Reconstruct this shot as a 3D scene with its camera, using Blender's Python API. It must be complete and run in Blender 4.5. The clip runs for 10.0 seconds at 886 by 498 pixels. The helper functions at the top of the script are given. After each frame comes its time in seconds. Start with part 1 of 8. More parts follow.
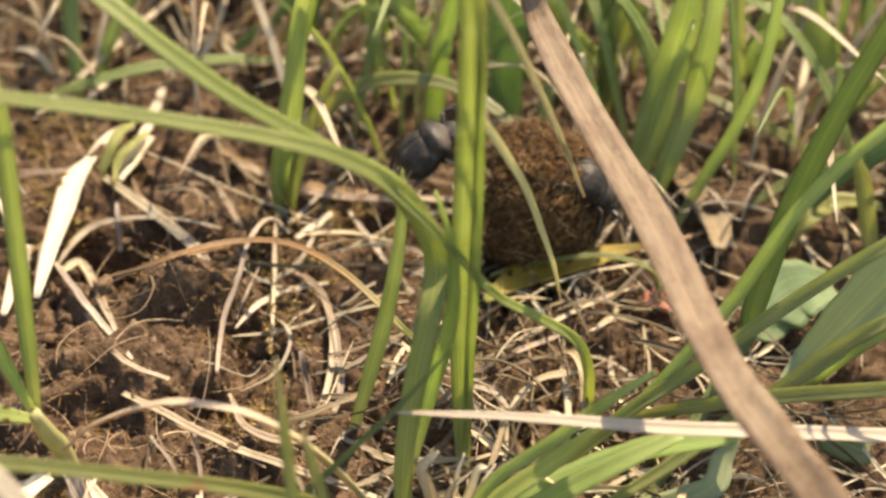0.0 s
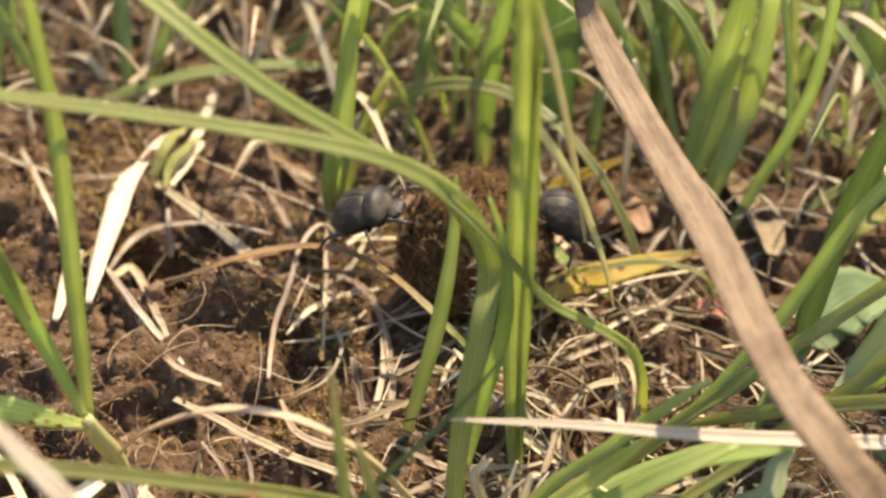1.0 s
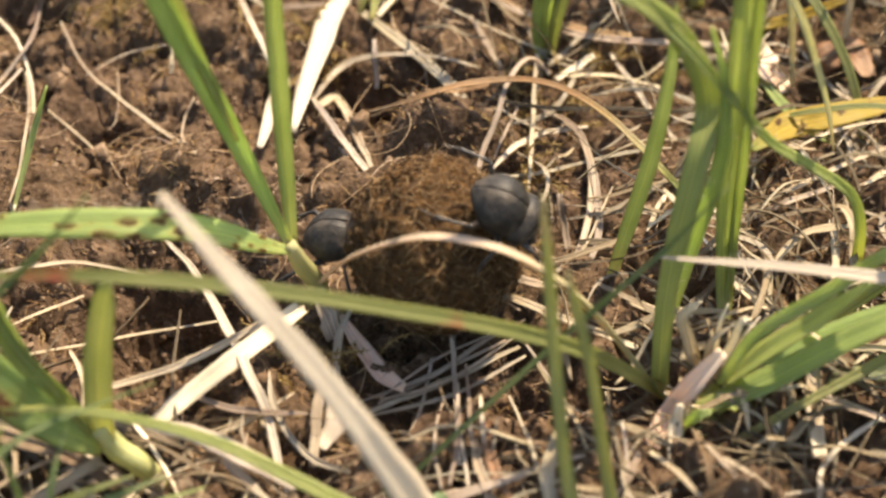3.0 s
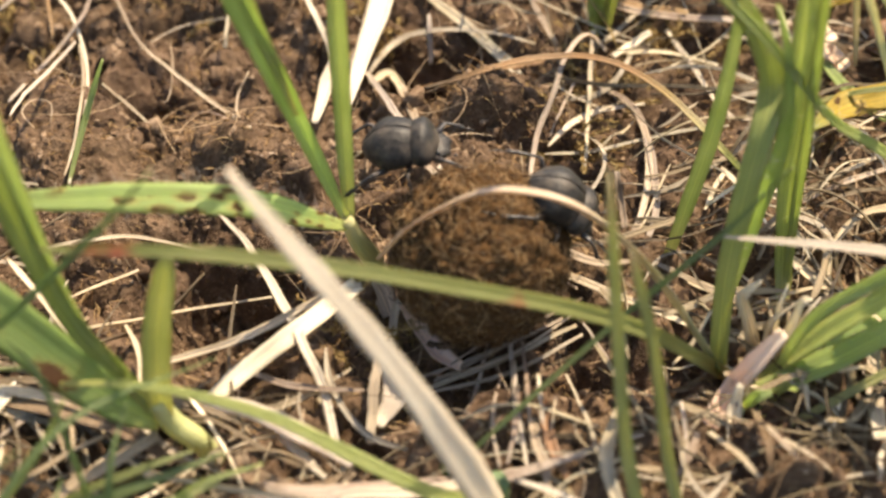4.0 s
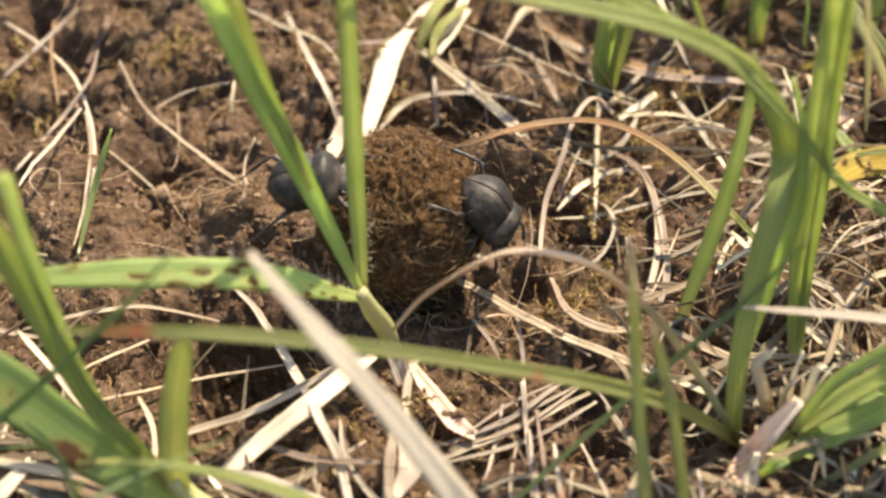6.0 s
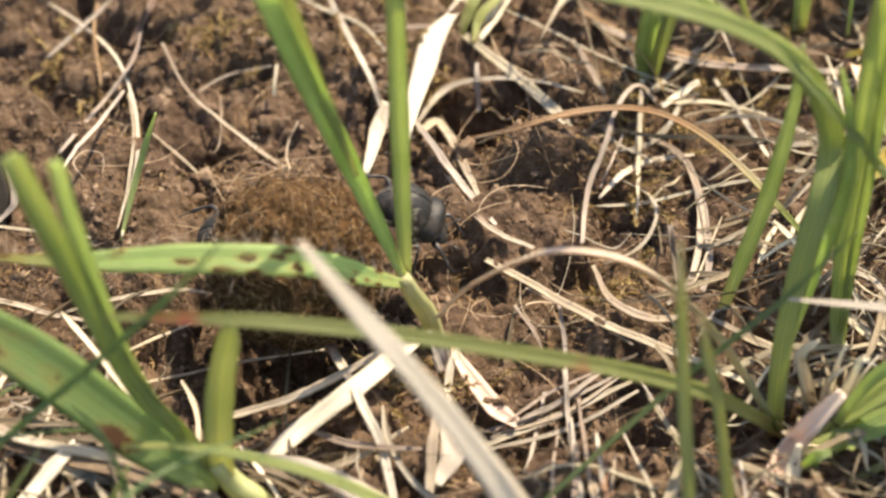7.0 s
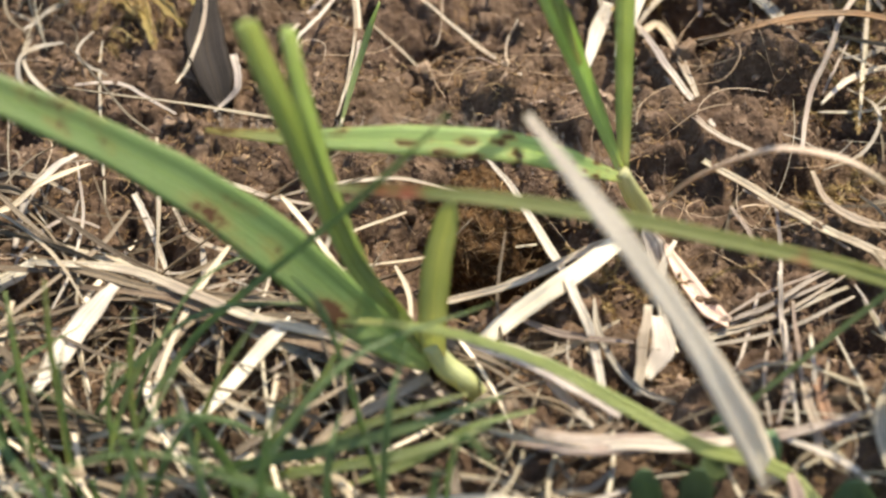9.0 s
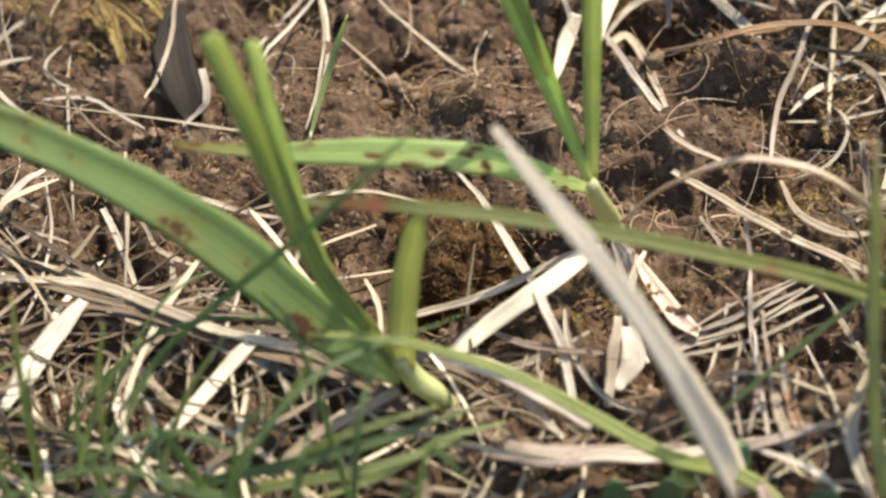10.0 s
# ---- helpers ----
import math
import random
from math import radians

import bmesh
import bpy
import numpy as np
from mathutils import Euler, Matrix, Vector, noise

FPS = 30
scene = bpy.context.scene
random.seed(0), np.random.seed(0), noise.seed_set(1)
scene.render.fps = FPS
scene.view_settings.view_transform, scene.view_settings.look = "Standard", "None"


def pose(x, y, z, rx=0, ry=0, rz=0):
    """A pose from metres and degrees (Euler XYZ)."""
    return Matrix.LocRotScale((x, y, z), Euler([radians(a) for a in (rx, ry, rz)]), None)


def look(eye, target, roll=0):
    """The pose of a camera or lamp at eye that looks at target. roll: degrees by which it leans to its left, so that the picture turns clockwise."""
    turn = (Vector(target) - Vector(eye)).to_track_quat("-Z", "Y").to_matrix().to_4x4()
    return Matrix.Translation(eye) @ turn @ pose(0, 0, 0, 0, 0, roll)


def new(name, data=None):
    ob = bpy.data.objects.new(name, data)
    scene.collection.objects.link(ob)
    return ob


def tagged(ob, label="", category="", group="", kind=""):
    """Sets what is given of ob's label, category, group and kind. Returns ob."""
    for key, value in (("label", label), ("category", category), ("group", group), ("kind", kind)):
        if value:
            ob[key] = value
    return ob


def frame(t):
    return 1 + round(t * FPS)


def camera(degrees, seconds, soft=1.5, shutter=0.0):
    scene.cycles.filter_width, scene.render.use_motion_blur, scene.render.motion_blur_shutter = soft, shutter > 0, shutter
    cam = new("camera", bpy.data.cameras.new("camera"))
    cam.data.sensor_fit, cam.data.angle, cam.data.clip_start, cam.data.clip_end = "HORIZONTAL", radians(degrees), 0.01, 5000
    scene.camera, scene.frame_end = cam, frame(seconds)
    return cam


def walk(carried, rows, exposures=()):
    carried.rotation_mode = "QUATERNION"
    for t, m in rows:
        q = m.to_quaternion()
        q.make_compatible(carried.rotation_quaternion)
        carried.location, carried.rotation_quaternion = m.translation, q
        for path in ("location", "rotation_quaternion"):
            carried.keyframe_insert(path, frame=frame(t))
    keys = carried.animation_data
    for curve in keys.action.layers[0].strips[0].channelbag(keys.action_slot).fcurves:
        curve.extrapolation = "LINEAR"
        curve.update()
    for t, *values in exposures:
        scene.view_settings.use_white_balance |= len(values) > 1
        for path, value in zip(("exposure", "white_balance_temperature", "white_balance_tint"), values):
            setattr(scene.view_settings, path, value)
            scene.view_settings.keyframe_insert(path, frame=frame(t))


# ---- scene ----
cam = camera(26.0, 10.0, soft=2.55)
PATH = [
    (0, (0.00306, -0.17330, 0.16127), (0.02224, 0.00400, 0.01602), 2.95),
    (0.5, (0.00310, -0.17349, 0.16118), (0.02158, 0.00406, 0.01614), 2.63),
    (1, (0.00195, -0.17242, 0.16081), (0.01609, 0.00558, 0.01584), 2.06),
    (1.5, (0.00135, -0.17200, 0.15997), (0.01130, 0.00615, 0.01483), 1.36),
    (2, (0.00163, -0.17210, 0.15637), (0.00931, 0.00321, 0.00768), 0.95),
    (2.5, (0.00085, -0.17188, 0.15435), (0.00085, -0.00095, 0.00046), -0.00),
    (3, (-0.00014, -0.17012, 0.15468), (-0.00862, -0.00282, -0.00293), -0.98),
    (3.2, (-0.00093, -0.17183, 0.15514), (-0.00914, -0.00548, -0.00347), -0.93),
    (4.3, (-0.00504, -0.16776, 0.15387), (-0.01784, -0.00277, -0.00586), -1.46),
    (4.5, (-0.00622, -0.16708, 0.15629), (-0.01835, -0.00020, -0.00152), -1.61),
    (5, (-0.00559, -0.16695, 0.15589), (-0.01602, 0.00047, -0.00146), -1.59),
    (5.2, (-0.00588, -0.16686, 0.15615), (-0.01451, -0.00021, -0.00213), -1.98),
    (6.3, (-0.00748, -0.16634, 0.15759), (-0.01731, 0.00155, 0.00069), -1.15),
    (6.5, (-0.00778, -0.16624, 0.15785), (-0.01814, 0.00156, 0.00089), -1.31),
    (7, (-0.00921, -0.16577, 0.15851), (-0.02152, -0.00039, -0.00087), -1.41),
    (7.5, (-0.01159, -0.16835, 0.15991), (-0.02957, -0.00370, 0.00032), -1.77),
    (8, (-0.01247, -0.17120, 0.15887), (-0.03836, -0.01263, -0.00570), -1.96),
    (8.5, (-0.01097, -0.17025, 0.15341), (-0.04302, -0.01320, -0.01153), -4.26),
    (9, (-0.01156, -0.17040, 0.15442), (-0.04631, -0.01195, -0.00863), -4.67),
    (9.5, (-0.01242, -0.17082, 0.15597), (-0.04564, -0.01069, -0.00575), -4.08),
    (10, (-0.01082, -0.17011, 0.15425), (-0.04291, -0.01022, -0.00793), -4.42),
]
walk(
    cam,
    [(t, look(eye, target, roll)) for t, eye, target, roll in PATH],
    exposures=[(0, 1.17, 8300, 13), (2.5, 1.23, 8000, 13), (5, 1.27, 7750, 13), (7, 1.24, 7150, 11), (8.5, 1.13, 6600, 9), (10, 1.04, 6600, 9)],
)
cam.data.dof.use_dof = True
cam.data.dof.focus_distance = 0.222
cam.data.dof.aperture_fstop = 21.0

# ---- light: a high sun beyond the grass and to the right, and a clear sky ----
SUN_FROM = Vector((0.30, 0.41, 0.86)).normalized()
world = bpy.data.worlds.new("sky")
scene.world = world
world.use_nodes = True
sky = world.node_tree.nodes.new("ShaderNodeTexSky")
sky.sky_type, sky.sun_disc = "NISHITA", False
sky.sun_elevation = math.asin(SUN_FROM.z)
sky.sun_rotation = math.atan2(SUN_FROM.x, SUN_FROM.y)
world.node_tree.links.new(sky.outputs["Color"], world.node_tree.nodes["Background"].inputs["Color"])
world.node_tree.nodes["Background"].inputs["Strength"].default_value = 0.15
sun = new("sun", bpy.data.lights.new("sun", "SUN"))
sun.data.energy, sun.data.angle, sun.data.color = 4.6, radians(0.6), (1.0, 0.92, 0.78)
sun.matrix_world = look(SUN_FROM * 2, (0, 0, 0))

MM = 0.001
rng = np.random.default_rng(7)


# ---- materials ----
class Nodes:
    """A small builder of node materials."""

    def __init__(self, name):
        self.mat = bpy.data.materials.new(name)
        self.mat.use_nodes = True
        self.tree = self.mat.node_tree
        self.bsdf = self.tree.nodes["Principled BSDF"]
        self.out = self.tree.nodes["Material Output"]
        self.coord = self.add("ShaderNodeTexCoord")

    def add(self, kind, **values):
        node = self.tree.nodes.new(kind)
        for key, value in values.items():
            node.inputs[key.replace("_", " ")].default_value = value
        return node

    def link(self, a, b):
        self.tree.links.new(a, b)

    def noise(self, scale, detail=3.0, rough=0.55, stretch=None):
        node = self.add("ShaderNodeTexNoise", Scale=scale, Detail=detail, Roughness=rough)
        source = self.coord.outputs["Object"]
        if stretch:
            mapping = self.add("ShaderNodeMapping", Scale=stretch)
            self.link(self.coord.outputs["UV"], mapping.inputs["Vector"])
            source = mapping.outputs["Vector"]
        self.link(source, node.inputs["Vector"])
        return node.outputs["Fac"]

    def ramp(self, fac, *stops):
        node = self.add("ShaderNodeValToRGB")
        el = node.color_ramp.elements
        while len(el) < len(stops):
            el.new(0.5)
        for e, (at, colour) in zip(el, stops):
            e.position, e.color = at, (*colour, 1)
        self.link(fac, node.inputs["Fac"])
        return node.outputs["Color"]

    def mix(self, fac, a, b, blend="MIX"):
        node = self.tree.nodes.new("ShaderNodeMix")
        node.data_type, node.blend_type = "RGBA", blend
        for value, slot in ((fac, 0), (a, 6), (b, 7)):
            if isinstance(value, (int, float)):
                node.inputs[slot].default_value = value
            elif isinstance(value, tuple):
                node.inputs[slot].default_value = (*value, 1)
            else:
                self.link(value, node.inputs[slot])
        return node.outputs[2]

    def math(self, op, a, b=0.0, c=0.0):
        node = self.tree.nodes.new("ShaderNodeMath")
        node.operation = op
        for slot, value in enumerate((a, b, c)):
            if isinstance(value, (int, float)):
                node.inputs[slot].default_value = value
            else:
                self.link(value, node.inputs[slot])
        return node.outputs[0]

    def uv(self):
        node = self.add("ShaderNodeSeparateXYZ")
        self.link(self.coord.outputs["UV"], node.inputs[0])
        return node.outputs[0], node.outputs[1]

    def bump(self, height, strength, distance):
        node = self.add("ShaderNodeBump", Strength=strength, Distance=distance)
        self.link(height, node.inputs["Height"])
        self.link(node.outputs["Normal"], self.bsdf.inputs["Normal"])
        return node.outputs["Normal"]


def leaf_material(name, base, body, edge, see=0.55, veins=9, spots=0.0, dry=None, rough=0.42, blotch=None, blotch_from=0.5, glow=(2.6, 2.4, 1.9), crease_shade=0.3, specks=0.0, islands=0.0, base_to=0.16, spot_size=(2.0, 12.0), gloss=0.35, mottle=0.0):
    """A blade of grass: base to tip colours, veins along it, light that shines through, brown spots or a dry tip if wanted."""
    n = Nodes(name)
    u, v = n.uv()
    along = n.ramp(v, (0.0, base), (base_to, body), (0.8, body), (1.0, dry or edge))
    info = n.add("ShaderNodeObjectInfo")
    wide = n.noise(160, 4.0)
    colour = n.mix(n.math("MULTIPLY", n.math("SUBTRACT", wide, 0.32), 1.6), along, edge)
    streak = n.noise(1.0, 3.0, 0.6, (22, 1.3, 1))
    # the shade of creases is put into the colour as dark streaks
    crease_streaks = n.ramp(streak, (0.42, (0, 0, 0)), (0.66, (1, 1, 1)))
    colour = n.mix(n.math("MULTIPLY", crease_streaks, crease_shade), colour, n.mix(1.0, colour, (0.42, 0.40, 0.34), "MULTIPLY"))
    if crease_shade > 0.5:
        # dark lines: grain, and painted shade of grooves that have no depth
        split = n.ramp(n.noise(1.0, 2.0, 0.5, (15, 0.5, 1)), (0.52, (0, 0, 0)), (0.60, (1, 1, 1)))
        groove_shade = n.ramp(n.noise(1.0, 1.0, 0.5, (9, 0.3, 1)), (0.56, (0, 0, 0)), (0.63, (1, 1, 1)))
        colour = n.mix(n.math("MULTIPLY", groove_shade, 0.6), colour, n.mix(1.0, colour, (0.36, 0.29, 0.23), "MULTIPLY"))
        colour = n.mix(n.math("MULTIPLY", split, 0.6), colour, n.mix(1.0, colour, (0.45, 0.39, 0.34), "MULTIPLY"))
    rim = n.math("GREATER_THAN", n.math("ABSOLUTE", n.math("SUBTRACT", u, 0.5)), 0.43)
    colour = n.mix(n.math("MULTIPLY", rim, crease_shade), colour, n.mix(1.0, colour, (0.6, 0.52, 0.4), "MULTIPLY"))
    stripe = n.math("MULTIPLY", n.math("SUBTRACT", n.noise(1.0, 2.0, 0.5, (veins * 3.0, 0.5, 1)), 0.5), 3.0)
    colour = n.mix(n.math("MULTIPLY_ADD", stripe, 0.30, 0.16), colour, n.mix(1.0, colour, (1.5, 1.45, 1.2), "MULTIPLY"))
    mid = n.math("LESS_THAN", n.math("ABSOLUTE", n.math("SUBTRACT", u, 0.5)), 0.035)
    colour = n.mix(n.math("MULTIPLY", mid, 0.35), colour, n.mix(1.0, colour, (1.6, 1.5, 1.3), "MULTIPLY"))
    if blotch:
        patch = n.noise(70, 3.0)
        colour = n.mix(n.ramp(patch, (blotch_from, (0, 0, 0)), (blotch_from + 0.1, (1, 1, 1))), colour, blotch)
    if specks:
        dots = n.noise(1.0, 3.0, 0.7, (30, 60, 1))
        colour = n.mix(n.math("MULTIPLY", n.ramp(dots, (0.60, (0, 0, 0)), (0.72, (1, 1, 1))), specks), colour, n.mix(1.0, colour, (0.35, 0.28, 0.22), "MULTIPLY"))
    if mottle:
        cloud = n.ramp(n.noise(1.0, 4.0, 0.7, (3, 26, 1)), (0.46, (0, 0, 0)), (0.66, (1, 1, 1)))
        colour = n.mix(n.math("MULTIPLY", cloud, mottle), colour, n.mix(1.0, colour, (0.50, 0.36, 0.29), "MULTIPLY"))
    if spots:
        cell = n.add("ShaderNodeTexVoronoi", Scale=1.0, Randomness=1.0)
        mapping = n.add("ShaderNodeMapping", Scale=(*spot_size, 1))
        n.link(n.coord.outputs["UV"], mapping.inputs["Vector"])
        n.link(mapping.outputs["Vector"], cell.inputs["Vector"])
        rag = n.math("MULTIPLY_ADD", n.noise(1500, 3.0), 0.5, cell.outputs["Distance"])
        herd = n.ramp(n.noise(1.0, 1.0, 0.5, (0.7, 6.0, 1)), (0.43, (0, 0, 0)), (0.50, (1, 1, 1)))
        mark = n.ramp(rag, (spots - 0.06, (1, 1, 1)), (spots + 0.06, (0, 0, 0)))
        halo = n.ramp(rag, (spots, (1, 1, 1)), (spots + 0.25, (0, 0, 0)))
        colour = n.mix(n.math("MULTIPLY", n.math("MULTIPLY", halo, herd), 0.4), colour, (0.34, 0.22, 0.07))
        colour = n.mix(n.math("MULTIPLY", n.math("MULTIPLY", mark, herd), 0.9), colour, (0.085, 0.026, 0.012))
    if islands:
        gain = islands
        geo = n.add("ShaderNodeNewGeometry")
        lot = geo.outputs["Random Per Island"]
        colour = n.mix(1.0, colour, n.ramp(lot, *((at, tuple(c * gain for c in rgb)) for at, rgb in ((0.0, (0.14, 0.112, 0.088)), (0.5, (0.36, 0.31, 0.26)), (0.82, (0.82, 0.79, 0.74)), (1.0, (1.25, 1.28, 1.3))))), "MULTIPLY")
    tint = n.add("ShaderNodeHueSaturation", Saturation=1.0)
    n.link(n.math("MULTIPLY_ADD", info.outputs["Random"], 0.035, 0.485), tint.inputs["Hue"])
    n.link(n.math("MULTIPLY_ADD", info.outputs["Random"], 0.4, 0.8), tint.inputs["Value"])
    n.link(colour, tint.inputs["Color"])
    colour = tint.outputs["Color"]
    n.link(colour, n.bsdf.inputs["Base Color"])
    n.bsdf.inputs["Roughness"].default_value = rough
    n.bsdf.inputs["Specular IOR Level"].default_value = gloss
    height = n.math("ADD", stripe, n.math("MULTIPLY", n.noise(1500, 2.0), 1.2))
    normal = n.bump(height, 0.5, 0.00008)
    through_light = n.add("ShaderNodeBsdfTranslucent")
    n.link(n.mix(1.0, colour, glow, "MULTIPLY"), through_light.inputs["Color"])
    n.link(normal, through_light.inputs["Normal"])
    shader = n.add("ShaderNodeMixShader", Fac=see)
    n.link(n.bsdf.outputs[0], shader.inputs[1])
    n.link(through_light.outputs[0], shader.inputs[2])
    n.link(shader.outputs[0], n.out.inputs["Surface"])
    return n.mat


GREEN = leaf_material("green_blade", (0.42, 0.42, 0.20), (0.245, 0.282, 0.118), (0.335, 0.365, 0.185), see=0.55, glow=(2.2, 2.15, 2.1), gloss=0.5, rough=0.36)
BRIGHT = leaf_material("bright_green_blade", (0.46, 0.45, 0.21), (0.245, 0.305, 0.115), (0.335, 0.385, 0.18), see=0.55, glow=(2.2, 2.15, 2.1), gloss=0.5, rough=0.36)
DEEP = leaf_material("deep_green_blade", (0.19, 0.22, 0.095), (0.13, 0.175, 0.075), (0.18, 0.22, 0.10), veins=5, see=0.5, glow=(2.4, 2.4, 2.4))
PALE = leaf_material("pale_green_blade", (0.45, 0.42, 0.18), (0.335, 0.37, 0.14), (0.42, 0.44, 0.20), see=0.55, glow=(2.0, 1.95, 2.2))
OLIVE = leaf_material("olive_green_stem", (0.33, 0.31, 0.13), (0.225, 0.262, 0.098), (0.30, 0.325, 0.14), see=0.52, blotch=(0.42, 0.13, 0.07), blotch_from=0.62, glow=(2.3, 2.2, 2.2))
SPOTTED = leaf_material("spotted_green_blade", (0.43, 0.42, 0.20), (0.275, 0.325, 0.135), (0.37, 0.405, 0.19), see=0.58, glow=(2.3, 2.2, 2.4), spots=0.56, dry=(0.24, 0.17, 0.06), spot_size=(2.4, 17.0))
LEAFY = leaf_material("broad_spotted_leaf", (0.38, 0.38, 0.18), (0.185, 0.245, 0.09), (0.24, 0.30, 0.125), see=0.5, glow=(2.3, 2.3, 2.3), spots=0.55, veins=5, dry=(0.2, 0.22, 0.08), spot_size=(1.6, 8.0))
YELLOW = leaf_material("yellowing_leaf", (0.22, 0.26, 0.07), (0.44, 0.30, 0.07), (0.33, 0.28, 0.08), spots=0.5, dry=(0.10, 0.055, 0.03), glow=(1.3, 1.2, 0.8), spot_size=(2.0, 10.0))
FADING = leaf_material("half_dry_blade", (0.20, 0.32, 0.06), (0.56, 0.43, 0.32), (0.64, 0.53, 0.41), see=0.25, base_to=0.45, dry=(0.58, 0.49, 0.35), blotch=(0.36, 0.16, 0.06), blotch_from=0.6, glow=(1.4, 1.2, 0.9))
DROOPED = leaf_material("drooping_pale_blade", (0.44, 0.46, 0.26), (0.52, 0.52, 0.32), (0.60, 0.58, 0.40), see=0.5, veins=8, glow=(1.6, 1.55, 1.5), dry=(0.47, 0.41, 0.28), crease_shade=0.3)
GLAUCOUS = leaf_material("glaucous_leaf", (0.27, 0.31, 0.17), (0.30, 0.345, 0.205), (0.36, 0.40, 0.26), see=0.3, veins=10, glow=(1.5, 1.5, 1.4), crease_shade=0.15)
REEDY = leaf_material("thin_green_stem", (0.28, 0.31, 0.12), (0.31, 0.345, 0.145), (0.40, 0.42, 0.20), see=0.45, glow=(2.0, 1.95, 1.8), dry=(0.50, 0.44, 0.33))
FAR_GREEN = leaf_material("grass_sward", (0.33, 0.31, 0.16), (0.215, 0.25, 0.105), (0.31, 0.335, 0.17), see=0.5, glow=(2.1, 2.1, 2.2))
ARCHING = leaf_material("arching_hairy_blade", (0.36, 0.36, 0.15), (0.225, 0.248, 0.092), (0.30, 0.315, 0.14), see=0.5, glow=(2.1, 2.05, 1.9), crease_shade=0.2)
STRAW = leaf_material("dry_straw", (0.54, 0.45, 0.345), (0.60, 0.505, 0.40), (0.70, 0.62, 0.525), see=0.34, veins=6, rough=0.45, blotch=(0.38, 0.29, 0.215), glow=(1.45, 1.4, 1.35), crease_shade=0.75)
WHITE = leaf_material("bleached_straw", (0.66, 0.585, 0.49), (0.76, 0.69, 0.59), (0.84, 0.78, 0.69), see=0.38, veins=7, rough=0.5, blotch=(0.46, 0.39, 0.32), blotch_from=0.56, glow=(1.45, 1.4, 1.35), crease_shade=0.6)
BLEACHED = leaf_material("bleached_blade", (0.66, 0.58, 0.46), (0.74, 0.665, 0.55), (0.80, 0.735, 0.625), see=0.46, veins=6, rough=0.5, glow=(1.3, 1.3, 1.3), crease_shade=0.35)
RUSTY = leaf_material("rusty_dry_blade", (0.16, 0.23, 0.05), (0.27, 0.125, 0.065), (0.20, 0.145, 0.105), see=0.15, dry=(0.15, 0.12, 0.10), base_to=0.42, veins=6, glow=(1.2, 1.1, 1.0), crease_shade=0.7)
GREY = leaf_material("weathered_straw", (0.29, 0.235, 0.19), (0.34, 0.285, 0.235), (0.46, 0.40, 0.345), see=0.12, veins=6, rough=0.6, blotch=(0.24, 0.18, 0.12), glow=(1.3, 1.2, 1.0), crease_shade=0.75)
TAN = leaf_material("tan_dead_blade", (0.165, 0.112, 0.074), (0.185, 0.125, 0.082), (0.24, 0.172, 0.118), see=0.18, veins=14, rough=0.55, blotch=(0.15, 0.088, 0.053), blotch_from=0.54, glow=(1.2, 1.1, 1.0), crease_shade=0.15, specks=0.9, mottle=0.7)
BROWN = leaf_material("brown_dead_blade", (0.24, 0.13, 0.06), (0.30, 0.17, 0.085), (0.38, 0.25, 0.14), see=0.15, veins=5, rough=0.55, glow=(1.3, 1.2, 1.0), crease_shade=0.75)
PINK = leaf_material("pink_sheath", (0.64, 0.45, 0.38), (0.70, 0.50, 0.42), (0.74, 0.60, 0.50), see=0.3, veins=8, glow=(1.3, 1.2, 1.0), crease_shade=0.3)
RED = leaf_material("red_leaf", (0.36, 0.11, 0.09), (0.40, 0.13, 0.11), (0.33, 0.10, 0.07), see=0.35, veins=5)
DARK = leaf_material("dead_grey_leaf", (0.022, 0.018, 0.016), (0.026, 0.021, 0.019), (0.042, 0.035, 0.031), see=0.03, glow=(1.0, 1.0, 1.0), veins=4, rough=0.95, crease_shade=0.5, gloss=0.04)
MOSSY = leaf_material("moss_frond", (0.24, 0.15, 0.04), (0.36, 0.25, 0.07), (0.46, 0.36, 0.12), see=0.3, veins=14, glow=(1.4, 1.2, 0.8), crease_shade=0.7, specks=0.9)
SAGE = leaf_material("crinkled_sage_leaf", (0.13, 0.17, 0.075), (0.12, 0.175, 0.08), (0.17, 0.225, 0.12), see=0.25, veins=4, rough=0.6, specks=0.5)
YOUNG = leaf_material("young_stem", (0.45, 0.40, 0.20), (0.39, 0.385, 0.175), (0.47, 0.45, 0.245), see=0.3, glow=(1.3, 1.2, 0.9))
CLOVER = leaf_material("clover_leaf", (0.09, 0.125, 0.05), (0.085, 0.125, 0.05), (0.12, 0.165, 0.08), see=0.25, veins=3)


def soil_material():
    n = Nodes("soil")
    fine, mid, wide = n.noise(1700, 5.0, 0.65), n.noise(330, 5.0, 0.6), n.noise(48, 3.0)
    colour = n.ramp(mid, (0.30, (0.036, 0.021, 0.012)), (0.5, (0.105, 0.063, 0.038)), (0.72, (0.24, 0.158, 0.103)))
    colour = n.mix(n.ramp(wide, (0.42, (0, 0, 0)), (0.62, (0.6, 0.6, 0.6))), colour, n.ramp(fine, (0.35, (0.062, 0.038, 0.021)), (0.65, (0.205, 0.132, 0.075))))
    colour = n.mix(n.ramp(fine, (0.58, (0, 0, 0)), (0.74, (0.6, 0.6, 0.6))), colour, (0.31, 0.225, 0.16))
    n.link(colour, n.bsdf.inputs["Base Color"])
    n.bsdf.inputs["Roughness"].default_value = 0.9
    n.bsdf.inputs["Specular IOR Level"].default_value = 0.2
    n.bump(n.math("ADD", fine, mid), 1.0, 0.0009)
    return n.mat


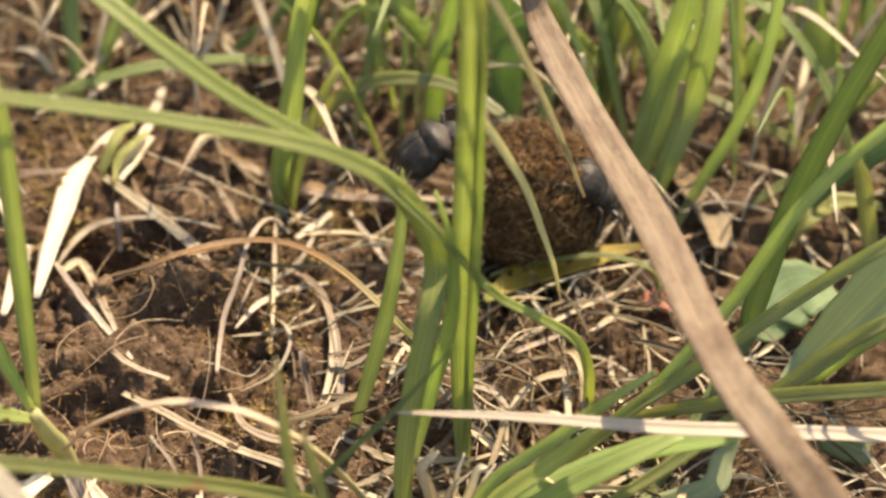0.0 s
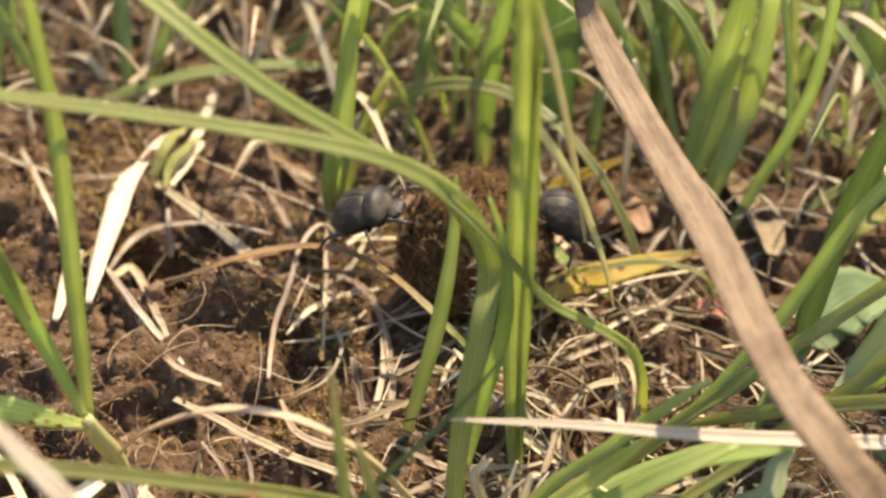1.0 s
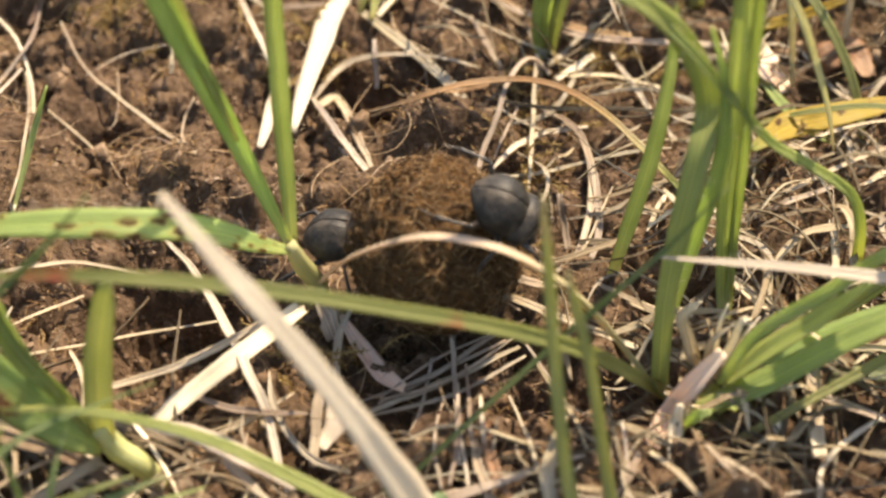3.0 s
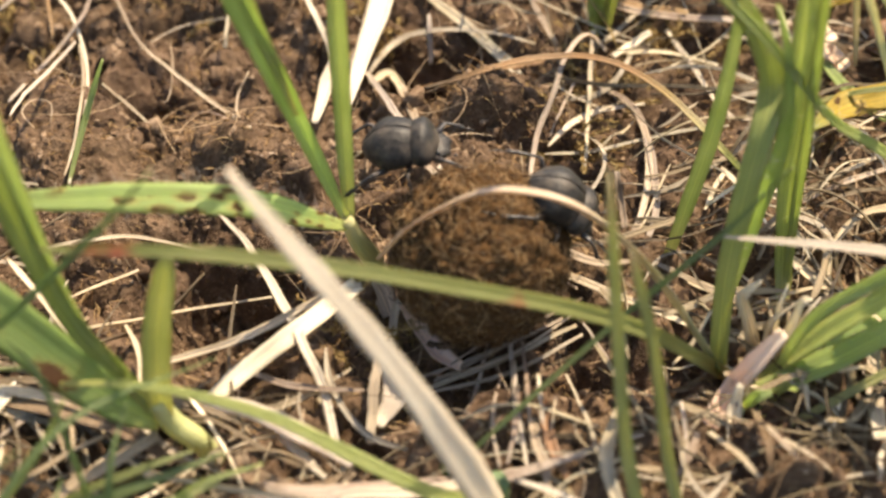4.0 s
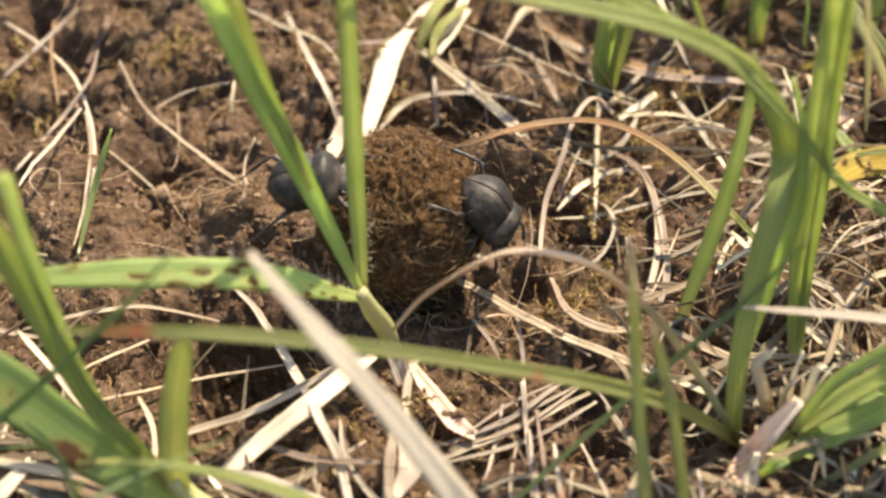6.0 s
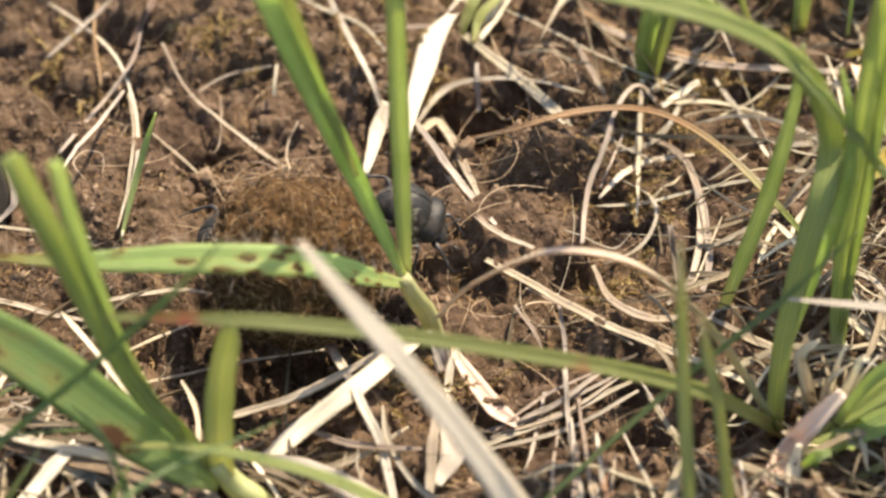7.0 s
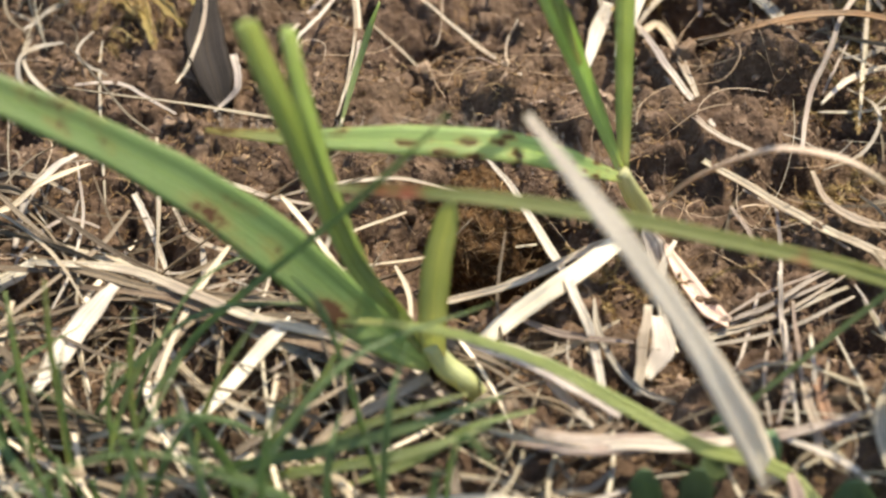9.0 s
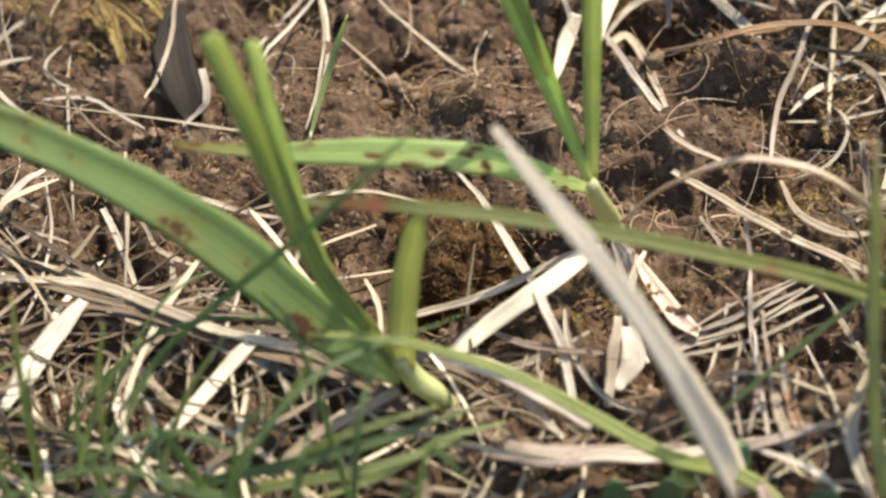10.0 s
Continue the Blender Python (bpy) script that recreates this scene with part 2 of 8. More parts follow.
def grain_material(name, dark, mid, light, scale, rough=0.85, bump=0.0003, spec=0.25):
    """An uneven natural surface in three shades; loose pieces differ by island."""
    n = Nodes(name)
    geo = n.add("ShaderNodeNewGeometry")
    fine = n.noise(scale, 5.0, 0.62)
    mixed = n.math("MULTIPLY_ADD", geo.outputs["Random Per Island"], 0.45, n.math("MULTIPLY_ADD", fine, 0.8, -0.12))
    n.link(n.ramp(mixed, (0.2, dark), (0.5, mid), (0.8, light)), n.bsdf.inputs["Base Color"])
    n.bsdf.inputs["Roughness"].default_value = rough
    n.bsdf.inputs["Specular IOR Level"].default_value = spec
    n.bump(fine, 0.8, bump)
    return n.mat


SOIL = soil_material()
CRUMB = grain_material("soil_crumb", (0.050, 0.029, 0.016), (0.125, 0.077, 0.045), (0.27, 0.19, 0.125), 1400)
MOSS = grain_material("golden_moss", (0.12, 0.07, 0.025), (0.27, 0.175, 0.065), (0.44, 0.33, 0.14), 700)
LITTER = leaf_material("straw_litter", (0.48, 0.395, 0.30), (0.52, 0.44, 0.345), (0.62, 0.55, 0.465), see=0.2, veins=5, rough=0.42, glow=(1.2, 1.1, 1.0), crease_shade=0.8, islands=1.0)
PALE_LITTER = leaf_material("pale_straw_litter", (0.48, 0.395, 0.30), (0.52, 0.44, 0.345), (0.62, 0.55, 0.465), see=0.2, veins=5, rough=0.42, glow=(1.2, 1.1, 1.0), crease_shade=0.8, islands=1.45)
FUZZ = grain_material("soil_fuzz", (0.10, 0.052, 0.022), (0.24, 0.135, 0.055), (0.42, 0.29, 0.14), 500, 0.7, 0.00005)
ROOT = grain_material("root_fibre", (0.20, 0.13, 0.07), (0.36, 0.25, 0.15), (0.55, 0.43, 0.30), 500, 0.6, 0.00005)
DUNG = grain_material("dung", (0.018, 0.009, 0.004), (0.06, 0.031, 0.012), (0.135, 0.074, 0.030), 1100, 0.9, 0.0009, 0.1)
FIBRE = grain_material("dung_fibre", (0.030, 0.015, 0.007), (0.10, 0.055, 0.024), (0.31, 0.20, 0.095), 900, 0.55, 0.00006)


def shell_material():
    n = Nodes("beetle_shell")
    fine, wide = n.noise(2600, 4.0, 0.6), n.noise(420, 4.0)
    colour = n.ramp(fine, (0.35, (0.010, 0.009, 0.008)), (0.7, (0.030, 0.026, 0.022)))
    colour = n.mix(n.ramp(wide, (0.48, (0, 0, 0)), (0.70, (0.7, 0.7, 0.7))), colour, (0.10, 0.079, 0.060))
    n.link(colour, n.bsdf.inputs["Base Color"])
    n.link(n.math("MULTIPLY_ADD", wide, 0.35, 0.33), n.bsdf.inputs["Roughness"])
    n.bsdf.inputs["Specular IOR Level"].default_value = 0.26
    n.bump(fine, 0.6, 0.0001)
    return n.mat


SHELL = shell_material()
LIMB = grain_material("beetle_leg", (0.012, 0.011, 0.011), (0.028, 0.024, 0.022), (0.075, 0.055, 0.042), 2000, 0.35, 0.0001, 0.5)
EYE = grain_material("beetle_eye", (0.004, 0.004, 0.004), (0.006, 0.006, 0.006), (0.01, 0.01, 0.01), 800, 0.12, 0.00001, 0.6)


# ---- mesh helpers ----
def ragged(faces):
    """Faces of mixed size as one row of indices and their counts."""
    return np.concatenate([np.asarray(f) for f in faces]), np.array([len(f) for f in faces])


def mesh_from(name, verts, faces, material, uvs=None, smooth=True):
    """A mesh from numpy vertices in metres and faces as ragged() gives them; uvs: one pair per vertex."""
    flat, counts = faces
    flat, counts = np.asarray(flat, dtype=np.int32), np.asarray(counts, dtype=np.int32)
    me = bpy.data.meshes.new(name)
    me.vertices.add(len(verts))
    me.vertices.foreach_set("co", np.asarray(verts, dtype=np.float32).ravel())
    me.loops.add(len(flat))
    me.loops.foreach_set("vertex_index", flat)
    me.polygons.add(len(counts))
    me.polygons.foreach_set("loop_start", np.concatenate([[0], np.cumsum(counts)[:-1]]).astype(np.int32))
    me.polygons.foreach_set("use_smooth", np.full(len(counts), smooth, dtype=bool))
    me.materials.append(material)
    if uvs is not None:
        layer = me.uv_layers.new(name="UVMap")
        layer.data.foreach_set("uv", np.asarray(uvs, dtype=np.float32)[flat].ravel())
    me.update(calc_edges=True)
    return me


def lattice(ix, iy, seed):
    h = (ix.astype(np.int64) * 374761393 + iy.astype(np.int64) * 668265263 + seed * 974711) & 0x7FFFFFFF
    h = ((h ^ (h >> 13)) * 1274126177) & 0x7FFFFFFF
    return ((h ^ (h >> 16)) & 0xFFFF) / 65535.0


def value_noise(x, y, size, seed):
    """Smooth noise from 0 to 1, with bumps of that size."""
    x, y = np.asarray(x, float) / size, np.asarray(y, float) / size
    ix, iy = np.floor(x), np.floor(y)
    fx, fy = x - ix, y - iy
    fx, fy = fx * fx * fx * (fx * (6 * fx - 15) + 10), fy * fy * fy * (fy * (6 * fy - 15) + 10)
    a, b = lattice(ix, iy, seed), lattice(ix + 1, iy, seed)
    c, d = lattice(ix, iy + 1, seed), lattice(ix + 1, iy + 1, seed)
    return (a * (1 - fx) + b * fx) * (1 - fy) + (c * (1 - fx) + d * fx) * fy


def spline(points, per=7):
    """A smooth line through the points, with places along it from 0 to 1."""
    p = np.asarray(points, float)
    p = np.vstack([2 * p[0] - p[1], p, 2 * p[-1] - p[-2]])
    a, b, c, d = (q[:, None] for q in (p[:-3], p[1:-2], p[2:-1], p[3:]))
    s = (np.arange(per) / per)[None, :, None]
    out = 0.5 * (2 * b + (c - a) * s + (2 * a - 5 * b + 4 * c - d) * s**2 + (3 * b - a - 3 * c + d) * s**3)
    return np.vstack([out.reshape(-1, 3), p[-2]])


def ribbon(points, widths, fold=0.25, thick=0.10, twist=(0.0, 0.0), face=(0.0, -0.6, 0.8), across=5, per=7, rag=0.04, wobble=0.0, seed=0):
    """Vertices (mm), faces and uvs of a leaf blade: a folded strip with a top and an underside, along a smooth line."""
    line = spline(points, per)
    count = len(line)
    share = np.linspace(0, 1, count)
    wide = np.interp(share, np.linspace(0, 1, len(widths)), widths)
    wide = wide * (1 + rag * (2 * value_noise(share * 17, share * 0, 1.0, seed + 3) + 0.3 * value_noise(share * 60, share * 0, 1.0, seed + 4) - 1.15))
    tangent = np.gradient(line, axis=0)
    tangent /= np.linalg.norm(tangent, axis=1, keepdims=True) + 1e-9
    side = np.cross(tangent, np.asarray(face, float))
    weak = np.linalg.norm(side, axis=1) < 0.15
    side[weak] += np.array((0.3, 0, 0))
    side /= np.linalg.norm(side, axis=1, keepdims=True)
    up = np.cross(side, tangent)
    if wobble:
        drift = value_noise(share * 9, share * 0 + seed, 1.0, seed + 5) + 0.5 * value_noise(share * 23, share * 0, 1.0, seed + 6) - 0.75
        line = line + side * (drift * wobble * wide)[:, None]
    angle = np.radians(np.interp(share, (0, 1), twist))[:, None]
    side, up = side * np.cos(angle) + up * np.sin(angle), up * np.cos(angle) - side * np.sin(angle)
    u = np.linspace(-1, 1, across)
    bend = np.abs(u) ** 1.3 * fold
    half = wide[:, None, None] / 2
    top = line[:, None] + half * (u[None, :, None] * side[:, None] * np.cos(fold * 0.7) + bend[None, :, None] * up[:, None])
    keel = 1 + 1.5 * np.exp(-((u / 0.25) ** 2))
    low = top - (np.minimum(thick, wide * 0.3)[:, None, None] * keel[None, :, None]) * up[:, None]
    ring = np.concatenate([top, low[:, ::-1]], axis=1)
    n = 2 * across
    verts = ring.reshape(-1, 3)
    idx = np.arange(count * n).reshape(count, n)
    a, b = idx[:-1], idx[1:]
    faces = np.stack([a, np.roll(a, -1, 1), np.roll(b, -1, 1), b], -1).reshape(-1, 4)
    rows = np.concatenate([faces.ravel(), idx[0][::-1], idx[-1]]), np.concatenate([np.full(len(faces), 4), (n, n)])
    uu = np.concatenate([(u + 1) / 2, (u[::-1] + 1) / 2])
    uvs = np.stack(np.broadcast_arrays(uu[None, :], share[:, None]), -1).reshape(-1, 2)
    return verts, rows, uvs


def tube(points, widths, sides=6, per=6):
    """Vertices, faces and uvs of a round tapering stalk or limb along a smooth line."""
    line = spline(points, per)
    count = len(line)
    share = np.linspace(0, 1, count)
    wide = np.interp(share, np.linspace(0, 1, len(widths)), widths) / 2
    tangent = np.gradient(line, axis=0)
    tangent /= np.linalg.norm(tangent, axis=1, keepdims=True) + 1e-9
    ref = np.array((0.31, -0.52, 0.79))
    side = np.cross(tangent, ref)
    side /= np.linalg.norm(side, axis=1, keepdims=True) + 1e-9
    up = np.cross(side, tangent)
    ang = np.arange(sides) / sides * 2 * np.pi
    ring = line[:, None] + wide[:, None, None] * (np.cos(ang)[None, :, None] * side[:, None] + np.sin(ang)[None, :, None] * up[:, None])
    idx = np.arange(count * sides).reshape(count, sides)
    a, b = idx[:-1], idx[1:]
    faces = np.stack([a, np.roll(a, -1, 1), np.roll(b, -1, 1), b], -1).reshape(-1, 4)
    uvs = np.stack(np.broadcast_arrays((ang / 6.2832)[None, :], share[:, None]), -1).reshape(-1, 2)
    rows = np.concatenate([faces.ravel(), idx[0][::-1], idx[-1]]), np.concatenate([np.full(len(faces), 4), (sides, sides)])
    return ring.reshape(-1, 3), rows, uvs


class Heap:
    """Many small pieces gathered into one mesh."""

    def __init__(self):
        self.verts, self.flat, self.counts, self.uvs, self.count = [], [], [], [], 0

    def put(self, verts, faces, uvs=None):
        self.verts.append(np.asarray(verts))
        self.flat.append(faces[0] + self.count)
        self.counts.append(faces[1])
        self.uvs.append(np.zeros((len(verts), 2)) if uvs is None else uvs)
        self.count += len(verts)

    def make(self, name, material, smooth=True):
        faces = np.concatenate(self.flat), np.concatenate(self.counts)
        return mesh_from(name, np.concatenate(self.verts) * MM, faces, material, np.concatenate(self.uvs), smooth)


def part(name, mesh, parent, label=""):
    """Links a mesh as one part of a thing."""
    ob = new(name, mesh)
    ob.parent = parent
    return tagged(ob, label)


# ---- the ground: crumbly soil, with the burrow, a crevice and a few mounds ----
DIPS = [(-40.0, -16.5, 11.5, 11.0, 17.0), (-17.0, 23.0, 8.5, 5.5, 15.5), (-33.0, 21.0, 5.0, 4.5, 4.0), (-19.9, 22.6, 6.0, 5.0, 5.0), (-58.0, 14.0, 8.0, 3.5, 3.0), (8.0, -30.0, 9.0, 6.0, 4.0), (-12.0, -30.0, 9.0, 5.0, 4.5)]
# the last mound is an added rim that keeps sun off the burrow
MOUNDS = [(-8.8, 13.0, 6.4, 5.2, 7.5), (-36.0, 4.0, 9.0, 6.0, 3.0), (-18.0, 37.0, 10.0, 5.0, 3.2), (-66.0, 10.0, 10.0, 6.0, 2.6), (-92.0, 6.0, 9.0, 6.0, 2.5), (-6.0, -14.0, 8.0, 5.0, 2.0), (-26.0, -17.0, 5.0, 9.0, 3.0)]


def clods(x, y, size, seed):
    """Rounded crumbs piled side by side, of about that size: their height from 0 to 1."""
    x, y = x / size, y / size
    ix, iy = np.floor(x), np.floor(y)
    best = np.zeros_like(x)
    for dx in (-1, 0, 1):
        for dy in (-1, 0, 1):
            cx, cy = ix + dx, iy + dy
            lot = lattice(cx, cy, seed + 2)
            d = (x - cx - lattice(cx, cy, seed)) ** 2 + (y - cy - lattice(cx, cy, seed + 1)) ** 2
            wide = 0.42 + 0.4 * lot
            best = np.maximum(best, (0.35 + 0.65 * lot) * np.sqrt(np.maximum(0.0, 1 - d / wide)))
    return best


def ground_height(x, y):
    """Height of the soil in mm."""
    x, y = np.asarray(x, float), np.asarray(y, float)
    wx = x + 3.0 * (value_noise(x, y, 6.0, 41) - 0.5) + 0.8 * (value_noise(x, y, 1.3, 43) - 0.5)
    wy = y + 3.0 * (value_noise(x, y, 6.0, 42) - 0.5) + 0.8 * (value_noise(x, y, 1.3, 44) - 0.5)
    h = 3.0 * (value_noise(wx, wy, 23.0, 1) - 0.5) + 3.4 * (value_noise(wx, wy, 8.5, 2) - 0.5)
    clod = np.clip((value_noise(wx, wy, 7.0, 8) - 0.40) / 0.2, 0, 1)
    h += 2.6 * (clod * clod * (3 - 2 * clod) - 0.5)
    h += 4.4 * (clods(wx, wy, 6.5, 11) - 0.58) + 2.7 * (clods(wx, wy, 2.9, 15) - 0.55) + 1.25 * (clods(wx, wy, 1.35, 19) - 0.5)
    for cx, cy, rx, ry, deep in DIPS:
        r = ((wx - cx) / rx) ** 2 + ((wy - cy) / ry) ** 2
        h -= deep * np.exp(-(r ** (1.2 if deep > 16 else 2.2)))
    for cx, cy, rx, ry, high in MOUNDS:
        r = ((wx - cx) / rx) ** 2 + ((wy - cy) / ry) ** 2
        h += high * np.exp(-(r**1.4))
    near = np.clip(1.5 - np.hypot(x + 20, y - 10) / 200, 0, 1)
    return h * near


class Heights:
    """The soil's heights on an even grid, to look up one place at a time."""

    def __init__(self, low_x, low_y, step, nx, ny):
        self.low_x, self.low_y, self.step, self.nx, self.ny = low_x, low_y, step, nx, ny
        self.xs, self.ys = low_x + step * np.arange(nx), low_y + step * np.arange(ny)
        self.rows = ground_height(*np.meshgrid(self.xs, self.ys)).tolist()

    def at(self, x, y):
        u = min(max((x - self.low_x) / self.step, 0.0), self.nx - 1.001)
        v = min(max((y - self.low_y) / self.step, 0.0), self.ny - 1.001)
        i, j = int(u), int(v)
        a, b = u - i, v - j
        r, q = self.rows[j], self.rows[j + 1]
        return (r[i] * (1 - a) + r[i + 1] * a) * (1 - b) + (q[i] * (1 - a) + q[i + 1] * a) * b


FINE = Heights(-128.0, -70.0, 0.34, 642, 472)
COARSE = Heights(-150.0, -120.0, 1.4, 230, 230)


def soil(x, y):
    """Height of the soil in mm at one place."""
    return (FINE if -128 < x < 89 and -70 < y < 89 else COARSE).at(x, y)


def build_ground():
    out = 3.0 * np.cumsum(1.35 ** np.arange(30))
    xs = np.concatenate([(FINE.xs[0] - out)[::-1], FINE.xs, FINE.xs[-1] + out])
    ys = np.concatenate([(FINE.ys[0] - out)[::-1], FINE.ys, FINE.ys[-1] + out])
    gx, gy = np.meshgrid(xs, ys)
    gz = ground_height(gx, gy)
    nx, ny = len(xs), len(ys)
    idx = np.arange(nx * ny).reshape(ny, nx)
    faces = np.stack([idx[:-1, :-1], idx[:-1, 1:], idx[1:, 1:], idx[1:, :-1]], -1).reshape(-1, 4)
    me = mesh_from("ground", np.stack([gx, gy, gz], -1).reshape(-1, 3) * MM, (faces.ravel(), np.full(len(faces), 4)), SOIL)
    tagged(new("ground", me), "crumbly reddish-brown soil with pits and small mounds", "soil", kind="structure")


build_ground()


def plant(name, at, label, category="grass"):
    root = new(name)
    root.empty_display_size = 0.002
    root.location = Vector(at) * MM
    return tagged(root, label, category)


def blade(parent, points, widths, material, name="blade", label="", fold=0.25, **more):
    """One leaf blade of a plant."""
    origin = np.array(parent.location) / MM
    verts, faces, uvs = ribbon(points, widths, fold, seed=len(bpy.data.objects), **more)
    return part(name, mesh_from(name, (verts - origin) * MM, faces, material, uvs), parent, label)


def stalk(parent, points, widths, material, name="stem", label="", **more):
    origin = np.array(parent.location) / MM
    verts, faces, uvs = tube(points, widths, 8, **more)
    return part(name, mesh_from(name, (verts - origin) * MM, faces, material, uvs), parent, label)


def straw(points, widths, material, label, name="dry_straw", category="dry grass", fold=0.55, group="straws on the soil", per=4, face=(0.1, -0.25, 0.96), rag=0.08, wobble=0.10, **more):
    """A loose dead blade that lies on the soil or leans on other grass."""
    pts = np.asarray(points, float)
    origin = pts[0].copy()
    if max(widths) > 1.4:
        rag, wobble = min(rag, 0.05), 0.0
    verts, faces, uvs = ribbon(pts, widths, fold, per=per, face=face, rag=rag, wobble=wobble, seed=len(bpy.data.objects), **more)
    ob = new(name, mesh_from(name, (verts - origin) * MM, faces, material, uvs))
    ob.location = Vector(origin) * MM
    return tagged(ob, label, category, group)


def hairs(parent, points, widths, count, length, seed):
    """Fine hairs along the edges of a blade."""
    r = np.random.default_rng(seed)
    line = spline(points, 12)
    wide = np.interp(np.linspace(0, 1, len(line)), np.linspace(0, 1, len(widths)), widths)
    origin = np.array(parent.location) / MM
    heap = Heap()
    for _ in range(count):
        k = int(r.integers(1, len(line) - 1))
        t = line[k + 1] - line[k - 1]
        t = t / np.linalg.norm(t)
        side = np.cross(t, (0, -0.6, 0.8))
        side = side / np.linalg.norm(side) * (1 if r.random() < 0.7 else -1)
        if side[2] < 0 and r.random() < 0.6:
            side = -side
        start = line[k] + side * wide[k] * 0.47
        tip = start + (side + 0.5 * r.normal(size=3) + 0.2 * t) * length * r.uniform(0.5, 1.1)
        heap.put(*tube([start, (start + tip) / 2 + 0.05 * r.normal(size=3), tip], (0.075, 0.05, 0.015), 3, 2))
    heap.verts = [v - origin for v in heap.verts]
    ob = part("hairs", heap.make("hairs", WHITE), parent, "fine pale hairs along the blade")
    tagged(ob, kind="stuff")


# ---- grass plants and straws, placed to fit the camera's view, most heights guessed ----

# the tuft in the middle
tuft = plant("grass_tuft", (20.7, -21.3, 0.0), "green grass tuft with tall folded blades and dry sheaths", "grass")
blade(tuft, [(16.0, -26.8, -0.6), (16.0, -25.0, 10.3), (17.1, -22.5, 19.2), (18.6, -19.5, 26.3), (19.5, -15.7, 30.0), (17.6, -15.9, 36.0), (14.2, -17.3, 42.0), (9.4, -19.5, 47.0), (2.7, -21.5, 51.0), (-7.9, -23.6, 55.0), (-18.1, -25.1, 58.0), (-29.1, -25.2, 60.0)], (1.97, 2.22, 2.55, 2.78, 2.79, 2.67, 2.49, 2.14, 1.76, 1.55, 1.47, 1.24), ARCHING, fold=0.35, label='broad arching green blade')
hairs(tuft, [(16.0, -26.8, -0.6), (16.0, -25.0, 10.3), (17.1, -22.5, 19.2), (18.6, -19.5, 26.3), (19.5, -15.7, 30.0), (17.6, -15.9, 36.0), (14.2, -17.3, 42.0), (9.4, -19.5, 47.0), (2.7, -21.5, 51.0), (-7.9, -23.6, 55.0), (-18.1, -25.1, 58.0), (-29.1, -25.2, 60.0)], (1.97, 2.22, 2.55, 2.78, 2.79, 2.67, 2.49, 2.14, 1.76, 1.55, 1.47, 1.24), 160, 0.8, 7)
blade(tuft, [(23.6, -18.5, -0.2), (23.4, -14.8, 4.5), (22.4, -15.3, 19.0), (22.0, -16.5, 36.0), (21.2, -21.5, 54.0), (19.9, -29.8, 72.0), (18.7, -38.9, 84.0)], (1.31, 1.97, 2.26, 2.49, 2.63, 2.58, 2.26), GREEN, fold=0.4)
blade(tuft, [(24.2, -15.9, -1.9), (23.9, -15.0, 10.0), (23.5, -17.0, 27.0), (22.8, -20.0, 46.0), (21.4, -26.0, 66.0), (19.9, -32.3, 78.0)], (0.93, 1.16, 1.34, 1.25, 1.03, 0.77), BRIGHT, fold=0.5)
hairs(tuft, [(24.2, -15.9, -1.9), (23.9, -15.0, 10.0), (23.5, -17.0, 27.0), (22.8, -20.0, 46.0), (21.4, -26.0, 66.0), (19.9, -32.3, 78.0)], (0.93, 1.16, 1.34, 1.25, 1.03, 0.77), 110, 0.7, 6)
drooping_blade = blade(tuft, [(20.2, -22.0, 71.3), (22.1, -19.0, 65.2), (24.6, -15.0, 56.2), (27.0, -11.0, 46.2), (29.4, -7.0, 35.4), (31.5, -4.0, 24.3)], (1.1, 1.15, 1.1, 1.0, 0.85, 0.35), DROOPED, fold=0.45, label='pale drooping blade end')
blade(tuft, [(21.6, -17.0, 53.5), (22.9, -16.0, 49.7), (25.3, -14.0, 44.9), (28.8, -11.0, 37.2), (31.6, -8.0, 28.9), (34.1, -5.0, 20.7), (36.0, -2.0, 12.7)], (0.9, 1.1, 1.15, 1.05, 0.9, 0.7, 0.25), DROOPED, fold=0.5, label='pale drooping blade end')
blade(tuft, [(16.4, -19.7, -1.5), (19.3, -16.9, 12.0), (20.8, -17.5, 21.0), (21.2, -18.1, 28.0), (20.6, -18.0, 35.0), (18.6, -19.7, 43.0)], (1.31, 1.91, 1.92, 1.63, 1.07, 0.40), BRIGHT, fold=0.4)
blade(tuft, [(10.9, -11.0, -0.0), (12.8, -10.5, 8.7), (14.5, -10.5, 17.7), (15.6, -11.0, 27.4), (15.9, -12.0, 35.7), (15.7, -13.0, 40.8)], (1.1, 1.8, 1.9, 1.6, 1.1, 0.3), FAR_GREEN, fold=0.3)
blade(tuft, [(19.9, -25.1, 1.1), (18.7, -25.3, 5.7), (18.0, -25.4, 9.0), (19.8, -24.9, 11.0)], (1.23, 1.81, 1.79, 0.36), STRAW, fold=0.6, rag=0.25, name='sheath', label='pale tan curled sheath')
blade(tuft, [(21.8, -25.4, 2.8), (21.8, -26.1, 8.0), (22.6, -25.3, 11.0)], (0.61, 0.78, 0.24), WHITE, fold=0.6, name='sheath', label='bleached frayed sheath')
blade(tuft, [(20.7, -26.6, 3.1), (21.2, -26.9, 7.1), (23.4, -26.2, 9.0)], (0.73, 0.83, 0.18), STRAW, fold=0.6, name='sheath')
blade(tuft, [(17.8, -32.6, 0.8), (17.3, -32.6, 4.0), (16.0, -32.6, 5.0)], (0.96, 1.18, 0.35), FADING, fold=0.5, name='sheath', label='orange-brown sheath')
blade(tuft, [(17.0, -38.7, 0.8), (17.1, -35.8, 2.8), (17.6, -34.6, 5.4)], (1.52, 1.88, 0.82), WHITE, fold=0.6, name='sheath')
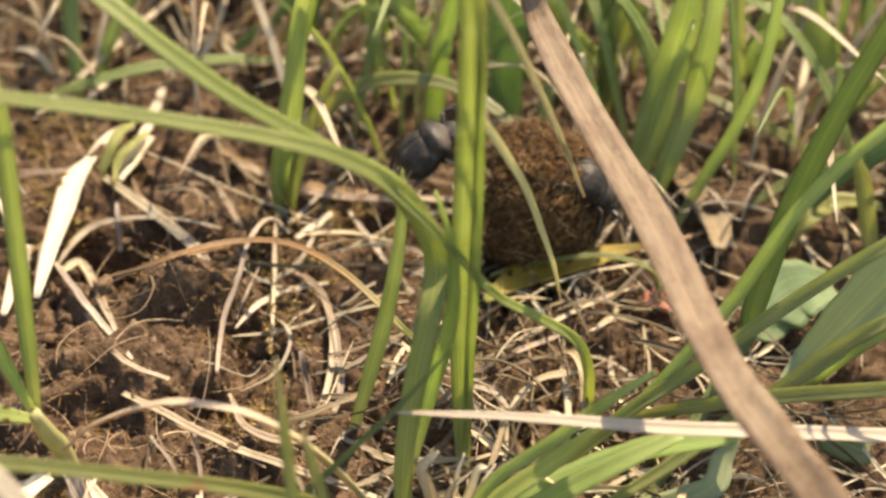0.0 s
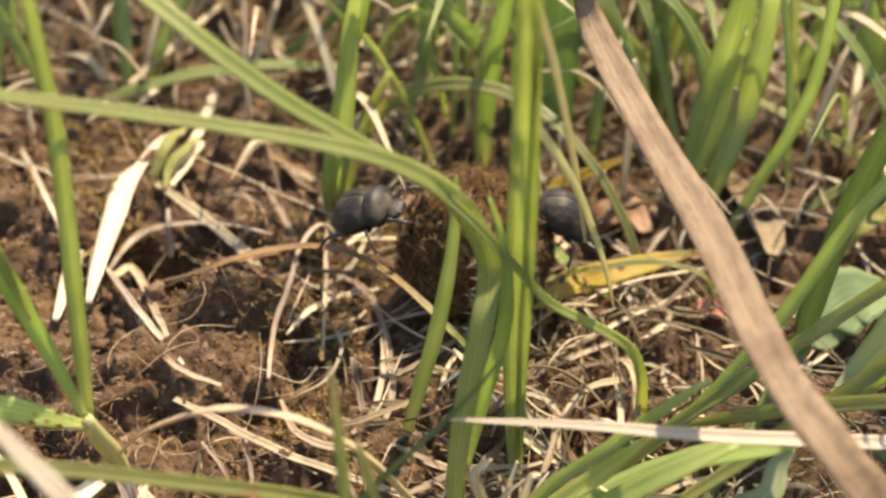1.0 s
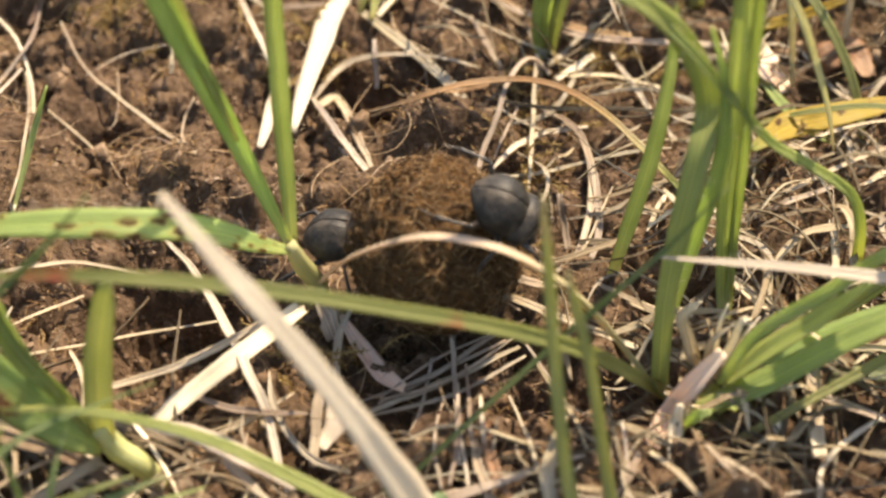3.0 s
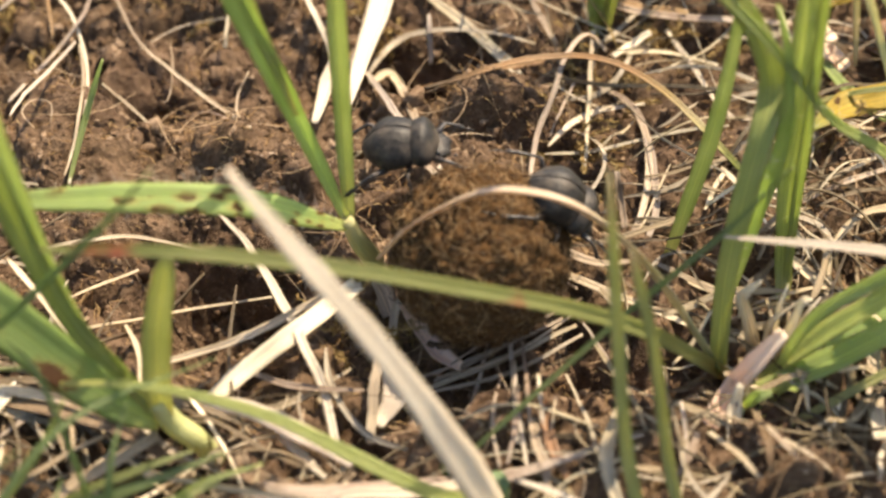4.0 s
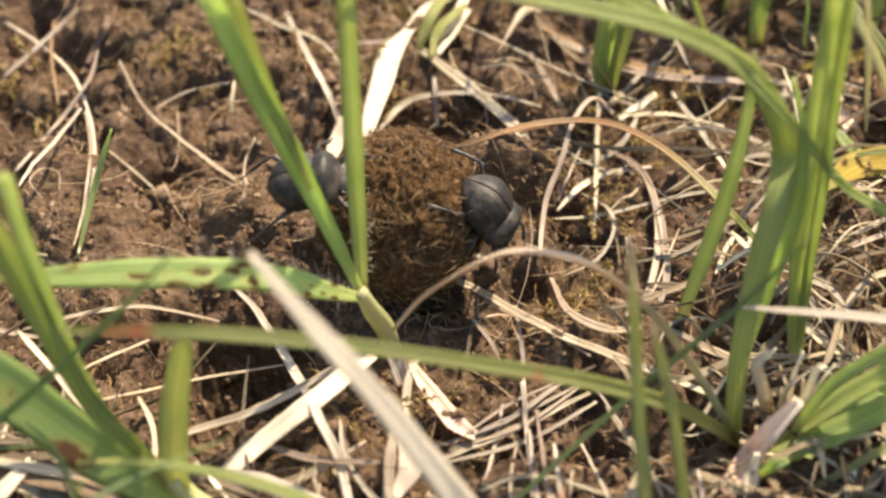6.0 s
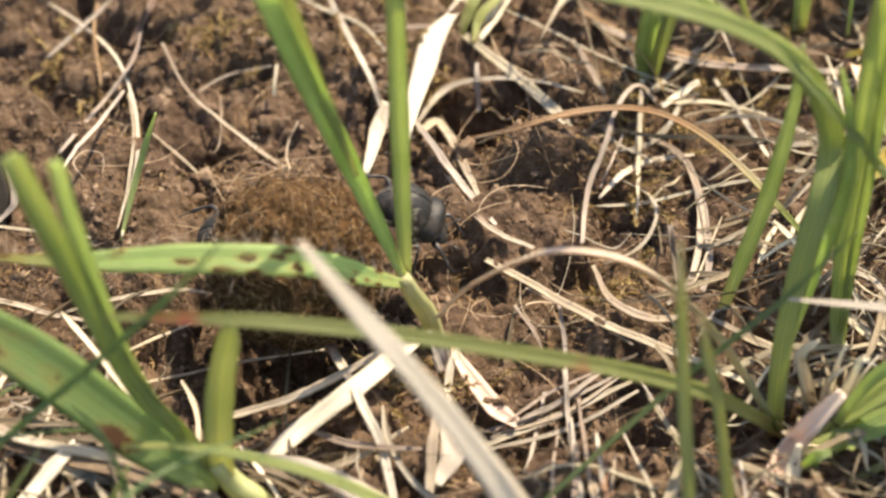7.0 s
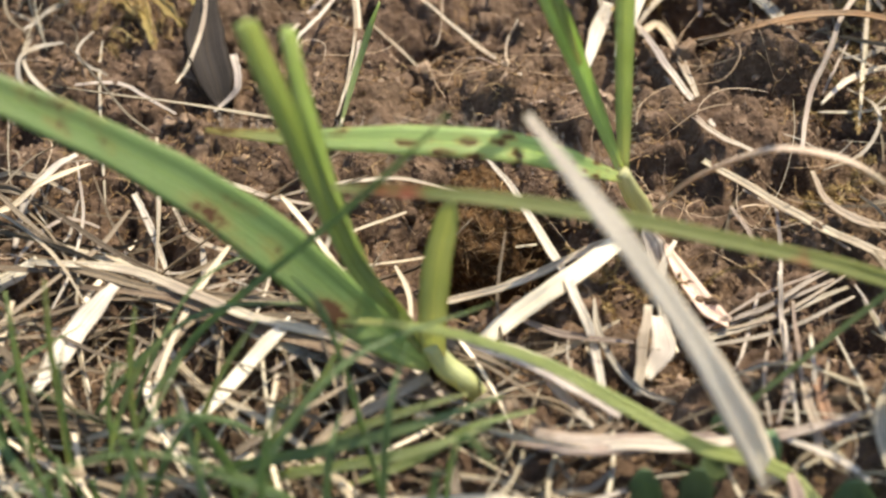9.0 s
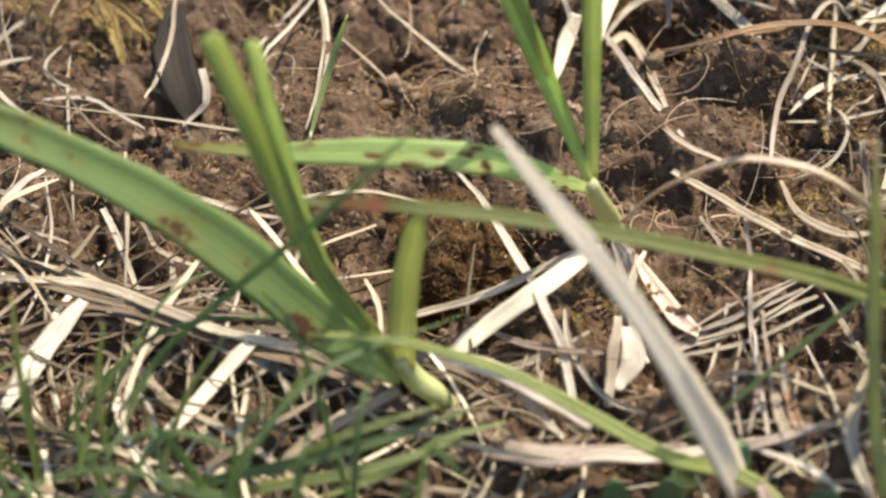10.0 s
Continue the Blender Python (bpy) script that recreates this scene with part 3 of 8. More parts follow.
blade(tuft, [(18.0, -35.6, 3.0), (19.1, -36.6, 5.8), (20.6, -36.5, 6.4)], (0.59, 1.50, 0.46), BRIGHT, fold=0.4)
blade(tuft, [(20.6, -27.2, -1.2), (23.0, -27.3, 6.1), (24.0, -26.9, 10.0), (25.1, -26.5, 10.0)], (0.74, 1.21, 0.95, 0.24), WHITE, fold=0.6, name='sheath', label='bleached frayed sheath')
blade(tuft, [(20.8, -27.5, -0.9), (23.7, -26.7, 5.4), (24.7, -26.5, 7.8), (26.2, -25.1, 9.0)], (0.49, 0.55, 0.42, 0.18), WHITE, fold=0.6, name='sheath')
blade(tuft, [(14.5, -37.0, 1.3), (16.6, -33.4, 2.7), (18.8, -32.7, 6.4), (21.8, -31.3, 10.0)], (2.14, 2.39, 2.48, 1.41), PINK, fold=0.6, name='sheath', label='pink dry sheath')
blade(tuft, [(17.6, -35.0, 1.0), (18.2, -32.4, 4.3), (17.6, -31.8, 6.3)], (1.20, 1.43, 0.48), FADING, fold=0.5, name='sheath', label='orange-brown sheath')
blade(tuft, [(19.2, -32.0, 1.2), (26.3, -31.6, 5.4), (33.5, -30.4, 10.0), (38.3, -29.9, 13.0), (45.7, -28.2, 16.0)], (1.81, 3.33, 3.06, 2.68, 1.74), BRIGHT, fold=0.3, face=(0.1, -0.1, 1.0), label='broad low green blade')
blade(tuft, [(20.1, -29.5, -0.2), (26.1, -30.1, 8.2), (31.9, -29.9, 14.0), (35.9, -29.9, 19.0)], (1.47, 2.96, 2.56, 0.80), PALE, fold=0.35, face=(0.1, -0.1, 1.0))
blade(tuft, [(21.0, -29.8, -0.2), (24.9, -29.4, 10.0), (31.6, -29.6, 17.0), (36.6, -31.0, 24.0), (41.0, -31.1, 28.0)], (0.86, 1.42, 1.61, 1.34, 0.55), GREEN, fold=0.35)
arched_straw = blade(tuft, [(16.3, -28.3, -0.6), (10.1, -30.0, 11.0), (5.1, -31.5, 19.0), (-0.6, -33.0, 25.0), (-6.2, -33.2, 27.0), (-10.7, -32.3, 26.0), (-16.8, -28.7, 20.0), (-20.5, -26.2, 14.0)], (1.5, 2.1, 1.85, 1.35, 1.1, 0.95, 0.8, 0.5), FADING, fold=0.45, face=(0.0, 0.1, 1.0), label='arching half-dry straw blade')
blade(tuft, [(16.9, -26.8, -1.8), (8.1, -36.1, 14.0), (-0.5, -40.6, 22.0), (-11.1, -44.1, 28.0), (-21.2, -46.1, 32.0), (-31.2, -46.9, 34.0), (-38.7, -47.5, 35.0), (-46.7, -46.6, 34.0), (-48.8, -46.6, 34.0)], (1.61, 1.71, 1.74, 1.58, 1.55, 1.43, 1.22, 0.82, 0.26), OLIVE, fold=0.5, label='long olive green stem with red marks', name='stem')
blade(tuft, [(-11.8, -44.0, 1.6), (-9.4, -43.9, 5.1), (2.9, -36.2, 14.0), (10.5, -34.4, 22.0), (14.8, -32.9, 26.0), (20.3, -31.5, 33.0)], (0.46, 0.57, 0.63, 0.67, 0.61, 0.22), DEEP, fold=0.3)

# the long arching blade from beyond
archer = plant("grass_plant", (39.4, -8.5, 0.0), "slender green blade arching over the soil", "grass")
blade(archer, [(39.5, -7.6, -0.4), (38.7, -9.6, 8.0), (36.6, -10.7, 14.0), (31.3, -13.1, 20.0), (26.2, -16.4, 26.0), (21.5, -18.0, 33.0), (16.6, -17.5, 39.0), (11.3, -17.0, 44.0), (5.0, -17.9, 49.0), (-1.0, -17.6, 53.0), (-6.9, -16.0, 57.0), (-13.4, -12.5, 61.0), (-20.2, -6.2, 63.0)], (1.51, 1.46, 1.43, 1.27, 1.10, 1.07, 1.17, 1.38, 1.69, 1.88, 1.98, 1.86, 1.67), ARCHING, fold=0.35)
hairs(archer, [(39.5, -7.6, -0.4), (38.7, -9.6, 8.0), (36.6, -10.7, 14.0), (31.3, -13.1, 20.0), (26.2, -16.4, 26.0), (21.5, -18.0, 33.0), (16.6, -17.5, 39.0), (11.3, -17.0, 44.0), (5.0, -17.9, 49.0), (-1.0, -17.6, 53.0), (-6.9, -16.0, 57.0), (-13.4, -12.5, 61.0), (-20.2, -6.2, 63.0)], (1.51, 1.46, 1.43, 1.27, 1.10, 1.07, 1.17, 1.38, 1.69, 1.88, 1.98, 1.86, 1.67), 160, 0.8, 8)

# the hooked plant by the burrow
joint_plant = plant("grass_plant", (-21.4, -16.0, 0.0), "young green grass plant with a pale jointed stem", "grass")
stalk(joint_plant, [(-21.0, -15.7, -1.7), (-22.2, -17.0, 4.9), (-23.3, -18.5, 9.0), (-24.4, -19.4, 13.0)], (1.82, 2.40, 2.24, 1.59), YOUNG, label='pale yellow-green jointed stem')
blade(joint_plant, [(-24.3, -19.0, 12.0), (-26.6, -18.6, 19.0), (-29.8, -19.3, 30.0), (-32.2, -20.7, 39.0), (-34.1, -23.3, 48.0), (-35.7, -26.3, 57.0)], (0.98, 1.56, 2.31, 2.56, 2.56, 2.24), BRIGHT, fold=0.4)
blade(joint_plant, [(-28.7, -20.0, 28.0), (-30.9, -20.0, 36.0), (-32.4, -20.5, 42.0), (-33.5, -22.4, 50.0), (-34.1, -23.8, 56.0)], (0.46, 1.35, 1.76, 1.70, 1.45), GREEN, fold=0.4)
blade(joint_plant, [(-24.3, -17.9, 12.0), (-24.5, -16.2, 21.0), (-24.5, -15.5, 33.0), (-24.5, -15.6, 49.0), (-25.3, -17.5, 64.0), (-25.7, -20.3, 74.0)], (1.25, 1.95, 2.12, 1.90, 1.58, 1.01), GREEN, fold=0.45)
hairs(joint_plant, [(-24.3, -17.9, 12.0), (-24.5, -16.2, 21.0), (-24.5, -15.5, 33.0), (-24.5, -15.6, 49.0), (-25.3, -17.5, 64.0), (-25.7, -20.3, 74.0)], (1.25, 1.95, 2.12, 1.90, 1.58, 1.01), 70, 0.8, 4)
blade(joint_plant, [(-24.3, -19.4, 12.0), (-27.6, -22.5, 16.0), (-31.4, -24.2, 19.0), (-36.9, -27.5, 23.0), (-46.4, -28.7, 24.0), (-55.5, -29.4, 24.0), (-66.6, -29.1, 24.0)], (0.98, 2.04, 2.95, 3.22, 3.09, 2.06, 0.46), SPOTTED, fold=0.22, label='spotted green blade with hairy edge')
hairs(joint_plant, [(-24.3, -19.4, 12.0), (-27.6, -22.5, 16.0), (-31.4, -24.2, 19.0), (-36.9, -27.5, 23.0), (-46.4, -28.7, 24.0), (-55.5, -29.4, 24.0), (-66.6, -29.1, 24.0)], (0.98, 2.04, 2.95, 3.22, 3.09, 2.06, 0.46), 170, 1.2, 5)
straw([(-20.2, -20.6, -0.4), (-20.5, -20.1, 0.4), (-20.8, -19.8, 1.3), (-21.1, -19.6, 2.2), (-21.4, -19.6, 3.1), (-21.7, -19.6, 4.0), (-21.9, -19.5, 4.8)], (1.91, 2.33, 2.75, 3.16, 2.31, 1.47, 0.63), WHITE, "bleached sheath at the foot of a green plant", name='dry_sheath', fold=0.5)
straw([(-18.4, -17.8, 1.4), (-18.9, -19.2, 1.3), (-19.3, -20.3, 1.0), (-19.6, -21.4, 0.5), (-19.7, -22.6, -0.1), (-19.7, -24.0, -0.6), (-19.6, -25.3, -0.9), (-19.4, -26.1, -1.3), (-19.2, -26.6, -2.0), (-18.9, -27.3, -2.4), (-18.4, -28.2, -2.7), (-17.8, -29.3, -2.9), (-17.2, -30.4, -3.1)], (0.51, 0.68, 0.84, 1.01, 0.97, 0.92, 0.88, 1.13, 1.38, 1.62, 1.29, 0.95, 0.62), WHITE, "bleached twisted sheath hanging to the soil", name='dry_sheath', fold=0.5, twist=(0, 50))
straw([(-19.7, -18.4, 1.0), (-18.7, -19.9, 0.8), (-17.8, -21.3, 0.4), (-16.9, -22.6, -0.0), (-15.9, -24.1, -0.1), (-15.0, -25.7, 0.1), (-14.1, -27.0, 0.1), (-13.3, -27.7, 0.2), (-12.6, -28.1, 0.1), (-11.9, -28.2, -0.3)], (1.02, 1.40, 1.77, 2.14, 2.26, 2.37, 2.48, 2.10, 1.73, 1.36), PINK, "pinkish brown bud scale on the soil", name='dry_sheath', fold=0.7, rag=0.3)

# dead blades close by
straw([(70.0, -110.0, 0.0), (57.7, -57.3, 26.5), (55.7, -54.2, 28.0), (53.6, -51.7, 29.9), (51.8, -49.8, 31.6), (50.2, -47.9, 32.9), (48.5, -45.5, 34.1), (47.1, -42.9, 34.9), (45.9, -40.0, 35.5), (44.9, -36.3, 36.0), (43.8, -30.9, 36.5), (42.8, -24.8, 37.0), (41.7, -19.4, 37.5), (40.3, -13.8, 38.1), (38.4, -7.5, 38.9), (36.4, -0.9, 40.1), (34.5, 5.7, 41.4), (32.9, 11.2, 43.1), (32.0, 13.2, 44.9), (31.6, 13.8, 47.1), (31.6, 14.8, 49.5), (32.0, 16.6, 51.4)], (4.66, 4.42, 4.67, 4.68, 4.67, 4.59, 4.53, 4.51, 4.51, 4.51, 4.53, 4.52, 4.47, 4.39, 4.28, 4.14, 3.85, 3.48, 3.03, 2.53, 2.38, 2.26), TAN, "tan dead grass blade leaning across the tuft", fold=0.25, group='dead blades', name='withered_leaf', face=(0.05, -0.4, 0.9), wobble=0.0, rag=0.05)
straw([(14.4, -29.0, 21.1), (16.7, -29.6, 21.5), (19.7, -30.4, 22.0), (25.1, -31.5, 22.6), (31.3, -32.5, 22.8), (37.1, -33.2, 22.6), (43.1, -33.3, 21.9), (49.5, -32.5, 20.6), (55.9, -31.4, 19.0), (61.5, -30.0, 17.2), (67.9, -27.9, 14.6), (77.2, -24.4, 10.5), (86.9, -20.5, 6.0), (93.9, -18.2, 2.9), (99.3, -17.6, 1.5)], (0.24, 0.47, 0.71, 0.97, 1.23, 1.46, 1.70, 1.75, 1.80, 1.76, 1.73, 1.65, 1.57, 1.34, 1.08), BLEACHED, "bleached dead blade lying level on the tuft", fold=0.45, group='dead blades', name='withered_leaf', face=(0.05, -0.4, 0.9), wobble=0.0, rag=0.05)
straw([(-29.5, -52.1, 49.3), (-26.7, -54.3, 47.0), (-24.1, -55.6, 44.0), (-21.4, -56.6, 40.7), (-18.8, -57.0, 36.6), (-16.0, -57.3, 31.6), (-13.4, -57.2, 26.1), (-11.4, -56.4, 20.5), (-9.7, -55.2, 15.0), (-8.4, -53.5, 9.4), (-7.4, -51.8, 4.7), (-6.9, -50.8, 2.0), (-6.6, -50.8, 1.1)], (0.66, 1.22, 1.79, 1.95, 2.12, 2.46, 2.82, 3.35, 3.92, 3.92, 3.90, 3.10, 2.26), BLEACHED, "pale dead blade leaning over the burrow", fold=0.2, group='dead blades', name='withered_leaf', face=(0.05, -0.4, 0.9), wobble=0.0, rag=0.05)
twin = plant("grass_plant", (8.5, -44.4, 0.0), "two thin upright green stems", "grass")
blade(twin, [(7.0, -52.8, 5.1), (5.4, -50.7, 12.0), (4.2, -48.9, 22.0), (3.1, -46.2, 34.0), (2.3, -45.3, 44.0)], (1.33, 1.41, 1.37, 1.22, 0.39), REEDY, fold=0.5, name='stem')
blade(twin, [(11.0, -51.7, 3.9), (9.4, -49.0, 10.0), (7.2, -47.1, 24.0), (5.6, -46.3, 31.0), (4.7, -45.7, 35.0)], (1.22, 1.32, 1.16, 1.13, 0.41), REEDY, fold=0.5, name='stem')

# the cut plant before the burrow
cut_plant = plant("grass_plant", (-37.0, -42.7, 0.0), "mown grass plant with broad spotted leaf and cut stems", "grass")
stalk(cut_plant, [(-36.5, -41.9, -0.9), (-38.0, -42.7, 3.3), (-40.4, -42.4, 5.5), (-41.8, -42.5, 9.0)], (2.04, 2.48, 2.58, 2.09), YOUNG, label='pale yellow jointed stem')
blade(cut_plant, [(-41.8, -42.6, 5.6), (-45.2, -43.8, 10.0), (-50.1, -43.4, 15.0), (-57.1, -42.3, 22.0), (-64.5, -41.6, 28.0), (-73.1, -41.7, 34.0), (-80.9, -42.4, 39.0), (-88.3, -42.5, 43.0)], (1.76, 3.81, 5.35, 5.60, 4.86, 4.24, 3.74, 2.96), LEAFY, fold=0.2, label='broad spotted green leaf', across=7)
blade(cut_plant, [(-42.3, -42.2, 7.8), (-45.1, -42.7, 14.0), (-48.0, -43.3, 20.0), (-50.0, -43.7, 28.0), (-51.9, -43.7, 36.0), (-53.6, -44.0, 44.0), (-54.8, -45.1, 52.0)], (1.75, 1.83, 2.01, 2.38, 2.52, 2.55, 2.26), BRIGHT, fold=0.5, label='cut green stem')
blade(cut_plant, [(-44.6, -42.5, 13.0), (-47.4, -43.2, 20.0), (-49.2, -43.6, 28.0), (-50.3, -43.6, 36.0), (-51.0, -44.1, 44.0), (-51.2, -44.6, 51.0)], (0.69, 1.23, 1.62, 1.68, 1.73, 1.58), GREEN, fold=0.5, label='cut green stem')
blade(cut_plant, [(-41.2, -42.6, 6.6), (-41.2, -42.8, 12.0), (-40.5, -41.5, 19.0), (-39.0, -40.9, 26.0), (-38.3, -40.9, 28.0)], (1.99, 3.09, 3.14, 2.41, 0.33), PALE, fold=0.4, label='short upright green stub')
blade(cut_plant, [(-50.4, -45.0, 14.0), (-43.7, -46.6, 16.0), (-36.8, -47.6, 16.0), (-28.9, -48.5, 14.0), (-21.5, -50.2, 11.0), (-13.6, -52.2, 8.0), (-4.0, -51.9, 3.3), (6.0, -66.0, 0.0)], (0.5, 0.8, 1.0, 1.2, 1.45, 1.5, 1.45, 0.8), PALE, fold=0.25, label='long pale green blade')
thin_plant = plant("grass_plant", (-67.5, -46.2, 0.0), "thin dark green blade crossing other grass", "grass")
blade(thin_plant, [(-71.8, -51.7, 2.3), (-66.4, -45.2, 9.0), (-59.5, -44.7, 17.0), (-53.4, -45.4, 24.0), (-48.0, -46.9, 31.0), (-42.1, -47.2, 38.0), (-37.0, -47.7, 45.0)], (0.59, 0.82, 0.79, 0.77, 0.74, 0.61, 0.20), DEEP, fold=0.3)

# straws on the soil by the burrow
straw([(-21.6, 9.9, 1.9), (-20.6, 7.5, 2.1), (-19.6, 5.1, 2.4), (-18.5, 2.7, 3.0), (-17.4, 0.2, 3.9), (-16.2, -1.8, 4.4), (-14.9, -2.8, 4.3), (-13.6, -3.4, 4.0), (-12.1, -3.9, 3.8), (-10.6, -4.5, 3.6)], (0.58, 0.64, 0.70, 0.76, 0.75, 0.74, 0.74, 0.65, 0.55, 0.46), STRAW, "pale straw curving under an arched one")
straw([(-18.8, 15.5, 3.1), (-17.4, 16.2, 3.0), (-15.9, 15.7, 3.8), (-14.2, 15.0, 5.0), (-12.1, 16.8, 4.3), (-9.7, 20.7, 1.9), (-7.2, 22.6, 1.1), (-4.9, 22.6, 1.8), (-2.5, 22.9, 2.0), (-0.1, 23.4, 2.1)], (0.30, 0.36, 0.43, 0.49, 0.49, 0.50, 0.50, 0.44, 0.37, 0.30), BROWN, "dark thin straw across the crevice")
straw([(-38.4, -36.7, 2.0), (-37.2, -35.4, 2.3), (-36.0, -34.0, 2.6), (-34.6, -32.5, 2.9), (-32.8, -31.3, 3.8), (-30.8, -30.2, 5.0), (-28.9, -28.5, 5.5), (-27.1, -26.0, 5.2), (-25.4, -23.3, 4.8), (-23.5, -20.9, 4.8)], (1.69, 1.87, 2.04, 2.22, 2.25, 2.27, 2.31, 2.18, 2.06, 1.93), BLEACHED, "broad flat bleached straw over the burrow", fold=0.25)
straw([(-44.6, -30.5, 1.3), (-42.2, -29.2, 1.0), (-39.7, -28.6, 1.5), (-37.2, -28.8, 2.8), (-35.4, -28.5, 3.6), (-34.0, -27.6, 3.6), (-32.5, -26.5, 3.6), (-30.7, -25.6, 4.2), (-28.8, -24.7, 4.9), (-27.2, -23.2, 4.8), (-25.8, -21.9, 4.5), (-24.4, -21.4, 4.7), (-23.1, -20.9, 4.8)], (0.86, 0.92, 0.98, 1.03, 1.03, 1.03, 1.03, 0.98, 0.92, 0.87, 0.76, 0.64, 0.52), STRAW, "folded tan straw over the burrow")
straw([(-41.6, -5.0, 0.2), (-40.2, -6.3, -0.6), (-38.7, -7.3, -1.6), (-37.4, -8.7, -2.6), (-35.9, -11.2, -2.8), (-34.0, -15.8, -1.1), (-32.1, -21.4, 1.9), (-30.4, -25.9, 4.2), (-29.1, -29.1, 5.3), (-28.1, -31.6, 5.6), (-27.2, -33.2, 5.1), (-26.4, -34.3, 4.0), (-25.8, -35.5, 2.8), (-25.2, -37.2, 2.0), (-24.6, -39.4, 1.4), (-24.1, -41.5, 0.9)], (0.47, 0.62, 0.78, 0.93, 1.02, 1.09, 1.15, 1.15, 1.16, 1.18, 1.14, 1.12, 1.09, 1.03, 0.97, 0.91), WHITE, "long grey-white straw bent over the burrow", fold=0.5)
straw([(-55.2, -24.7, 0.0), (-52.3, -22.5, -1.2), (-49.7, -18.9, -4.0), (-46.9, -15.1, -6.8), (-43.4, -12.8, -8.0), (-39.3, -12.1, -7.7), (-35.0, -11.9, -6.8)], (0.35, 0.36, 0.36, 0.37, 0.34, 0.31, 0.28), STRAW, "thin level straw above the burrow")
straw([(-64.4, -13.9, 0.4), (-61.6, -13.8, 1.4), (-58.8, -13.6, 2.3), (-56.4, -12.9, 2.4), (-54.4, -12.1, 2.1), (-52.5, -11.1, 1.6), (-50.5, -10.2, 0.8), (-48.0, -9.6, -0.3), (-45.4, -8.8, -1.9), (-42.6, -8.4, -3.2)], (0.36, 0.42, 0.48, 0.54, 0.54, 0.55, 0.55, 0.44, 0.34, 0.23), STRAW, "thin pale straw above the burrow")
straw([(-16.3, -31.3, -1.1), (-13.5, -30.0, -0.8), (-10.7, -28.2, -1.0), (-7.9, -27.1, -0.4), (-5.0, -25.8, 0.1), (-2.2, -23.8, 0.2), (0.7, -22.1, 0.5)], (0.60, 0.72, 0.84, 0.96, 0.78, 0.61, 0.44), GREY, "grey straw bundle on the soil")
straw([(-16.3, -31.4, -1.4), (-13.0, -30.7, -1.0), (-9.7, -29.3, -1.3), (-6.6, -28.2, -1.0), (-3.8, -27.2, -0.1), (-1.2, -25.3, 0.2), (1.4, -23.1, 0.1)], (0.34, 0.43, 0.52, 0.61, 0.52, 0.44, 0.35), GREY, "grey straw strand on the soil")
straw([(-16.2, -4.7, 1.7), (-14.2, -6.3, 1.8), (-12.2, -7.9, 2.0), (-10.1, -9.9, 2.5), (-7.9, -12.1, 3.0), (-5.5, -14.3, 3.5), (-3.1, -16.2, 3.7), (-0.7, -17.6, 3.7), (1.7, -19.0, 3.9), (4.4, -19.7, 3.1), (7.5, -19.9, 1.8), (10.6, -21.0, 1.2), (13.7, -22.5, 1.1)], (0.83, 0.92, 1.01, 1.09, 1.11, 1.13, 1.15, 1.11, 1.08, 1.05, 0.91, 0.76, 0.61), STRAW, "long straw lying slantwise on the soil")
straw([(-11.4, -9.7, 2.3), (-9.2, -10.8, 1.9), (-7.0, -12.8, 2.5), (-5.0, -14.9, 3.2), (-3.0, -16.2, 3.1), (-1.1, -17.3, 2.8), (0.7, -18.5, 2.6)], (0.27, 0.30, 0.33, 0.36, 0.32, 0.29, 0.26), STRAW, "thin straw lying beside a thicker one")
straw([(-17.4, 46.2, 4.5), (-20.7, 43.1, 4.6), (-22.8, 37.3, 5.0), (-24.6, 32.4, 5.2), (-25.3, 27.0, 5.0), (-26.2, 21.6, 4.6), (-27.0, 16.2, 4.0), (-27.7, 11.6, 3.0)], (1.40, 1.50, 1.60, 3.20, 3.00, 2.60, 1.90, 0.90), WHITE, "broad bleached straw kinked over the bare soil", fold=0.3)
straw([(-25.1, 25.8, 3.3), (-25.9, 24.9, 3.0), (-26.6, 24.2, 2.5), (-27.2, 22.9, 2.3), (-27.6, 21.1, 2.4), (-27.8, 18.8, 2.6), (-28.1, 16.7, 2.7)], (1.02, 1.32, 1.63, 1.93, 1.44, 0.97, 0.50), WHITE, "bleached straw end pointing away", fold=0.3)
straw([(-26.3, 20.2, 1.7), (-24.6, 15.8, 3.2), (-23.2, 13.2, 3.2), (-21.9, 11.0, 2.9), (-20.6, 8.8, 2.8), (-19.3, 7.0, 2.3), (-18.0, 5.1, 2.2), (-17.0, 3.1, 2.5), (-16.1, 1.2, 3.1), (-15.2, -0.9, 3.8)], (0.70, 0.79, 0.88, 0.98, 0.94, 0.90, 0.86, 0.73, 0.60, 0.47), WHITE, "straight bleached straw on the soil")
straw([(-20.9, 36.2, 3.2), (-18.8, 34.2, 2.8), (-16.7, 32.3, 2.3), (-14.6, 30.7, 1.6), (-12.5, 29.2, 0.6), (-10.3, 26.9, 0.1), (-8.5, 24.6, -0.1), (-7.3, 22.6, -0.1), (-6.5, 19.5, 0.9), (-5.7, 16.2, 2.2)], (1.05, 1.25, 1.46, 1.66, 1.69, 1.71, 1.74, 1.46, 1.17, 0.89), GREY, "grey folded straw above the crevice")
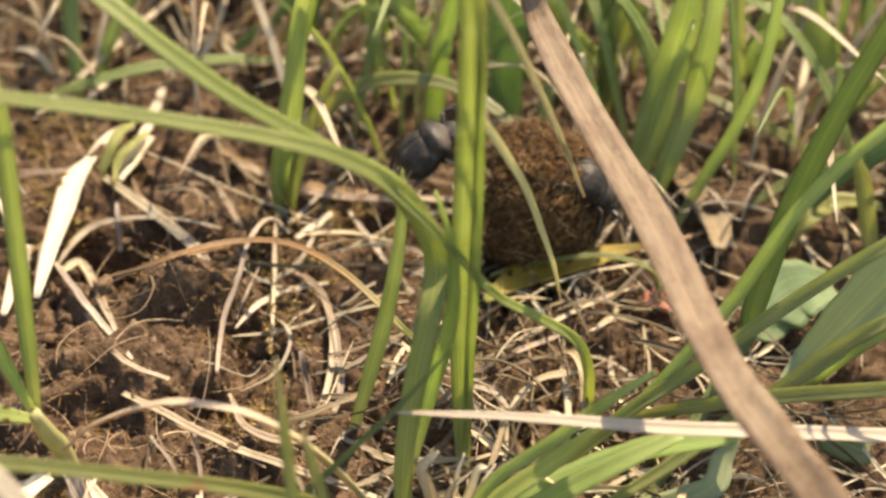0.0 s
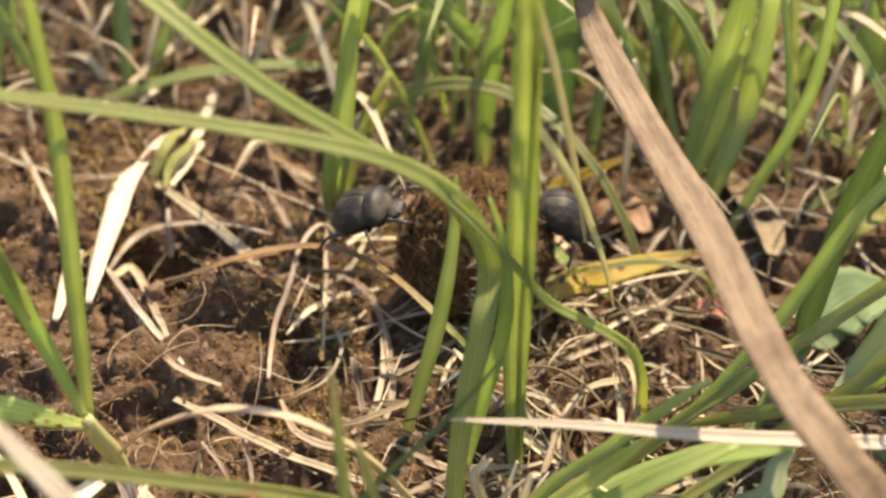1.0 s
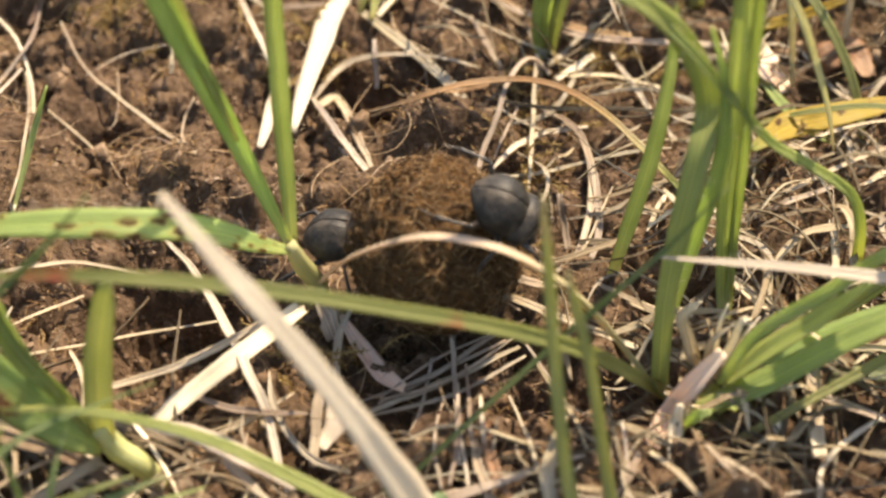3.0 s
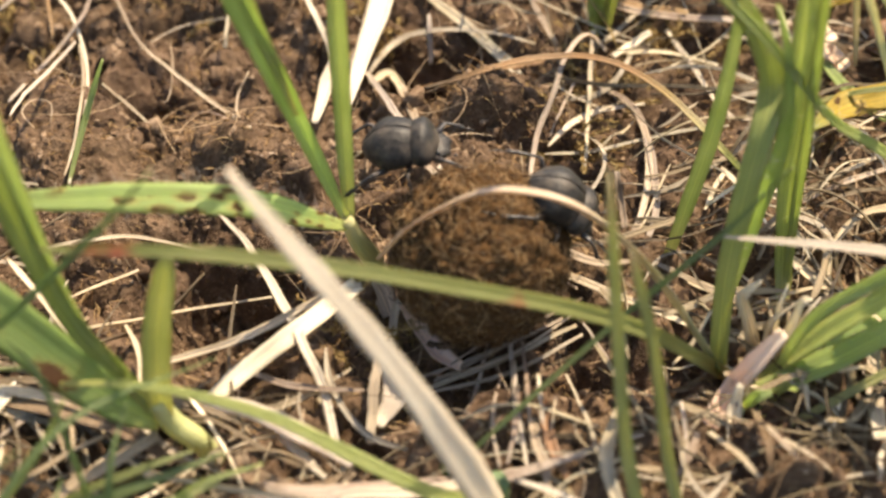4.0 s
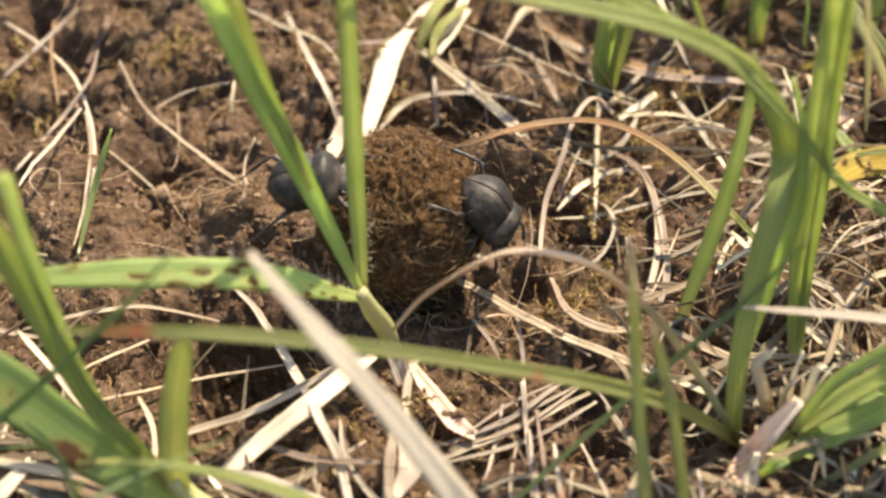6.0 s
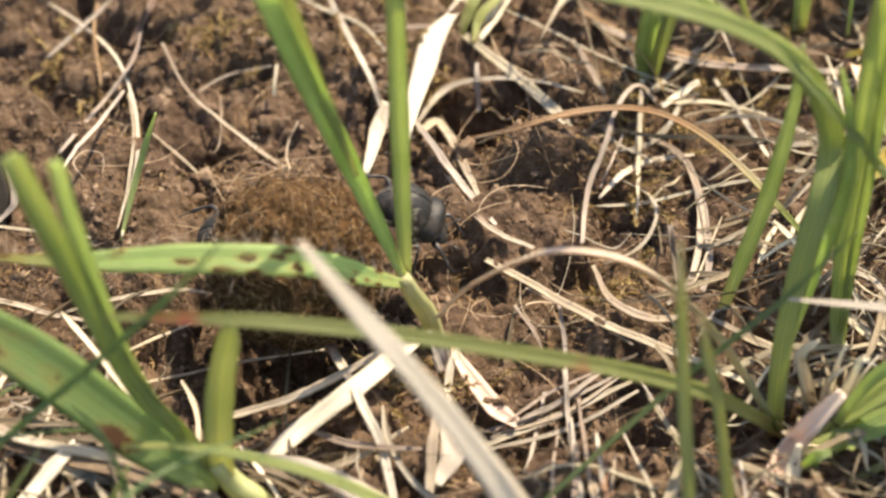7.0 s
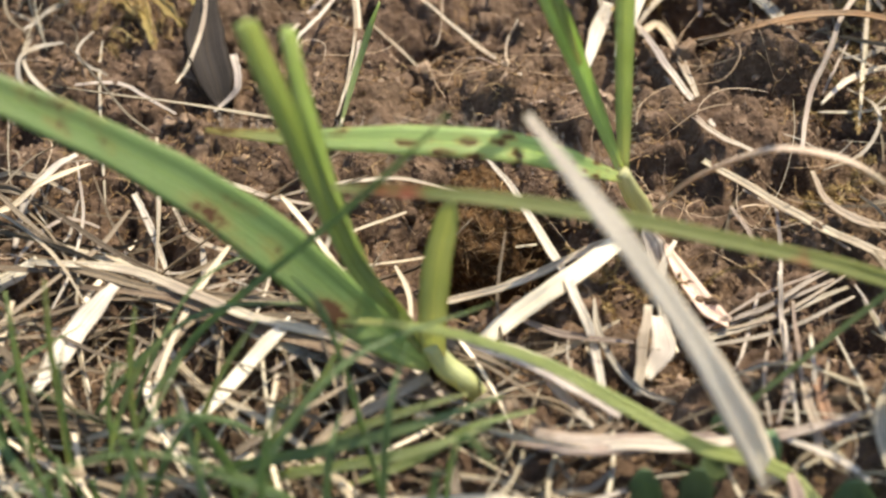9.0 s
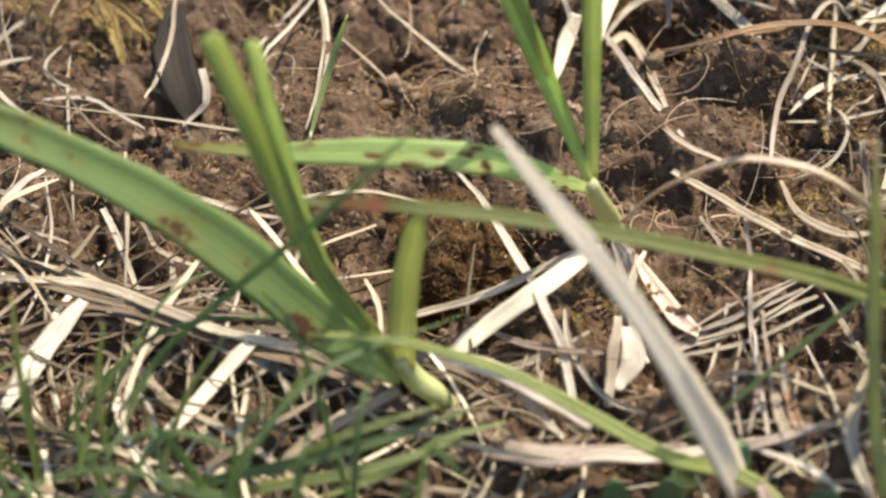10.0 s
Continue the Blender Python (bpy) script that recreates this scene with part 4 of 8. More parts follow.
straw([(-26.2, 21.6, 0.1), (-25.3, 23.5, 0.3), (-24.4, 25.6, 0.3), (-23.4, 27.7, 0.0), (-22.1, 28.7, 0.4), (-20.7, 28.9, 1.0), (-19.0, 29.0, 1.4), (-16.7, 29.0, 1.7), (-14.1, 29.3, 1.5), (-11.6, 28.9, 1.6), (-9.2, 27.5, 2.3), (-7.0, 26.4, 2.5), (-4.9, 25.9, 2.2)], (0.71, 0.82, 0.92, 1.03, 0.97, 0.90, 0.83, 0.72, 0.62, 0.52, 0.48, 0.44, 0.41), GREY, "curled grey straw at the crevice")
straw([(-18.9, 31.1, 2.6), (-18.8, 30.1, 2.2), (-18.7, 29.2, 1.7), (-18.7, 28.6, 0.8), (-18.6, 28.1, -0.2), (-18.5, 27.7, -1.4), (-18.5, 27.1, -2.4)], (0.52, 0.62, 0.72, 0.83, 0.76, 0.69, 0.62), WHITE, "short straw hanging into the crevice")
straw([(-25.8, 20.7, -0.5), (-24.9, 22.2, -1.1), (-24.2, 24.3, -2.1), (-23.2, 24.1, -2.3), (-21.6, 18.5, 0.3), (-20.1, 12.7, 2.2), (-19.0, 9.2, 2.7), (-18.3, 7.7, 2.5), (-17.9, 6.6, 2.4), (-17.4, 5.2, 2.5)], (1.12, 1.19, 1.27, 1.34, 1.24, 1.15, 1.07, 0.87, 0.67, 0.48), STRAW, "grey and white straw by the crevice")
straw([(21.4, -5.3, 5.6), (19.5, -4.0, 7.3), (17.3, -3.1, 9.5), (14.9, -0.8, 11.0), (12.2, 2.3, 11.9), (9.2, 5.8, 12.2), (6.0, 9.2, 11.8), (3.1, 11.8, 11.0), (0.1, 13.4, 10.2), (-3.6, 13.7, 9.6), (-7.3, 12.7, 9.6), (-10.9, 11.5, 9.2), (-14.1, 11.7, 7.6), (-16.5, 13.5, 5.3), (-18.5, 14.6, 3.8)], (0.82, 0.91, 0.99, 1.00, 1.00, 0.97, 0.93, 0.95, 0.95, 0.91, 0.86, 0.81, 0.77, 0.53, 0.29), RUSTY, "rusty brown arching straw with green end", fold=0.5)
straw([(4.0, 21.4, 4.8), (3.3, 21.6, 5.6), (2.5, 21.5, 6.7), (1.7, 20.6, 7.9), (0.8, 19.0, 8.8), (-0.1, 17.3, 9.0), (-0.8, 15.4, 9.1), (-1.5, 13.4, 8.8), (-2.0, 11.7, 7.9), (-2.5, 10.1, 6.9), (-3.1, 8.6, 5.8), (-3.9, 7.0, 4.8), (-4.4, 5.1, 4.0), (-4.7, 2.7, 3.5), (-4.9, -0.4, 3.6), (-5.0, -3.6, 3.8)], (0.69, 0.69, 0.69, 0.69, 0.68, 0.68, 0.67, 0.70, 0.73, 0.76, 0.76, 0.76, 0.76, 0.69, 0.62, 0.55), STRAW, "bent straw with a sharp kink")
straw([(3.2, 18.9, 1.1), (4.7, 17.2, 1.6), (6.1, 15.5, 2.1), (7.4, 13.9, 2.0), (8.2, 11.6, 1.9), (8.8, 8.1, 2.4), (9.3, 4.8, 2.5), (9.6, 2.1, 2.3), (9.8, -0.8, 2.2), (9.8, -3.7, 2.0), (9.5, -6.3, 2.0), (8.9, -8.6, 1.8), (8.4, -10.7, 1.5)], (0.50, 0.63, 0.76, 0.88, 0.94, 1.00, 1.05, 1.04, 1.03, 1.02, 0.89, 0.76, 0.64), GREY, "grey curved straw on the soil")
straw([(-3.7, 40.0, 2.8), (-1.4, 39.7, 1.7), (0.9, 39.2, 0.9), (3.1, 37.1, 1.3), (5.2, 34.8, 2.0), (7.2, 33.4, 2.2), (9.8, 32.2, 2.5), (13.2, 31.1, 2.9), (17.2, 31.0, 2.7), (20.8, 31.3, 2.4), (23.5, 31.5, 2.1), (25.9, 32.2, 1.5), (28.4, 33.1, 0.8)], (0.95, 1.03, 1.10, 1.16, 1.15, 1.14, 1.14, 1.13, 1.13, 1.13, 1.03, 0.93, 0.83), STRAW, "straw stalk under the far grass")
straw([(-5.6, 41.4, 3.8), (-3.4, 40.6, 2.9), (-1.2, 40.4, 1.5), (0.9, 39.6, 0.8), (3.0, 37.5, 1.3), (4.9, 35.4, 2.2), (7.1, 34.4, 2.3), (9.5, 33.9, 2.2), (12.1, 32.9, 2.6), (14.6, 31.6, 3.3)], (0.76, 0.87, 0.99, 1.09, 1.12, 1.15, 1.18, 1.11, 1.04, 0.96), BROWN, "brown dead stalk under the far grass")
straw([(4.9, 21.9, 3.5), (5.7, 22.7, 3.6), (6.6, 24.0, 3.3), (7.5, 25.4, 2.8), (8.3, 26.3, 2.8), (9.0, 26.7, 3.1), (9.8, 27.0, 3.5)], (0.80, 0.90, 1.01, 1.12, 1.05, 0.98, 0.92), WHITE, "short straw piece pointing up")
straw([(12.0, 30.3, 1.5), (13.1, 27.1, 1.7), (14.3, 24.5, 1.6), (15.4, 22.7, 1.0), (16.4, 20.8, 0.5), (17.3, 18.6, 0.4), (18.2, 16.7, 0.1)], (0.62, 0.68, 0.74, 0.81, 0.70, 0.60, 0.50), WHITE, "straw piece lying on moss")
straw([(6.0, 23.0, 3.3), (7.9, 23.4, 3.1), (9.8, 23.7, 3.0), (11.8, 24.1, 2.6), (13.9, 24.5, 1.8), (16.2, 24.7, 1.0), (18.4, 24.2, 0.7)], (0.70, 0.67, 0.64, 0.61, 0.54, 0.47, 0.41), STRAW, "level straw under the far grass")
straw([(2.4, 25.9, 4.6), (2.3, 22.6, 4.6), (2.1, 19.5, 4.5), (2.0, 16.9, 4.0), (2.0, 14.9, 3.2), (1.9, 13.2, 2.2), (1.8, 10.5, 2.0), (1.7, 7.3, 2.4), (1.6, 5.3, 1.9), (1.5, 3.7, 1.1)], (0.61, 0.60, 0.60, 0.59, 0.59, 0.59, 0.58, 0.51, 0.45, 0.38), STRAW, "double straw hanging down over moss")
straw([(-2.9, 6.4, 1.9), (-2.1, 7.6, 2.0), (-1.2, 8.8, 2.2), (-0.3, 10.3, 2.0), (0.7, 12.1, 1.3), (1.8, 13.6, 0.8), (3.2, 14.5, 0.8), (4.9, 14.9, 0.9), (6.9, 15.0, 1.3), (8.8, 14.8, 1.8)], (0.38, 0.55, 0.71, 0.88, 0.88, 0.89, 0.89, 0.73, 0.56, 0.39), WHITE, "forked straw on the moss")
straw([(-6.5, 35.6, 3.3), (-5.7, 34.6, 2.6), (-5.0, 33.6, 1.9), (-4.3, 32.6, 1.3), (-3.6, 31.5, 0.7), (-3.0, 30.2, 0.3), (-2.3, 28.6, 0.1)], (0.52, 0.66, 0.80, 0.94, 0.87, 0.80, 0.72), STRAW, "short stiff straw standing aslant")
straw([(-78.7, 44.5, 0.9), (-75.7, 41.8, 1.3), (-72.5, 38.0, 2.3), (-69.3, 34.5, 2.6), (-66.6, 31.3, 2.3), (-64.6, 27.4, 2.2), (-62.9, 23.1, 2.2), (-61.4, 18.2, 2.7), (-60.0, 12.1, 4.0), (-59.2, 6.4, 4.8), (-59.3, 2.5, 4.1), (-59.3, -0.7, 3.6), (-59.0, -4.6, 3.8)], (0.43, 0.46, 0.48, 0.50, 0.52, 0.51, 0.51, 0.50, 0.49, 0.45, 0.43, 0.33, 0.23), WHITE, "long curved root-like straw", fold=0.7)
straw([(-63.7, 36.0, 3.2), (-63.8, 34.1, 2.9), (-63.8, 32.0, 2.7), (-64.0, 29.6, 2.7), (-64.6, 27.3, 2.5), (-65.6, 25.4, 1.8), (-66.8, 23.4, 1.0), (-67.7, 19.2, 1.8), (-68.1, 13.0, 4.1), (-69.3, 9.7, 4.1)], (0.32, 0.42, 0.52, 0.62, 0.62, 0.61, 0.61, 0.57, 0.52, 0.49), STRAW, "straight straw crossing on the soil")
straw([(-60.2, 32.1, 4.0), (-58.7, 29.1, 3.7), (-57.3, 26.4, 3.1), (-55.7, 24.0, 2.6), (-53.8, 21.7, 2.4), (-51.8, 19.8, 2.3), (-49.9, 18.2, 1.8), (-47.8, 16.8, 1.1), (-45.7, 15.3, 0.4), (-43.6, 13.0, 0.8), (-41.7, 10.1, 2.1), (-40.2, 7.3, 3.7), (-38.7, 4.8, 5.0)], (0.41, 0.43, 0.44, 0.46, 0.47, 0.48, 0.50, 0.56, 0.63, 0.69, 0.62, 0.54, 0.47), STRAW, "forked root on the bare soil", fold=0.8)
straw([(-40.9, 18.5, 2.6), (-41.3, 17.4, 2.0), (-41.9, 16.6, 1.1), (-41.9, 14.7, 1.2), (-41.6, 12.0, 2.2), (-41.2, 10.2, 2.8), (-40.7, 8.8, 3.1), (-40.1, 7.1, 3.9), (-39.4, 5.5, 4.9), (-38.8, 4.5, 5.3)], (0.25, 0.28, 0.31, 0.35, 0.36, 0.37, 0.39, 0.38, 0.38, 0.38), STRAW, "branch of a forked root", fold=0.8)
straw([(-49.2, 15.3, -2.3), (-47.9, 15.1, -1.8), (-46.5, 14.2, -0.7), (-44.9, 12.6, 0.7), (-43.4, 10.6, 1.9), (-42.0, 9.3, 2.4), (-40.7, 8.4, 2.5)], (0.15, 0.18, 0.22, 0.25, 0.26, 0.27, 0.29), STRAW, "thin root on the bare soil", fold=0.8)
straw([(-59.1, 15.9, 2.3), (-57.4, 13.8, 2.7), (-55.9, 12.4, 2.6), (-54.5, 11.4, 2.0), (-53.1, 10.6, 1.1), (-51.7, 9.7, 0.1), (-50.1, 8.4, -0.4)], (0.30, 0.34, 0.39, 0.44, 0.41, 0.37, 0.34), STRAW, "short straight root on the soil", fold=0.8)
straw([(-39.6, 44.5, 3.0), (-38.5, 42.5, 2.0), (-37.1, 39.3, 1.9), (-35.5, 34.2, 3.3), (-33.9, 29.2, 4.6), (-32.5, 25.4, 5.1), (-31.6, 24.0, 3.9), (-31.0, 23.2, 2.3), (-30.4, 22.0, 1.1), (-29.6, 19.8, 0.8)], (0.75, 0.78, 0.81, 0.83, 0.82, 0.81, 0.81, 0.71, 0.60, 0.50), WHITE, "thin bleached straw among roots")
straw([(-33.5, 42.8, -0.6), (-31.5, 42.7, -0.5), (-29.3, 41.8, 0.2), (-27.2, 41.2, 0.7), (-25.0, 39.8, 1.9), (-22.8, 37.7, 3.6), (-20.8, 37.6, 3.8)], (0.32, 0.38, 0.43, 0.48, 0.42, 0.37, 0.31), STRAW, "short straw lying on the bare soil")
straw([(-19.4, 34.4, 3.5), (-19.2, 35.8, 3.9), (-19.1, 37.2, 4.2), (-18.7, 38.3, 4.7), (-18.1, 39.2, 5.1), (-17.3, 40.1, 5.3), (-16.6, 41.3, 5.3), (-16.1, 42.9, 4.8), (-15.6, 44.0, 4.6), (-15.2, 44.8, 4.6)], (0.73, 0.97, 1.22, 1.46, 1.36, 1.26, 1.16, 0.95, 0.74, 0.53), PALE, "pale curled leaf tip on the straw", fold=0.5)
straw([(-18.6, 35.1, 3.4), (-17.9, 36.8, 3.4), (-17.2, 38.9, 3.0), (-16.5, 40.7, 2.9), (-16.0, 42.6, 2.8), (-15.4, 44.4, 2.7), (-14.8, 46.2, 2.6)], (0.83, 0.87, 0.91, 0.95, 0.89, 0.82, 0.75), WHITE, "straw beside a pale leaf tip")
straw([(4.1, 17.5, 1.6), (5.6, 16.0, 1.6), (7.0, 14.5, 1.5), (8.1, 12.1, 1.8), (8.7, 8.4, 2.4), (9.0, 4.7, 2.5), (9.0, 1.5, 2.3), (8.7, -2.1, 2.4), (8.1, -5.6, 2.5), (7.4, -8.0, 2.2), (6.6, -9.1, 1.6), (5.7, -9.9, 1.4), (4.8, -10.7, 1.2)], (0.49, 0.62, 0.75, 0.87, 0.89, 0.92, 0.94, 0.90, 0.86, 0.82, 0.73, 0.64, 0.54), STRAW, "curled straw loop by the moss")
straw([(-3.6, -3.7, 0.3), (-3.0, -6.0, 0.6), (-2.6, -9.8, 2.5), (-1.8, -13.3, 4.4), (-0.6, -15.4, 5.2), (1.0, -16.4, 5.2), (2.5, -16.4, 4.6), (3.9, -15.3, 3.4), (5.3, -13.8, 2.2), (6.6, -13.0, 1.7)], (0.47, 0.65, 0.82, 0.98, 1.03, 1.08, 1.14, 0.95, 0.74, 0.54), STRAW, "curved straw at the edge of the soil")
straw([(5.0, -2.8, 6.2), (5.1, -3.5, 5.7), (5.2, -4.0, 5.0), (5.4, -4.4, 4.0), (5.7, -5.1, 3.1), (5.9, -6.2, 2.2), (6.1, -7.5, 1.6)], (0.73, 0.82, 0.91, 1.01, 0.98, 0.95, 0.91), GREY, "upright broken stub in the soil", fold=0.7)
straw([(31.4, -44.0, 2.0), (31.7, -42.1, 1.2), (32.0, -40.0, 0.3), (32.4, -38.7, 0.3), (33.0, -38.2, 1.3), (33.9, -37.4, 2.0), (35.1, -36.2, 2.0), (36.3, -35.2, 2.1), (37.6, -34.4, 2.5), (38.9, -33.6, 2.7)], (0.64, 0.65, 0.66, 0.66, 0.66, 0.66, 0.66, 0.61, 0.55, 0.50), WHITE, "curved white straw before the tuft")
straw([(32.4, -26.8, 3.2), (32.2, -28.7, 3.1), (32.1, -30.1, 2.6), (32.1, -31.3, 1.8), (32.0, -33.5, 1.7), (32.0, -36.0, 1.7), (32.1, -37.9, 1.2)], (1.54, 1.64, 1.75, 1.86, 1.79, 1.71, 1.65), STRAW, "broad flat straw before the tuft", fold=0.3)
straw([(31.0, -29.7, 2.6), (32.6, -30.0, 2.1), (34.2, -30.4, 1.7), (35.7, -31.3, 1.8), (36.9, -32.3, 2.3), (38.1, -33.1, 2.5), (39.4, -33.6, 2.4)], (0.85, 0.99, 1.13, 1.26, 1.17, 1.09, 1.00), STRAW, "dead leaf base on the soil")
straw([(-5.6, -36.2, 6.1), (-5.5, -37.9, 6.0), (-5.5, -39.5, 5.6), (-5.6, -40.9, 5.3), (-5.7, -42.4, 5.0), (-6.0, -43.9, 4.6), (-6.2, -45.2, 4.1)], (0.46, 0.52, 0.59, 0.65, 0.56, 0.47, 0.38), STRAW, "dry straw lying in the litter")
straw([(-3.4, -33.2, 4.6), (-3.2, -36.1, 5.3), (-3.0, -38.5, 5.5), (-2.9, -40.1, 4.8), (-3.0, -41.5, 3.9), (-3.1, -43.4, 3.7), (-3.2, -45.5, 3.7)], (0.41, 0.46, 0.51, 0.57, 0.49, 0.41, 0.34), WHITE, "dry straw standing in the litter")
straw([(-1.5, -37.3, 5.6), (-1.7, -39.3, 5.9), (-1.8, -40.6, 5.3), (-2.0, -41.6, 4.4), (-2.3, -43.2, 4.2), (-2.7, -44.8, 4.0), (-3.1, -46.1, 3.5)], (0.26, 0.29, 0.33, 0.36, 0.31, 0.26, 0.22), STRAW, "dry straw lying in the litter")
straw([(3.2, -45.5, 4.8), (2.7, -43.9, 5.1), (2.3, -41.9, 5.1), (1.8, -38.9, 4.1), (1.1, -35.0, 1.9), (0.4, -30.9, -0.2), (-0.4, -27.7, -1.4)], (0.33, 0.38, 0.44, 0.49, 0.44, 0.38, 0.31), GREY, "dry straw standing in the litter")
straw([(4.8, -28.2, 0.2), (5.5, -29.7, 0.2), (6.2, -30.8, -0.2), (6.8, -32.8, 0.4), (7.2, -35.9, 2.2), (7.5, -38.0, 3.1), (7.9, -39.4, 3.0)], (0.42, 0.48, 0.54, 0.59, 0.50, 0.42, 0.34), GREY, "dry straw lying in the litter")
straw([(11.4, -36.5, 4.7), (11.6, -38.0, 4.5), (11.8, -39.2, 3.8), (11.9, -40.5, 3.3), (11.9, -42.2, 3.3), (11.8, -43.5, 2.9), (11.7, -44.5, 2.1)], (0.35, 0.39, 0.44, 0.49, 0.42, 0.35, 0.29), WHITE, "dry straw standing in the litter")
straw([(14.3, -38.8, 2.6), (15.3, -40.0, 2.8), (16.2, -41.6, 3.5), (17.0, -43.3, 4.4), (17.6, -44.7, 4.9), (18.3, -45.4, 4.6), (19.1, -45.7, 3.8)], (0.57, 0.65, 0.73, 0.80, 0.69, 0.58, 0.48), STRAW, "dry straw lying in the litter")
straw([(19.8, -40.8, 6.0), (20.5, -42.2, 6.4), (21.2, -43.4, 6.6), (21.9, -44.0, 6.3), (22.5, -44.4, 5.6), (23.0, -44.9, 5.0), (23.6, -45.6, 4.7)], (0.51, 0.58, 0.64, 0.71, 0.62, 0.52, 0.43), STRAW, "dry straw standing in the litter")
straw([(21.4, -42.3, 6.0), (22.5, -42.7, 5.5), (23.6, -43.3, 5.2), (24.5, -44.0, 5.0), (25.5, -44.4, 4.5), (26.4, -44.3, 3.4), (27.3, -44.4, 2.5)], (0.39, 0.45, 0.50, 0.56, 0.48, 0.41, 0.34), STRAW, "dry straw lying in the litter")
straw([(18.9, -37.3, 4.6), (19.2, -39.2, 5.1), (19.5, -41.3, 5.9), (19.7, -43.1, 6.5), (19.8, -44.4, 6.4), (19.9, -45.3, 5.8), (20.1, -45.8, 4.9)], (0.69, 0.78, 0.87, 0.96, 0.82, 0.70, 0.57), TAN, "dry straw standing in the litter")
straw([(13.1, -39.1, 2.8), (12.9, -40.2, 2.9), (12.5, -41.7, 3.4), (12.2, -43.0, 3.8), (11.7, -43.9, 3.6), (11.2, -44.6, 3.2), (10.7, -45.2, 2.7)], (0.69, 0.78, 0.88, 0.97, 0.84, 0.71, 0.58), GREY, "dry straw lying in the litter")

# straws and leaves at the near edge
straw([(-78.5, -33.9, 4.5), (-79.1, -35.7, 4.6), (-79.7, -37.3, 4.4), (-80.4, -38.9, 4.2), (-80.9, -40.9, 4.3), (-81.2, -43.1, 4.5), (-81.6, -45.2, 4.7), (-82.1, -46.6, 4.3), (-82.5, -48.0, 4.2), (-82.6, -50.0, 4.7)], (1.22, 1.71, 2.18, 2.66, 2.72, 2.77, 2.84, 2.20, 1.57, 0.92), WHITE, "broad bleached blade lying in the litter", fold=0.25)
straw([(-89.2, -29.4, 3.0), (-89.8, -30.2, 2.8), (-90.5, -30.8, 2.4), (-91.4, -31.5, 2.1), (-92.6, -31.9, 1.5), (-93.9, -32.5, 1.0), (-95.0, -33.4, 0.9)], (0.90, 1.28, 1.67, 2.05, 2.12, 2.18, 2.23), WHITE, "bleached blade end in the litter", fold=0.25)
straw([(-87.7, -27.5, 3.1), (-85.5, -27.4, 2.4), (-83.1, -27.7, 2.0), (-80.4, -28.3, 1.9), (-77.5, -29.2, 1.5), (-74.1, -30.9, 1.8), (-70.4, -33.2, 2.6), (-66.6, -35.6, 3.2), (-62.6, -38.3, 4.0), (-59.2, -39.9, 4.0), (-56.6, -40.2, 3.1), (-54.2, -40.3, 2.5), (-51.7, -41.1, 2.7)], (0.99, 1.14, 1.29, 1.43, 1.46, 1.48, 1.49, 1.41, 1.33, 1.27, 1.01, 0.76, 0.50), STRAW, "long tan straw in the litter", fold=0.3)
straw([(-80.5, -32.0, 3.0), (-77.9, -32.5, 2.1), (-75.2, -33.0, 1.4), (-72.3, -34.1, 1.5), (-69.5, -34.8, 1.6), (-66.6, -35.7, 2.1), (-63.7, -37.1, 3.1), (-61.3, -37.9, 3.3), (-59.1, -38.4, 3.2), (-57.0, -38.9, 3.1)], (0.53, 0.65, 0.76, 0.88, 0.84, 0.81, 0.77, 0.63, 0.48, 0.34), STRAW, "pale straw strip in the litter")
straw([(-54.9, -37.4, 2.7), (-52.1, -38.6, 2.9), (-49.6, -39.3, 2.5), (-47.0, -40.0, 2.0), (-44.4, -41.0, 1.5), (-41.9, -41.8, 0.5), (-39.4, -42.8, -0.2)], (1.28, 1.55, 1.83, 2.11, 1.82, 1.54, 1.25), GREY, "grey straw pressed on the soil", fold=0.2)
straw([(-40.1, -37.1, 3.1), (-38.0, -37.4, 3.2), (-35.9, -38.3, 3.9), (-33.8, -39.0, 4.2), (-31.6, -40.0, 4.3), (-29.4, -41.6, 4.9), (-27.4, -42.8, 4.9), (-25.5, -43.0, 3.8), (-23.8, -43.0, 2.3), (-22.0, -43.6, 1.5)], (1.58, 1.73, 1.87, 2.01, 2.16, 2.29, 2.43, 2.16, 1.89, 1.63), WHITE, "flat bleached straw beside the cut plant", fold=0.3)
straw([(-29.8, -41.9, 3.7), (-28.9, -42.8, 3.6), (-28.1, -43.4, 3.2), (-27.2, -44.0, 2.8), (-26.4, -44.9, 2.8), (-25.5, -45.6, 2.6), (-24.7, -46.3, 2.3)], (0.99, 1.06, 1.15, 1.23, 0.98, 0.73, 0.49), WHITE, "bleached straw strip beside the cut plant")
straw([(-32.4, -48.7, 2.9), (-30.3, -50.4, 4.7), (-28.3, -51.4, 5.7), (-26.3, -51.2, 5.3), (-23.9, -50.6, 4.8), (-21.3, -50.0, 4.6), (-18.6, -49.3, 4.2), (-15.8, -48.8, 4.1), (-12.9, -48.0, 3.7), (-10.3, -47.0, 3.0), (-8.5, -46.8, 3.2), (-7.0, -46.9, 3.8), (-4.8, -46.4, 4.3), (-1.3, -45.2, 4.7), (3.0, -42.8, 4.3), (7.5, -40.0, 3.4)], (2.61, 2.50, 2.42, 2.34, 2.25, 2.15, 2.05, 1.98, 1.92, 1.86, 1.61, 1.37, 1.13, 0.92, 0.73, 0.52), STRAW, "level dead blade across the litter", fold=0.25)
